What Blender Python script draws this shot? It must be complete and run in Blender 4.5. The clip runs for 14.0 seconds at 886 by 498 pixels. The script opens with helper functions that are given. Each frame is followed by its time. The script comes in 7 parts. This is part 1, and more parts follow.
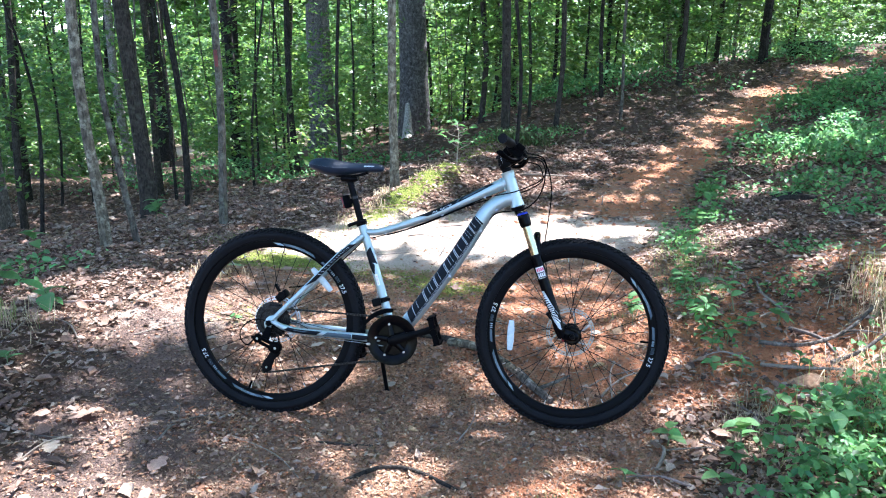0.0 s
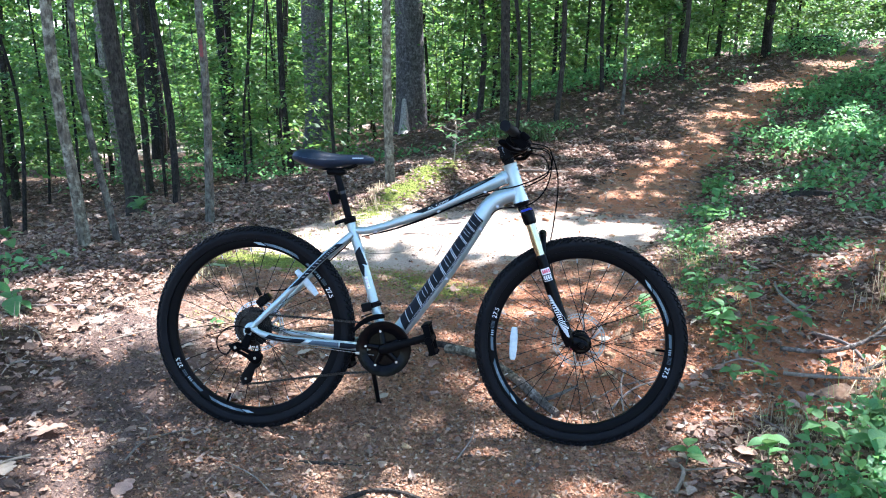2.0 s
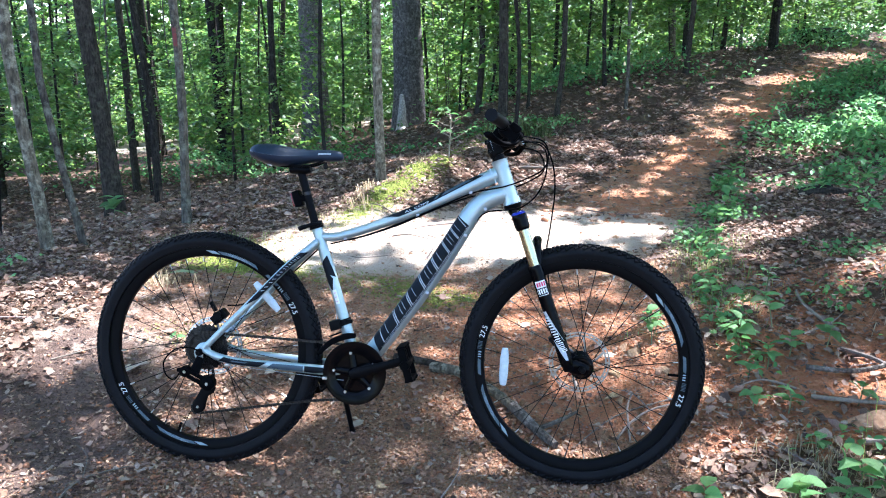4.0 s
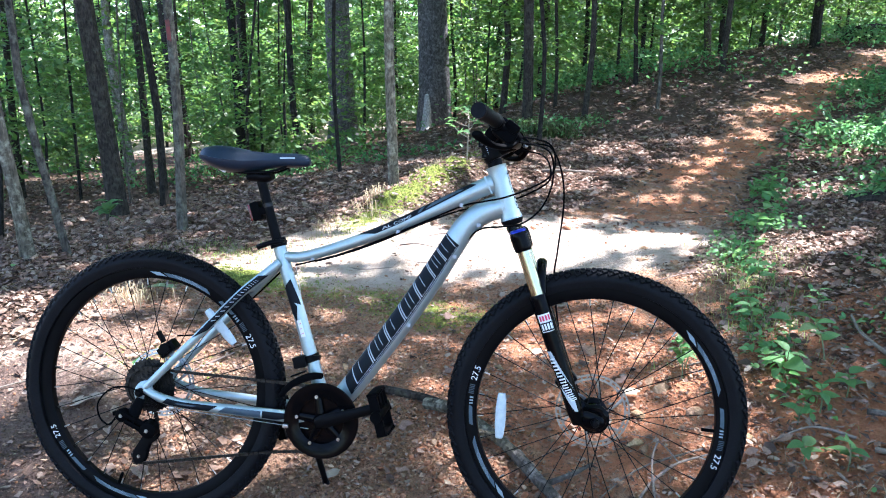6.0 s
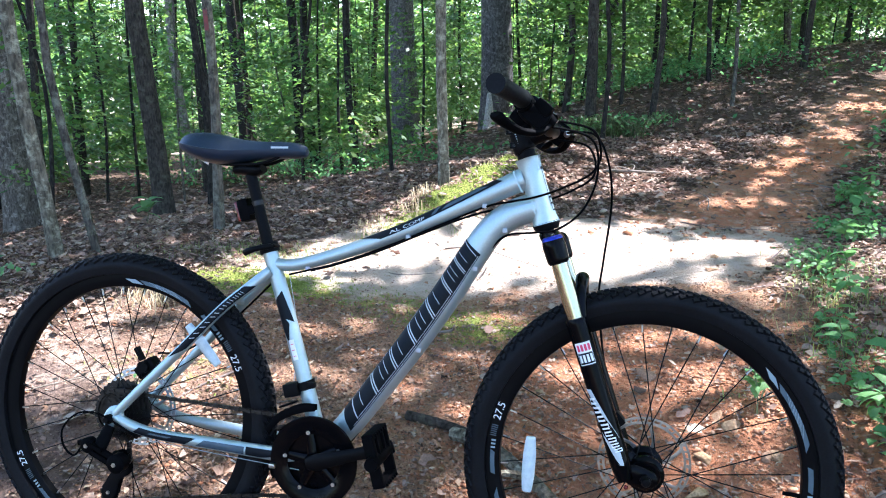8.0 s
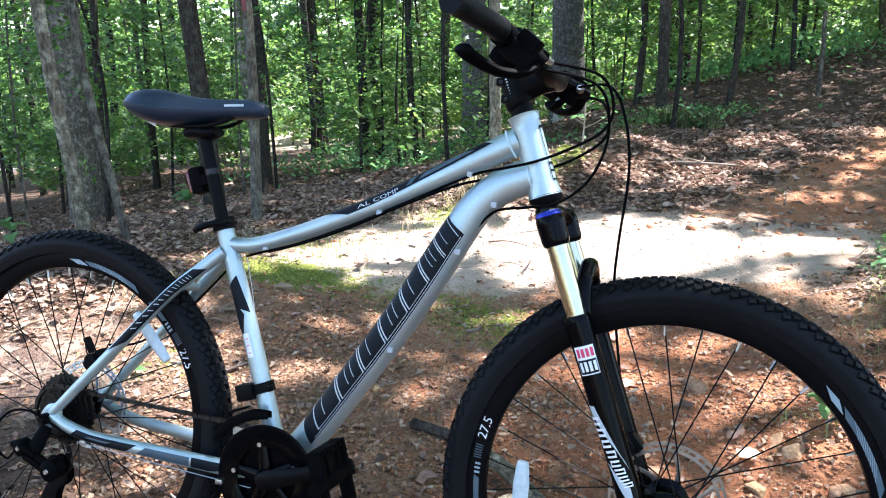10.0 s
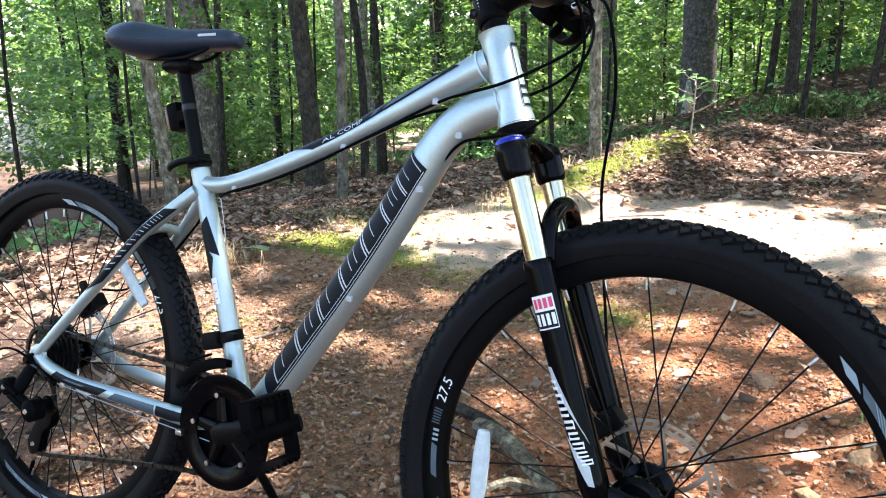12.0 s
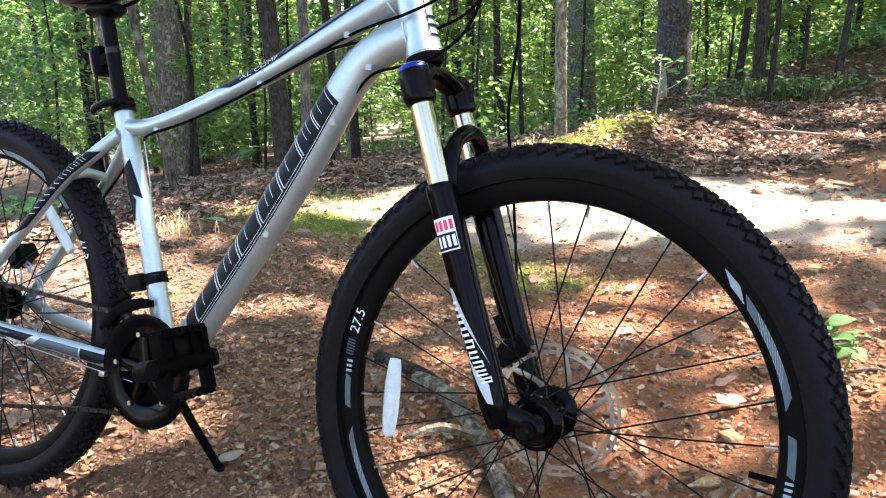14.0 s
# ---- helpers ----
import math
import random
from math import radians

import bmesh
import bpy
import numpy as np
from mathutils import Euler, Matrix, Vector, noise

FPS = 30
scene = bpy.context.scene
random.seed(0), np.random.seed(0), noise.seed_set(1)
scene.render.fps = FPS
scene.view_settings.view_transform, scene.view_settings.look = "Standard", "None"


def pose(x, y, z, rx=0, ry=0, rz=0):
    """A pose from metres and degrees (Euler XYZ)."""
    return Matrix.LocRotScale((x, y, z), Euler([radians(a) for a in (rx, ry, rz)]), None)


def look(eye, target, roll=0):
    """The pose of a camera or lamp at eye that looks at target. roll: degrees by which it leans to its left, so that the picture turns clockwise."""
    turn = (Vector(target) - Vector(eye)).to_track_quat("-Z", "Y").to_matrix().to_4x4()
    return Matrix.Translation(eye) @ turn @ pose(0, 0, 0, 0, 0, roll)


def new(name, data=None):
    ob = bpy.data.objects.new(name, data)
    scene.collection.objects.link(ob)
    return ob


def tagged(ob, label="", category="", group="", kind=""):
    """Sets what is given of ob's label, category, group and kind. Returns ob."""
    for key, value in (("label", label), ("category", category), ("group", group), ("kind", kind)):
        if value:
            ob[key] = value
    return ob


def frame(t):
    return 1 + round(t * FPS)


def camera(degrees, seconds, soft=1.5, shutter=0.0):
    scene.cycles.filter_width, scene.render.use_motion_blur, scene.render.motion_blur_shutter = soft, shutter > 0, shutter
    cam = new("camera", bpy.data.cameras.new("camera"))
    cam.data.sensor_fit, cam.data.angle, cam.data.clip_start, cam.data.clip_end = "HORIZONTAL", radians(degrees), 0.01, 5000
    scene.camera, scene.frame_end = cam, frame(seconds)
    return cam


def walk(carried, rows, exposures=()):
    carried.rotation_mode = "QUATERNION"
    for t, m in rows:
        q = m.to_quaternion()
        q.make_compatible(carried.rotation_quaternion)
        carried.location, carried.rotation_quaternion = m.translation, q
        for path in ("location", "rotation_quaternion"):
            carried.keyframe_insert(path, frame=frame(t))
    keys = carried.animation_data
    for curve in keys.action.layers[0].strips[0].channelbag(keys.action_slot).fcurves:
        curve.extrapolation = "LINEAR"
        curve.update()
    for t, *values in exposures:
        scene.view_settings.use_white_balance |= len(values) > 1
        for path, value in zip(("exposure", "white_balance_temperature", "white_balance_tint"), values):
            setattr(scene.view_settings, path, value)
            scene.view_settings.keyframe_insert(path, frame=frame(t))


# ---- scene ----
cam = camera(59.65, 14.0, soft=1.1)
PATH = [
    (0, (-0.013, -0.033, 1.304), (0.002, 1.910, 0.830), 0.56),
    (0.5, (-0.009, 0.008, 1.295), (0.008, 1.951, 0.821), 0.52),
    (1, (-0.008, 0.061, 1.280), (0.010, 2.003, 0.806), 0.47),
    (1.5, (-0.009, 0.136, 1.262), (0.012, 2.079, 0.787), 0.54),
    (2, (-0.006, 0.219, 1.249), (0.015, 2.161, 0.770), 0.52),
    (4.5, (0.096, 0.672, 1.189), (0.109, 2.612, 0.702), 0.32),
    (5, (0.129, 0.782, 1.178), (0.135, 2.722, 0.691), 0.36),
    (5.5, (0.157, 0.869, 1.174), (0.142, 2.809, 0.688), 0.32),
    (6, (0.182, 0.963, 1.162), (0.117, 2.903, 0.677), 0.19),
    (6.5, (0.206, 1.047, 1.149), (0.089, 2.985, 0.668), 0.12),
    (7, (0.225, 1.135, 1.132), (0.069, 3.070, 0.651), 0.15),
    (7.5, (0.245, 1.229, 1.116), (0.053, 3.160, 0.633), 0.05),
    (8, (0.265, 1.302, 1.096), (0.032, 3.229, 0.615), -0.09),
    (8.2, (0.276, 1.332, 1.090), (0.024, 3.257, 0.607), -0.26),
    (10.5, (0.440, 1.664, 0.961), (-0.063, 3.539, 0.480), -0.54),
    (11, (0.494, 1.720, 0.933), (-0.105, 3.566, 0.450), -0.66),
    (11.5, (0.550, 1.758, 0.901), (-0.128, 3.577, 0.420), -0.83),
    (12, (0.603, 1.787, 0.865), (-0.139, 3.582, 0.389), -0.96),
    (12.5, (0.642, 1.797, 0.838), (-0.116, 3.585, 0.359), -1.02),
    (13, (0.673, 1.796, 0.811), (-0.075, 3.587, 0.328), -0.89),
    (13.5, (0.698, 1.794, 0.790), (-0.033, 3.591, 0.303), -0.88),
    (14, (0.710, 1.792, 0.779), (0.011, 3.600, 0.287), -0.87),
]
walk(cam, [(t, look(eye, target, roll)) for t, eye, target, roll in PATH],
     exposures=[(0, 2.44, 5600, 16), (8, 2.45, 5650, 16.5), (11, 2.49, 6400, 16.5), (14, 2.63, 6950, 22.5)])

# ---- light ----
SUN_DIR = Vector((0.42, 0.30, 0.86)).normalized()
world = bpy.data.worlds.new("sky")
scene.world = world
world.use_nodes = True
wn = world.node_tree.nodes
sky = wn.new("ShaderNodeTexSky")
sky.sky_type = "NISHITA"
sky.sun_disc = False
sky.sun_elevation = math.asin(SUN_DIR.z)
sky.sun_rotation = math.atan2(SUN_DIR.x, SUN_DIR.y)
wn["Background"].inputs["Strength"].default_value = 0.15
world.node_tree.links.new(sky.outputs[0], wn["Background"].inputs["Color"])
sun_data = bpy.data.lights.new("sun", "SUN")
sun_data.energy, sun_data.angle, sun_data.color = 5.0, radians(0.53), (1.0, 0.97, 0.92)
sun = new("sun", sun_data)
sun.matrix_world = look(SUN_DIR * 60, (0, 0, 0))


# ---- materials ----
def material(name, c1, c2=None, scale=6.0, rough=0.6, metal=0.0, bump=0.0, bscale=80.0, vary="", spread=0.5,
             through_light=0.0, stretch=(1, 1, 1), fine=0.0, spec=0.5, coat=0.0):
    """A node material: two colours mixed by a coarse and a fine noise, with relief, and a change from piece to piece."""
    m = bpy.data.materials.new(name)
    m.use_nodes = True
    nt = m.node_tree
    nd, ln = nt.nodes, nt.links
    bsdf = nd["Principled BSDF"]
    bsdf.inputs["Roughness"].default_value = rough
    bsdf.inputs["Metallic"].default_value = metal
    bsdf.inputs["Specular IOR Level"].default_value = spec
    bsdf.inputs["Coat Weight"].default_value = coat
    tc = nd.new("ShaderNodeTexCoord")
    mp = nd.new("ShaderNodeMapping")
    mp.inputs["Scale"].default_value = stretch
    ln.new(tc.outputs["Object"], mp.inputs["Vector"])
    n1 = nd.new("ShaderNodeTexNoise")
    n1.inputs["Scale"].default_value = scale
    n1.inputs["Detail"].default_value = 6
    n1.inputs["Roughness"].default_value = 0.65
    ln.new(mp.outputs[0], n1.inputs["Vector"])
    ramp = nd.new("ShaderNodeMapRange")
    ramp.inputs["From Min"].default_value, ramp.inputs["From Max"].default_value = 0.3, 0.7
    ln.new(n1.outputs["Fac"], ramp.inputs["Value"])
    mix = nd.new("ShaderNodeMix")
    mix.data_type = "RGBA"
    mix.inputs["A"].default_value = (*c1, 1)
    mix.inputs["B"].default_value = (*(c2 or c1), 1)
    ln.new(ramp.outputs[0], mix.inputs["Factor"])
    colour = mix.outputs["Result"]
    n2 = nd.new("ShaderNodeTexNoise")
    n2.inputs["Scale"].default_value = bscale
    n2.inputs["Detail"].default_value = 4
    ln.new(mp.outputs[0], n2.inputs["Vector"])
    if fine:
        hsv = nd.new("ShaderNodeHueSaturation")
        mr = nd.new("ShaderNodeMapRange")
        mr.inputs["From Min"].default_value, mr.inputs["From Max"].default_value = 0.3, 0.7
        mr.inputs["To Min"].default_value, mr.inputs["To Max"].default_value = 1 - fine, 1 + fine
        ln.new(n2.outputs["Fac"], mr.inputs["Value"])
        ln.new(mr.outputs[0], hsv.inputs["Value"])
        ln.new(colour, hsv.inputs["Color"])
        colour = hsv.outputs[0]
    if vary:
        if vary == "island":
            src = nd.new("ShaderNodeNewGeometry").outputs["Random Per Island"]
        else:
            src = nd.new("ShaderNodeObjectInfo").outputs["Random"]
        hsv = nd.new("ShaderNodeHueSaturation")
        mr = nd.new("ShaderNodeMapRange")
        mr.inputs["To Min"].default_value, mr.inputs["To Max"].default_value = 1 - spread, 1 + spread
        ln.new(src, mr.inputs["Value"])
        ln.new(mr.outputs[0], hsv.inputs["Value"])
        wob = nd.new("ShaderNodeMath")
        wob.operation = "MULTIPLY"
        wob.inputs[1].default_value = 7.31
        ln.new(src, wob.inputs[0])
        fr = nd.new("ShaderNodeMath")
        fr.operation = "FRACT"
        ln.new(wob.outputs[0], fr.inputs[0])
        mr2 = nd.new("ShaderNodeMapRange")
        mr2.inputs["To Min"].default_value, mr2.inputs["To Max"].default_value = 0.5 - 0.05 * spread, 0.5 + 0.05 * spread
        ln.new(fr.outputs[0], mr2.inputs["Value"])
        ln.new(mr2.outputs[0], hsv.inputs["Hue"])
        ln.new(colour, hsv.inputs["Color"])
        colour = hsv.outputs[0]
    ln.new(colour, bsdf.inputs["Base Color"])
    if bump:
        b = nd.new("ShaderNodeBump")
        b.inputs["Strength"].default_value = 1.0
        b.inputs["Distance"].default_value = bump
        ln.new(n2.outputs["Fac"], b.inputs["Height"])
        ln.new(b.outputs[0], bsdf.inputs["Normal"])
    if through_light:
        tr = nd.new("ShaderNodeBsdfTranslucent")
        sat = nd.new("ShaderNodeHueSaturation")
        sat.inputs["Saturation"].default_value = 1.06
        sat.inputs["Hue"].default_value = 0.485
        sat.inputs["Value"].default_value = 2.0
        ln.new(colour, sat.inputs["Color"])
        ln.new(sat.outputs[0], tr.inputs["Color"])
        ms = nd.new("ShaderNodeMixShader")
        ms.inputs[0].default_value = through_light
        ln.new(bsdf.outputs[0], ms.inputs[1])
        ln.new(tr.outputs[0], ms.inputs[2])
        ln.new(ms.outputs[0], nd["Material Output"].inputs["Surface"])
    return m


def piece_material(name, stops, rough=0.85, through_light=0.0, bump=0.0008, fine=0.25):
    """Scattered pieces whose colour changes from piece to piece along a row of tones, mottled within each."""
    m = material(name, (0.5, 0.5, 0.5), (0.42, 0.42, 0.42), 30, rough, 0, bump, 200, through_light=through_light, fine=fine, spec=0.2)
    nt = m.node_tree
    nd, ln = nt.nodes, nt.links
    geo = nd.new("ShaderNodeNewGeometry")
    ramp = nd.new("ShaderNodeValToRGB")
    ramp.color_ramp.interpolation = "LINEAR"
    while len(ramp.color_ramp.elements) < len(stops):
        ramp.color_ramp.elements.new(0.5)
    for k, c in enumerate(stops):
        e = ramp.color_ramp.elements[k]
        e.position, e.color = k / (len(stops) - 1), (*c, 1)
    ln.new(geo.outputs["Random Per Island"], ramp.inputs[0])
    for node in list(nd):
        if node.type == "MIX":
            for sock, k in (("A", 1.0), ("B", 0.72)):
                mul = nd.new("ShaderNodeMix")
                mul.data_type, mul.blend_type = "RGBA", "MULTIPLY"
                mul.inputs["Factor"].default_value = 1.0
                mul.inputs["B"].default_value = (k, k, k, 1)
                ln.new(ramp.outputs[0], mul.inputs["A"])
                ln.new(mul.outputs["Result"], node.inputs[sock])
            break
    return m


frame_silver = material("satin_silver_paint", (0.37, 0.455, 0.46), (0.42, 0.505, 0.51), 9, 0.42, 0.72, 0.0, 300, fine=0.05, coat=0.2)
decal_dark = material("dark_slate_decal", (0.004, 0.006, 0.009), (0.007, 0.009, 0.012), 20, 0.4, 0.0, spec=0.1)
decal_blue = material("grey_blue_decal", (0.028, 0.05, 0.068), (0.045, 0.07, 0.09), 40, 0.45, 0.0)
paint_red = material("faded_red_paint", (0.22, 0.045, 0.04), (0.12, 0.045, 0.04), 40, 0.8)
disc_steel = material("brushed_disc_steel", (0.36, 0.34, 0.32), (0.24, 0.225, 0.21), 90, 0.34, 1.0)
clip_grey = material("grey_plastic_clip", (0.35, 0.36, 0.37), (0.42, 0.43, 0.44), 50, 0.4)
decal_line = material("pale_grey_print", (0.40, 0.44, 0.46), (0.48, 0.51, 0.53), 60, 0.45)
rim_blue = material("blue_grey_rim_print", (0.055, 0.085, 0.105), (0.085, 0.12, 0.145), 60, 0.4, spec=0.3)
rim_grey = material("rim_grey_print", (0.24, 0.30, 0.33), (0.30, 0.36, 0.39), 60, 0.45, spec=0.2)
decal_red = material("red_print", (0.6, 0.03, 0.09), (0.7, 0.05, 0.12), 60, 0.45)
white_print = material("white_print", (0.72, 0.72, 0.72), (0.8, 0.8, 0.8), 80, 0.5)
rubber = material("black_rubber", (0.0036, 0.0038, 0.0046), (0.0065, 0.0066, 0.0078), 14, 0.55, 0.0, 0.0003, 240, fine=0.3, spec=0.10)
gloss_black = material("gloss_black_paint", (0.0016, 0.0016, 0.0021), (0.0026, 0.0026, 0.0031), 10, 0.1, 0.0, 0.00004, 200, spec=0.07)
satin_black = material("satin_black_metal", (0.0025, 0.0025, 0.003), (0.0042, 0.0042, 0.0046), 20, 0.42, 0.0, 0.0001, 300, spec=0.05)
plastic_black = material("black_plastic", (0.0017, 0.0017, 0.002), (0.003, 0.003, 0.0034), 30, 0.58, 0.0, 0.0002, 300, spec=0.02)
vinyl_black = material("black_vinyl", (0.006, 0.014, 0.028), (0.009, 0.019, 0.036), 12, 0.42, 0.0, 0.0003, 700, spec=0.3)
chrome = material("polished_stanchion", (0.46, 0.42, 0.28), (0.52, 0.48, 0.34), 4, 0.16, 1.0)
# disc steel lightened to stand in for the sky reflected in the rear disc
sky_lit_rotor_steel = material("sky_bright_rotor_steel", (0.72, 0.75, 0.78), (0.6, 0.62, 0.65), 40, 0.42, 0.85)
steel = material("bare_steel", (0.5, 0.5, 0.5), (0.38, 0.37, 0.36), 40, 0.32, 1.0, 0.0002, 300)
dark_steel = material("oily_dark_steel", (0.012, 0.011, 0.010), (0.035, 0.032, 0.03), 60, 0.38, 0.8)
spoke_black = material("black_spoke_steel", (0.003, 0.003, 0.003), (0.005, 0.005, 0.005), 60, 0.5, 0.0, spec=0.12)
blue_anodised = material("blue_anodised_ring", (0.008, 0.018, 0.22), (0.012, 0.025, 0.30), 30, 0.3, 0.5)
reflector_clear = material("clear_prismatic_reflector", (0.48, 0.55, 0.56), (0.66, 0.72, 0.73), 90, 0.12, 0.0, 0.0008, 500)
red_lens = material("red_lens", (0.10, 0.006, 0.005), (0.14, 0.008, 0.006), 60, 0.2)
underside_grey = material("pale_underside_tag", (0.5, 0.48, 0.45), (0.6, 0.58, 0.55), 40, 0.6)
brown_litter = piece_material("dead_leaf", ((0.0611, 0.0415, 0.0317), (0.135, 0.0856, 0.0611), (0.244, 0.153, 0.104), (0.367, 0.238, 0.166), (0.208, 0.122, 0.0795), (0.46, 0.354, 0.258), (0.109, 0.0673, 0.0489), (0.317, 0.201, 0.147), (0.42, 0.33, 0.25), (0.171, 0.104, 0.0734)), 0.75, 0.12)
chip_mat = piece_material("leaf_and_bark_chip", ((0.0555, 0.037, 0.0271), (0.197, 0.105, 0.0616), (0.37, 0.209, 0.123), (0.123, 0.0715, 0.0468), (0.5, 0.333, 0.209), (0.296, 0.142, 0.0739), (0.0739, 0.0468, 0.0345), (0.444, 0.246, 0.142), (0.46, 0.35, 0.23), (0.246, 0.136, 0.0867)), 0.85, 0.0)
brown_leaf_single = material("dry_tan_leaf", (0.38, 0.26, 0.17), (0.24, 0.15, 0.095), 30, 0.8, 0, 0.0006, 200, "object", 0.35, 0.12, fine=0.2)
pale_leaf_single = material("bleached_leaf", (0.46, 0.38, 0.28), (0.34, 0.26, 0.18), 30, 0.8, 0, 0.0006, 200, "object", 0.2, 0.15, fine=0.15)
pebble_mat = piece_material("clay_clod", ((0.336, 0.14, 0.0694), (0.47, 0.207, 0.106), (0.246, 0.106, 0.056), (0.526, 0.28, 0.157), (0.403, 0.168, 0.084), (0.179, 0.0874, 0.0504), (0.56, 0.347, 0.213), (0.37, 0.179, 0.0952)), 0.95, 0.0, 0.0015)
rock_mat = material("weathered_stone", (0.42, 0.27, 0.16), (0.30, 0.165, 0.085), 2, 0.9, 0, 0.003, 6, "object", 0.3, fine=0.35, spec=0.15)
green_leaf_single = material("fresh_fallen_leaf", (0.20, 0.30, 0.12), (0.28, 0.36, 0.18), 20, 0.6, 0, 0.0004, 200, "object", 0.1, 0.2, fine=0.1)
twig_pale = material("pale_live_twig", (0.36, 0.30, 0.22), (0.24, 0.19, 0.14), 25, 0.75, 0, 0.001, 140, "object", 0.2)
twig_mat = material("dead_twig", (0.22, 0.17, 0.13), (0.12, 0.09, 0.07), 25, 0.8, 0, 0.002, 140, "object", 0.4, fine=0.25)
moss_mat = material("bright_moss", (0.30, 0.34, 0.06), (0.16, 0.20, 0.04), 18, 0.95, 0, 0.004, 160, "island", 0.4, fine=0.3)
dark_grass_mat = material("dark_grass_blade", (0.05, 0.085, 0.03), (0.10, 0.12, 0.05), 3, 0.6, 0, 0, 50, "island", 0.5, 0.3)
grass_mat = material("grass_blade", (0.14, 0.22, 0.05), (0.25, 0.24, 0.10), 3, 0.6, 0, 0, 50, "island", 0.45, 0.35)
straw_mat = material("dry_straw", (0.42, 0.34, 0.2), (0.3, 0.24, 0.14), 5, 0.7, 0, 0, 50, "island", 0.35, 0.2)
seedling_mat = material("seedling_leaf", (0.075, 0.19, 0.065), (0.12, 0.24, 0.08), 14, 0.55, 0, 0.0005, 150, "object", 0.3, 0.4, fine=0.1, spec=0.3)
cover_mat = material("ground_cover_leaf", (0.075, 0.19, 0.07), (0.14, 0.27, 0.10), 4, 0.5, 0, 0, 150, "island", 0.5, 0.45, spec=0.35)
green_stem = material("green_stem", (0.12, 0.16, 0.06), (0.16, 0.15, 0.08), 20, 0.6, vary="object")
wood_leaf = material("forest_leaf", (0.052, 0.135, 0.036), (0.128, 0.208, 0.048), 0.9, 0.5, 0, 0, 50, "island", 0.45, 0.5)
shading_canopy_leaf = material("shading_canopy_leaf", (0.05, 0.11, 0.02), (0.08, 0.15, 0.03), 1.5, 0.5, 0, 0, 50, "island", 0.3, 0.4)


def bark(name, c1, c2, c3, lichen=0.0):
    """Furrowed bark: streaks along the trunk, plates, and lichen or moss patches."""
    m = material(name, c1, c2, 26, 0.9, 0, 0.012, 85, "object", 0.18, 0, (1, 1, 0.3), fine=0.6, spec=0.15)
    nt = m.node_tree
    nd, ln = nt.nodes, nt.links
    bsdf = nd["Principled BSDF"]
    old = bsdf.inputs["Base Color"].links[0].from_socket
    tc = nd.new("ShaderNodeTexCoord")
    n = nd.new("ShaderNodeTexNoise")
    n.inputs["Scale"].default_value = 17
    n.inputs["Detail"].default_value = 7
    n.inputs["Roughness"].default_value = 0.7
    ln.new(tc.outputs["Object"], n.inputs["Vector"])
    r = nd.new("ShaderNodeMapRange")
    r.inputs["From Min"].default_value, r.inputs["From Max"].default_value = 0.52 - lichen * 0.2, 0.72 - lichen * 0.2
    ln.new(n.outputs["Fac"], r.inputs["Value"])
    mix = nd.new("ShaderNodeMix")
    mix.data_type = "RGBA"
    mix.inputs["B"].default_value = (*c3, 1)
    ln.new(r.outputs[0], mix.inputs["Factor"])
    ln.new(old, mix.inputs["A"])
    ln.new(mix.outputs["Result"], bsdf.inputs["Base Color"])
    return m


bark_dark = bark("dark_furrowed_bark", (0.013, 0.011, 0.009), (0.038, 0.032, 0.026), (0.07, 0.068, 0.05))
bark_grey = bark("grey_lichened_bark", (0.05, 0.043, 0.034), (0.11, 0.095, 0.075), (0.20, 0.20, 0.15), 0.2)
bark_brown = bark("brown_bark", (0.018, 0.015, 0.0115), (0.05, 0.041, 0.032), (0.085, 0.08, 0.056), 0.1)
bark_great = bark("furrowed_blue_grey_bark", (0.05, 0.046, 0.044), (0.145, 0.135, 0.128), (0.26, 0.245, 0.23), 0.15)
bark_warm = bark("mottled_lichen_bark", (0.07, 0.06, 0.042), (0.17, 0.15, 0.105), (0.40, 0.38, 0.28), 0.12)
# pale root tone that holds the sun on the great tree's base
sunlit_root_wood = bark("sunlit_pale_wood", (0.30, 0.28, 0.25), (0.52, 0.49, 0.44), (0.34, 0.31, 0.28))
# weathered wood whose palest patches also paint the sun on the snag
bark_snag = bark("weathered_sunlit_snag_wood", (0.13, 0.115, 0.09), (0.30, 0.27, 0.22), (0.55, 0.50, 0.43), 0.1)
bark_pale = bark("pale_smooth_bark", (0.06, 0.05, 0.04), (0.14, 0.12, 0.095), (0.42, 0.37, 0.31), 0.05)


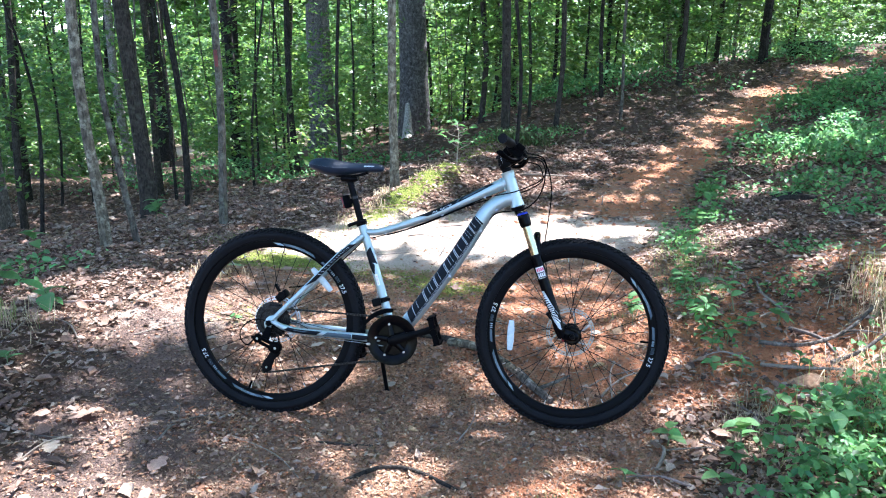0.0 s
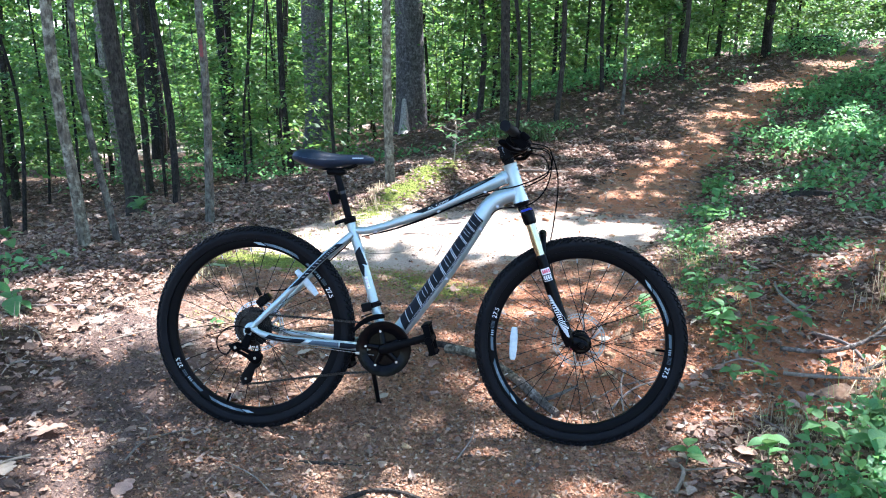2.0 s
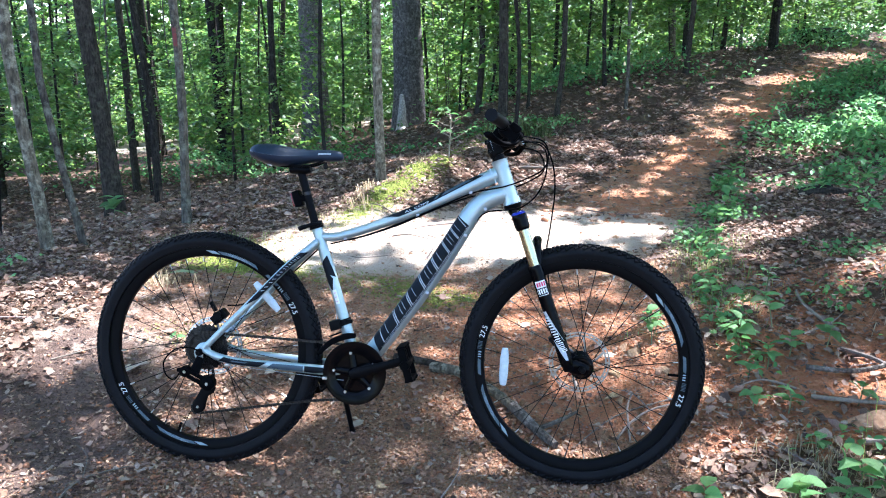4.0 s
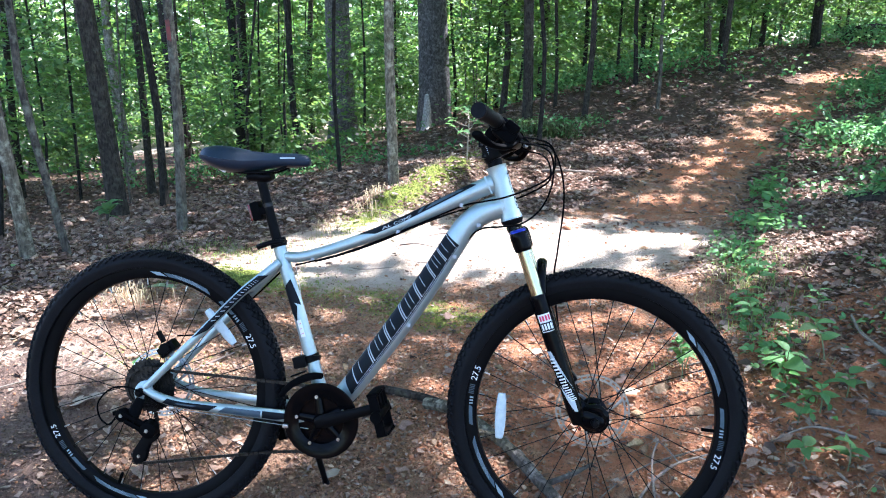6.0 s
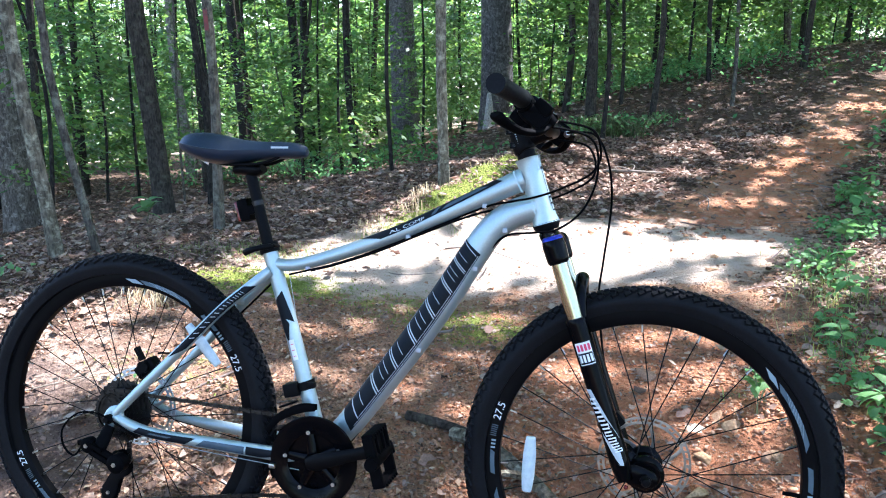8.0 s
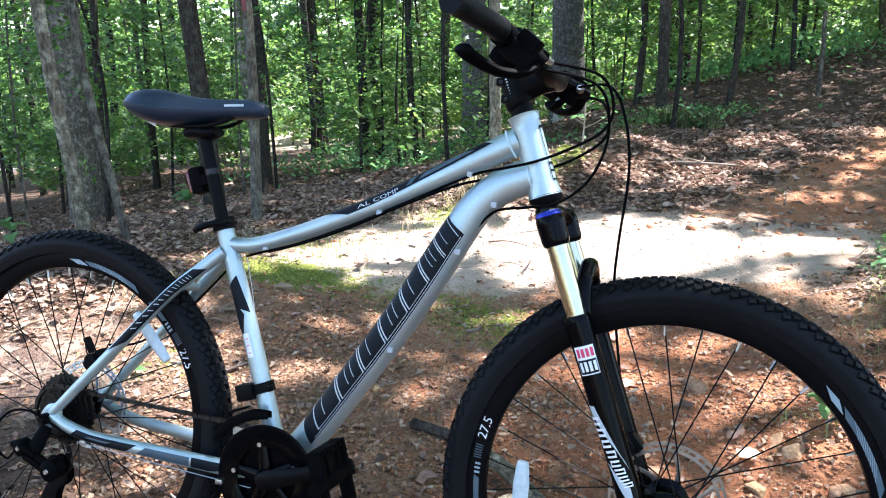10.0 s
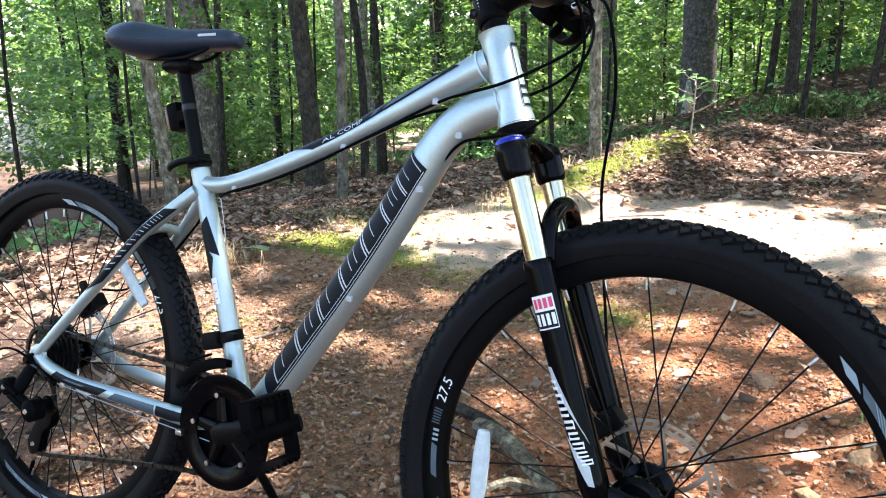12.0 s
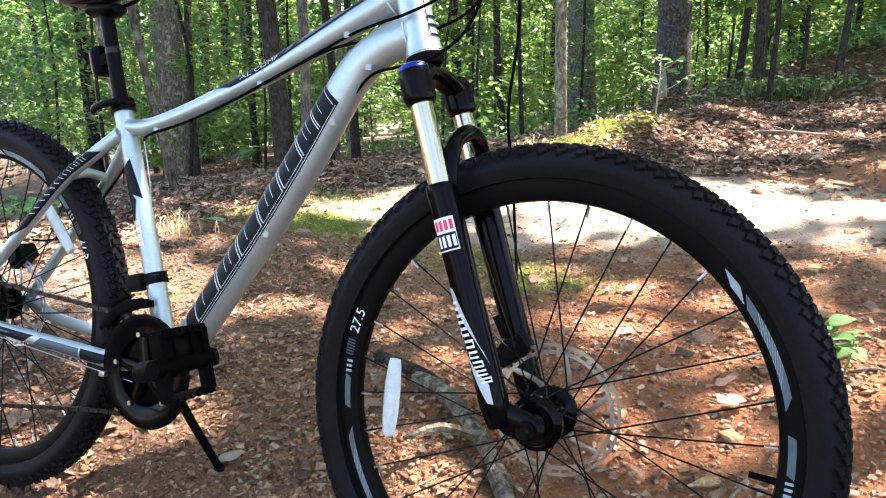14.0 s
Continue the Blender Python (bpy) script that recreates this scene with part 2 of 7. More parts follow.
def ground_material():
    """Leaf-strewn forest soil with red clay on the worn trail and moss, mixed by the wear of each spot."""
    m = bpy.data.materials.new("forest_soil")
    m.use_nodes = True
    nt = m.node_tree
    nd, ln = nt.nodes, nt.links
    bsdf = nd["Principled BSDF"]
    bsdf.inputs["Roughness"].default_value = 0.95
    bsdf.inputs["Specular IOR Level"].default_value = 0.15
    tc = nd.new("ShaderNodeTexCoord")

    def noise_at(scale, detail=6, rough=0.65):
        n = nd.new("ShaderNodeTexNoise")
        n.inputs["Scale"].default_value = scale
        n.inputs["Detail"].default_value = detail
        n.inputs["Roughness"].default_value = rough
        ln.new(tc.outputs["Object"], n.inputs["Vector"])
        return n.outputs["Fac"]

    def blend(f, a, b):
        x = nd.new("ShaderNodeMix")
        x.data_type = "RGBA"
        ln.new(f, x.inputs["Factor"])
        for s, v in (("A", a), ("B", b)):
            if isinstance(v, tuple):
                x.inputs[s].default_value = (*v, 1)
            else:
                ln.new(v, x.inputs[s])
        return x.outputs["Result"]

    def rng(f, lo, hi, a=0.0, b=1.0):
        x = nd.new("ShaderNodeMapRange")
        x.inputs["From Min"].default_value, x.inputs["From Max"].default_value = lo, hi
        x.inputs["To Min"].default_value, x.inputs["To Max"].default_value = a, b
        ln.new(f, x.inputs["Value"])
        return x.outputs[0]

    def attr(name):
        a = nd.new("ShaderNodeAttribute")
        a.attribute_name = name
        return a.outputs["Fac"]

    vor = nd.new("ShaderNodeTexVoronoi")
    vor.inputs["Scale"].default_value = 38
    ln.new(tc.outputs["Object"], vor.inputs["Vector"])
    chips = nd.new("ShaderNodeSeparateColor")
    ln.new(vor.outputs["Color"], chips.inputs[0])
    litter = blend(rng(noise_at(5), 0.3, 0.7), (0.06, 0.038, 0.026), (0.14, 0.09, 0.06))
    litter = blend(chips.outputs[0], litter, (0.13, 0.082, 0.055))
    dirt = blend(rng(noise_at(3.5), 0.35, 0.65), (0.445, 0.242, 0.138), (0.295, 0.163, 0.097))
    dirt = blend(rng(noise_at(60), 0.4, 0.7), dirt, (0.50, 0.30, 0.175))
    dirt = blend(rng(noise_at(140, 3), 0.52, 0.68), dirt, (0.16, 0.09, 0.055))
    humus = blend(rng(noise_at(4), 0.35, 0.65), (0.25, 0.17, 0.13), (0.14, 0.092, 0.07))
    humus = blend(rng(noise_at(120, 3), 0.5, 0.68), humus, (0.08, 0.053, 0.04))
    dirt = blend(rng(attr("humus"), 0.15, 0.75), dirt, humus)
    clay = blend(rng(noise_at(6), 0.35, 0.7), (0.53, 0.21, 0.10), (0.37, 0.15, 0.075))
    clay = blend(rng(noise_at(45), 0.45, 0.75), clay, (0.54, 0.27, 0.14))
    clay = blend(rng(noise_at(130, 3), 0.55, 0.7), clay, (0.22, 0.10, 0.055))
    moss = blend(rng(noise_at(70), 0.35, 0.65), (0.15, 0.17, 0.036), (0.27, 0.30, 0.06))

    def ragged(a, amount=0.5, scale=14.0):
        x = nd.new("ShaderNodeMath")
        x.operation = "ADD"
        ln.new(attr(a), x.inputs[0])
        ln.new(rng(noise_at(scale), 0.25, 0.75, -amount, amount), x.inputs[1])
        return rng(x.outputs[0], 0.35, 0.65)

    c = blend(ragged("dirt"), litter, dirt)
    c = blend(ragged("clay"), c, clay)
    # dry dusty tone, painted extra pale so the sun patches on it turn white
    sunlit_dust = blend(rng(noise_at(9), 0.35, 0.7), (0.66, 0.53, 0.41), (0.53, 0.39, 0.28))
    sunlit_dust = blend(rng(noise_at(80, 4), 0.55, 0.72), sunlit_dust, (0.36, 0.22, 0.14))
    c = blend(ragged("sunlit_dust", 0.45, 9), c, sunlit_dust)
    c = blend(ragged("moss", 0.4, 22), c, moss)
    ln.new(c, bsdf.inputs["Base Color"])
    b = nd.new("ShaderNodeBump")
    b.inputs["Distance"].default_value = 0.03
    add = nd.new("ShaderNodeMath")
    add.operation = "ADD"
    ln.new(noise_at(75, 10, 0.75), add.inputs[0])
    ln.new(rng(vor.outputs["Distance"], 0.0, 0.5, 0.4, 0.0), add.inputs[1])
    ln.new(add.outputs[0], b.inputs["Height"])
    ln.new(b.outputs[0], bsdf.inputs["Normal"])
    return m


soil = ground_material()


# ---- mesh helpers ----
def part(name, bm, mat, parent=None, label="", smooth=True):
    """Links a bmesh as one mesh object, under a thing or a part."""
    me = bpy.data.meshes.new(name)
    bmesh.ops.recalc_face_normals(bm, faces=bm.faces)
    bm.to_mesh(me)
    bm.free()
    me.materials.append(mat)
    if smooth:
        me.shade_smooth()
        me.set_sharp_from_angle(angle=radians(42))
    ob = new(name, me)
    if parent is not None:
        ob.parent = parent
    if label:
        tagged(ob, label)
    return ob


def sheet(name, verts, faces, mat, parent=None, smooth=False):
    """Links arrays of points and faces as one mesh object."""
    me = bpy.data.meshes.new(name)
    verts = np.asarray(verts, dtype=np.float32).reshape(-1, 3)
    faces = np.asarray(faces, dtype=np.int32)
    k = faces.shape[1]
    me.vertices.add(len(verts))
    me.vertices.foreach_set("co", verts.ravel())
    me.loops.add(faces.size)
    me.loops.foreach_set("vertex_index", faces.ravel())
    me.polygons.add(len(faces))
    me.polygons.foreach_set("loop_start", np.arange(0, faces.size, k, dtype=np.int32))
    me.update(calc_edges=True)
    me.validate()
    me.materials.append(mat)
    if smooth:
        me.shade_smooth()
    ob = new(name, me)
    if parent is not None:
        ob.parent = parent
    return ob


def catmull(pts, sub):
    pts = [Vector(p) for p in pts]
    if len(pts) == 2 or sub <= 1:
        return pts
    out = []
    for i in range(len(pts) - 1):
        p0, p1, p2, p3 = pts[max(i - 1, 0)], pts[i], pts[i + 1], pts[min(i + 2, len(pts) - 1)]
        for k in range(sub):
            t = k / sub
            out.append(0.5 * ((2 * p1) + (p2 - p0) * t + (2 * p0 - 5 * p1 + 4 * p2 - p3) * t * t + (3 * p1 - p0 - 3 * p2 + p3) * t ** 3))
    out.append(pts[-1])
    return out


def rails(pts, rad, sub=6, side=(0, -1, 0)):
    """The rings of a swept tube: centre, sideways, upward and the two radii of each."""
    line = catmull(pts, sub)
    if not isinstance(rad, (list, tuple)):
        rad = [rad] * len(pts)
    rad = [r if isinstance(r, tuple) else (r, r) for r in rad]
    n, out = len(line), []
    for i, p in enumerate(line):
        t = (line[min(i + 1, n - 1)] - line[max(i - 1, 0)]).normalized()
        s = Vector(side)
        if abs(s.dot(t)) > 0.95:
            s = Vector((0.0, 0.0, 1.0)) if abs(t.z) < 0.9 else Vector((1.0, 0.0, 0.0))
        b = (s - t * s.dot(t)).normalized()
        u = b.cross(t)
        f = i / max(n - 1, 1) * (len(rad) - 1)
        j = min(int(f), len(rad) - 2) if len(rad) > 1 else 0
        a, c = rad[j], rad[min(j + 1, len(rad) - 1)]
        out.append((p, b, u, a[0] + (c[0] - a[0]) * (f - j), a[1] + (c[1] - a[1]) * (f - j)))
    return out


def tube(bm, pts, rad, n=14, sub=6, side=(0, -1, 0), caps=True):
    rings = rails(pts, rad, sub, side)
    loops = []
    for p, b, u, ra, rb in rings:
        loops.append([bm.verts.new(p + b * (math.cos(2 * math.pi * k / n) * ra) + u * (math.sin(2 * math.pi * k / n) * rb)) for k in range(n)])
    for a, c in zip(loops, loops[1:]):
        for k in range(n):
            bm.faces.new((a[k], a[(k + 1) % n], c[(k + 1) % n], c[k]))
    if caps:
        bm.faces.new(loops[0])
        bm.faces.new(loops[-1])
    return rings


def lathe(bm, profile, centre, n=48, closed=True):
    """Revolves (radius, sideways) pairs round the axis along y through centre."""
    centre = Vector(centre)
    loops = []
    for k in range(n):
        a = 2 * math.pi * k / n
        loops.append([bm.verts.new(centre + Vector((r * math.cos(a), -w, r * math.sin(a)))) for r, w in profile])
    m = len(profile)
    for k in range(n):
        a, c = loops[k], loops[(k + 1) % n]
        for j in range(m if closed else m - 1):
            bm.faces.new((a[j], a[(j + 1) % m], c[(j + 1) % m], c[j]))
    if not closed:
        for j in (0, m - 1):
            bm.faces.new([lp[j] for lp in loops])


def block(bm, centre, size, turn=None, bevel=0.0, taper=1.0):
    """A box, tapered towards its top, with bevelled edges."""
    tmp = bmesh.new()
    bmesh.ops.create_cube(tmp, size=1.0)
    for v in tmp.verts:
        k = taper if v.co.z > 0 else 1.0
        v.co = Vector((v.co.x * size[0] * k, v.co.y * size[1] * k, v.co.z * size[2]))
    if bevel:
        bmesh.ops.bevel(tmp, geom=tmp.edges[:], offset=bevel, segments=2, affect="EDGES", profile=0.7)
    m = Matrix.Translation(centre) @ (turn.to_4x4() if turn is not None else Matrix.Identity(4))
    made = [bm.verts.new(m @ v.co) for v in tmp.verts]
    for f in tmp.faces:
        bm.faces.new([made[v.index] for v in f.verts])
    tmp.free()


_lattice = np.random.RandomState(7).rand(256, 256)


def vnoise(x, y, scale, ox=0.0):
    """Smooth value noise in -1..1."""
    x, y = np.asarray(x, float) * scale + 31.7 + ox, np.asarray(y, float) * scale + 57.3 + ox * 1.7
    i, j = np.floor(x).astype(int), np.floor(y).astype(int)
    fx, fy = x - i, y - j
    fx, fy = fx * fx * (3 - 2 * fx), fy * fy * (3 - 2 * fy)
    a, b = _lattice[i % 256, j % 256], _lattice[(i + 1) % 256, j % 256]
    c, d = _lattice[i % 256, (j + 1) % 256], _lattice[(i + 1) % 256, (j + 1) % 256]
    return 2 * ((a + (b - a) * fx) * (1 - fy) + (c + (d - c) * fx) * fy) - 1


# ---- the lie of the land ----
TRAIL_Y = (-40, 0, 2.6, 4.4, 5.4, 6.0, 7.7, 9.3, 10.9, 12.1, 13.05, 14.8, 20, 40)
TRAIL_X = (-0.6, -0.1, 0.1, 0.3, 0.80, 1.38, 2.29, 3.28, 4.36, 5.44, 6.34, 8.1, 13.5, 33)


def soft(a, k=3.0):
    return np.logaddexp(0, np.asarray(a, float) * k) / k


def trail_x(y):
    y = np.asarray(y, float)
    return (np.interp(y - 0.5, TRAIL_Y, TRAIL_X) + 2 * np.interp(y, TRAIL_Y, TRAIL_X) + np.interp(y + 0.5, TRAIL_Y, TRAIL_X)) / 4


def bell(x, y, cx, cy, rx, ry, turn=0.0):
    c, s = math.cos(turn), math.sin(turn)
    u, v = (x - cx) * c + (y - cy) * s, -(x - cx) * s + (y - cy) * c
    return np.exp(-(u / rx) ** 2 - (v / ry) ** 2)


def land(x, y):
    """Height of the ground, without its small relief."""
    x, y = np.asarray(x, float), np.asarray(y, float)
    yy = np.minimum(y, 45.0)
    spine = 0.035 * soft(yy - 2.6) + 0.13 * soft(yy - 7.0) - 0.12 * soft(yy - 14.5, 1.0)
    lat = trail_x(yy) - x
    drop = 0.235 * soft(lat - 3.4, 1.5) - 0.13 * soft(lat - 12.5, 0.7)
    foot = 0.75 + 0.40 * np.clip((3.5 - y) / 0.9, 0, 1)
    bank = 0.24 * soft(-lat - foot, 4.0) - 0.22 * soft(-lat - 3.0, 1.5)
    h = spine - np.minimum(drop, 6.0) + bank
    h = h + 0.115 * bell(x, y, -0.15, 6.5, 1.0, 0.24, radians(66)) + 0.09 * bell(x, y, 0.03, 7.02, 0.5, 0.24, radians(66)) + 0.11 * bell(x, y, 0.40, 8.0, 1.1, 0.42, radians(66)) + 0.12 * bell(x, y, 0.6, 9.4, 1.0, 0.38, radians(75))
    h = h + 0.13 * bell(x, y, -2.05, 3.1, 0.45, 0.4)
    h = h + 0.11 * bell(x, y, -1.55, 3.95, 0.75, 0.95) + 0.05 * bell(x, y, -2.2, 5.6, 1.2, 1.2)
    h = h + 0.05 * bell(x, y, -0.40, 6.25, 0.22, 0.15, 0.6) + 0.05 * bell(x, y, -0.16, 6.75, 0.16, 0.13) + 0.04 * bell(x, y, 0.05, 7.1, 0.18, 0.12)
    h = h - 0.05 * bell(x, y, 0.15, 4.7, 1.2, 0.7) - 0.012 * bell(x, y, 0.1, 2.7, 1.0, 0.5)
    h = h - 0.36 * bell(x, y, -1.0, 16.0, 3.4, 4.6) - 0.22 * bell(x, y, 0.5, 9.8, 1.6, 1.8) - 0.30 * bell(x, y, -2.3, 10.6, 2.2, 2.4)
    h = h - 0.07 * bell(x, y, 1.72, 3.25, 0.22, 0.4) + 0.05 * bell(x, y, 2.2, 3.6, 0.25, 0.5)
    h = h - 0.045 * bell(x, y, 0.0, 2.35, 2.6, 0.85) + 0.03 * bell(x, y, 0.5, 3.5, 0.7, 0.35) - 0.012 * bell(x, y, -0.65, 2.7, 0.35, 0.3)
    return h


BASE = 0.0035


def ground_z(x, y):
    x, y = np.asarray(x, float), np.asarray(y, float)
    near = np.exp(-((x - 0.1) / 6) ** 2 - ((y - 3) / 8) ** 2)
    relief = 0.018 * vnoise(x, y, 2.1) + 0.010 * vnoise(x, y, 5.3, 3) + near * (0.007 * vnoise(x, y, 13, 5) + 0.006 * vnoise(x, y, 27, 9))
    under = np.minimum(1, np.hypot((x - 0.0) / 0.9, (y - 2.68) / 0.45) ** 2)
    return land(x, y) - BASE + relief * (0.25 + 0.75 * under) + 0.25 * vnoise(x, y, 0.12, 2) * np.clip((np.hypot(x, y - 4) - 9) / 10, 0, 1)


def trail_wear(x, y):
    """1 on the bare trail, 0 in the leaf litter."""
    x, y = np.asarray(x, float), np.asarray(y, float)
    half = np.interp(y, (0, 2.5, 3.4, 4.4, 5.6, 7, 11, 30), (0.85, 1.0, 1.2, 1.35, 0.82, 0.42, 0.42, 0.6))
    half = half + 0.55 * (x < trail_x(y)) * np.clip((4.6 - y) / 0.8, 0, 1)
    lat = np.abs(x - trail_x(y)) + 0.3 * (x > trail_x(y)) * np.clip((6.0 - y) / 0.8, 0, 1) + 0.16 * vnoise(x, y, 1.6, 4)
    return np.clip((half - lat) / 0.4 + 0.5, 0, 1)


def clay_wear(x, y):
    x, y = np.asarray(x, float), np.asarray(y, float)
    far = np.clip((y - 5.2) / 1.2, 0, 1) * trail_wear(x, y) * (0.62 + 0.3 * vnoise(x, y, 1.4, 17))
    near = 0.95 * bell(x, y, 0.6, 3.7, 0.75, 1.05, 0.2) + 0.6 * bell(x, y, 0.3, 2.2, 0.45, 0.3) + 0.5 * bell(x, y, 1.3, 3.0, 0.35, 0.3)
    near = near + 0.45 * bell(x, y, 1.7, 4.0, 0.4, 0.5) + 0.8 * bell(x, y, 1.75, 3.1, 0.35, 0.4) + 0.7 * bell(x, y, 2.35, 3.9, 0.3, 0.5)
    return np.clip(far * 0.9 + near, 0, 1)


def moss_wear(x, y):
    x, y = np.asarray(x, float), np.asarray(y, float)
    m = 1.15 * bell(x, y, -0.2, 6.42, 0.95, 0.155, radians(66)) + 0.5 * bell(x, y, -0.2, 4.5, 0.36, 0.2) + 0.9 * bell(x, y, -1.0, 4.62, 0.42, 0.22)
    m = m + 0.6 * bell(x, y, 0.08, 4.25, 0.36, 0.2) + 0.95 * bell(x, y, 0.22, 7.9, 1.2, 0.15, radians(66)) + 0.8 * bell(x, y, 0.5, 9.5, 1.2, 0.24, radians(75)) + 0.5 * bell(x, y, 4.0, 12.2, 1.6, 0.25, radians(48))
    m = m + 0.4 * bell(x, y, -0.9, 3.6, 0.3, 0.16)
    return np.clip(m, 0, 1)


def humus_wear(x, y):
    """Grey-brown humus instead of red dirt on the shaded side of the trail."""
    return np.clip(1.2 * bell(x, y, -1.9, 2.6, 1.3, 1.7) + 0.5 * bell(x, y, 2.2, 3.0, 0.8, 1.5), 0, 1)


def sunlit_dust_wear(x, y):
    """Pale dusty soil on the open trail and in the far clearing, lightened to whiten the sun patches there."""
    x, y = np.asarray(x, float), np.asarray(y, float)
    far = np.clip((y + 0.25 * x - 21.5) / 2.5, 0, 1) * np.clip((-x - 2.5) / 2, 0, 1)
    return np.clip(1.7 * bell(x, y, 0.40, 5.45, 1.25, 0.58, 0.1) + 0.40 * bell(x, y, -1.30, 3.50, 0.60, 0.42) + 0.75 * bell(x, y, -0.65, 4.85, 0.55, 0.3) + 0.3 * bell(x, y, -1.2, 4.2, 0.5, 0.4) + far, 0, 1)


def axis(lo, hi, step, end, grow=1.14):
    inner = list(np.arange(lo, hi + step / 2, step))
    s, up = step, [inner[-1]]
    while up[-1] < end:
        s *= grow
        up.append(up[-1] + s)
    s, down = step, [inner[0]]
    while down[-1] > -end:
        s *= grow
        down.append(down[-1] - s)
    return np.array(down[:0:-1] + inner + up[1:])


gx, gy = axis(-2.6, 2.8, 0.021, 700), axis(1.6, 6.6, 0.021, 700)
GX, GY = np.meshgrid(gx, gy)
GZ = ground_z(GX, GY)
nx, ny = len(gx), len(gy)
ids = np.arange(nx * ny).reshape(ny, nx)
quads = np.stack([ids[:-1, :-1], ids[:-1, 1:], ids[1:, 1:], ids[1:, :-1]], -1).reshape(-1, 4)
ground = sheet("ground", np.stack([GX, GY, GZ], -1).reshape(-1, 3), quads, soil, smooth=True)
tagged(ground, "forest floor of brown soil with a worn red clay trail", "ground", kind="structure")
for key, fn in (("dirt", trail_wear), ("clay", clay_wear), ("moss", moss_wear), ("sunlit_dust", sunlit_dust_wear), ("humus", humus_wear)):
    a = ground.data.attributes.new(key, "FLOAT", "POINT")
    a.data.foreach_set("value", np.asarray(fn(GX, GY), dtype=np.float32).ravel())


# ---- the mountain bike ----
RT = 0.3614                                   # tyre's outer radius
HEADING, TILTED = radians(5.98), radians(10.73)  # nose turned towards the viewer, leaning away on its stand
ahead = Vector((math.cos(HEADING), -math.sin(HEADING), 0))
right = Vector((-math.sin(HEADING), -math.cos(HEADING), 0))
up_b = math.cos(TILTED) * Vector((0, 0, 1)) - math.sin(TILTED) * right
right_b = math.cos(TILTED) * right + math.sin(TILTED) * Vector((0, 0, 1))
rot = Matrix((ahead, -right_b, up_b)).transposed()
bike = tagged(new("mountain_bike"), "silver hardtail mountain bike leaning on its kickstand on the trail", "bicycle")
bike.matrix_world = Matrix.Translation(Vector((-0.6456, 2.8358, 0.3162)) - RT * up_b) @ rot.to_4x4()


def at(u, v, w=0.0):
    """A point of the bike: ahead of the rear axle, above it, and out to its right."""
    return Vector((u + 0.027 * max(0.0, u - 0.474), -w, v * (1.04 if v > 0 else 1.0) + RT))


def pipe(name, pts, rad, mat, parent=None, label="", n=16, sub=6, side=(0, -1, 0)):
    bm = bmesh.new()
    rings = tube(bm, [at(*p) for p in pts], rad, n, sub, side)
    return part(name, bm, mat, parent or bike, label), rings


def skin(rings, s, phi, lift=0.0006):
    """A spot on a tube: s runs along it from 0 to 1, phi (degrees) goes from its right side upwards."""
    f = min(max(s, 0), 1) * (len(rings) - 1)
    i = min(int(f), len(rings) - 2)
    k = f - i
    a, c = rings[i], rings[i + 1]
    p = a[0].lerp(c[0], k)
    b, u = a[1].lerp(c[1], k).normalized(), a[2].lerp(c[2], k).normalized()
    ra, rb = a[3] + (c[3] - a[3]) * k + lift, a[4] + (c[4] - a[4]) * k + lift
    return p + b * (ra * math.cos(radians(phi))) + u * (rb * math.sin(radians(phi)))


def patch(bm, rings, corners, lift=0.0006, na=10, nb=8):
    """A thin printed patch on a tube between four (s, phi) corners."""
    (s0, p0), (s1, p1), (s2, p2), (s3, p3) = corners
    grid = []
    for i in range(na + 1):
        a = i / na
        row = []
        for j in range(nb + 1):
            b = j / nb
            s = (s0 * (1 - a) + s1 * a) * (1 - b) + (s3 * (1 - a) + s2 * a) * b
            p = (p0 * (1 - a) + p1 * a) * (1 - b) + (p3 * (1 - a) + p2 * a) * b
            row.append(bm.verts.new(skin(rings, s, p, lift)))
        grid.append(row)
    for i in range(na):
        for j in range(nb):
            bm.faces.new((grid[i][j], grid[i + 1][j], grid[i + 1][j + 1], grid[i][j + 1]))


def stroke(bm, rings, a, b, ws, wp, lift=0.0011):
    """A printed line on a tube from a to b, ws wide along it and wp degrees round it."""
    patch(bm, rings, ((a[0] - ws, a[1] - wp), (b[0] - ws, b[1] - wp), (b[0] + ws, b[1] + wp), (a[0] + ws, a[1] + wp)), lift, 6, 1)


def lettering(text, place, mat, name, parent, size=1.0, label=""):
    """Built-in letters whose flat points are laid on a surface by place(x, y)."""
    cu = bpy.data.curves.new(name, "FONT")
    cu.body, cu.size, cu.resolution_u = text, size, 3
    ob = bpy.data.objects.new(name, cu)
    scene.collection.objects.link(ob)
    me = bpy.data.meshes.new_from_object(ob.evaluated_get(bpy.context.evaluated_depsgraph_get()))
    bpy.data.objects.remove(ob)
    for v in me.vertices:
        v.co = place(v.co.x, v.co.y)
    me.materials.clear()
    me.materials.append(mat)
    ob = new(name, me)
    ob.parent = parent
    if label:
        tagged(ob, label)
    return ob


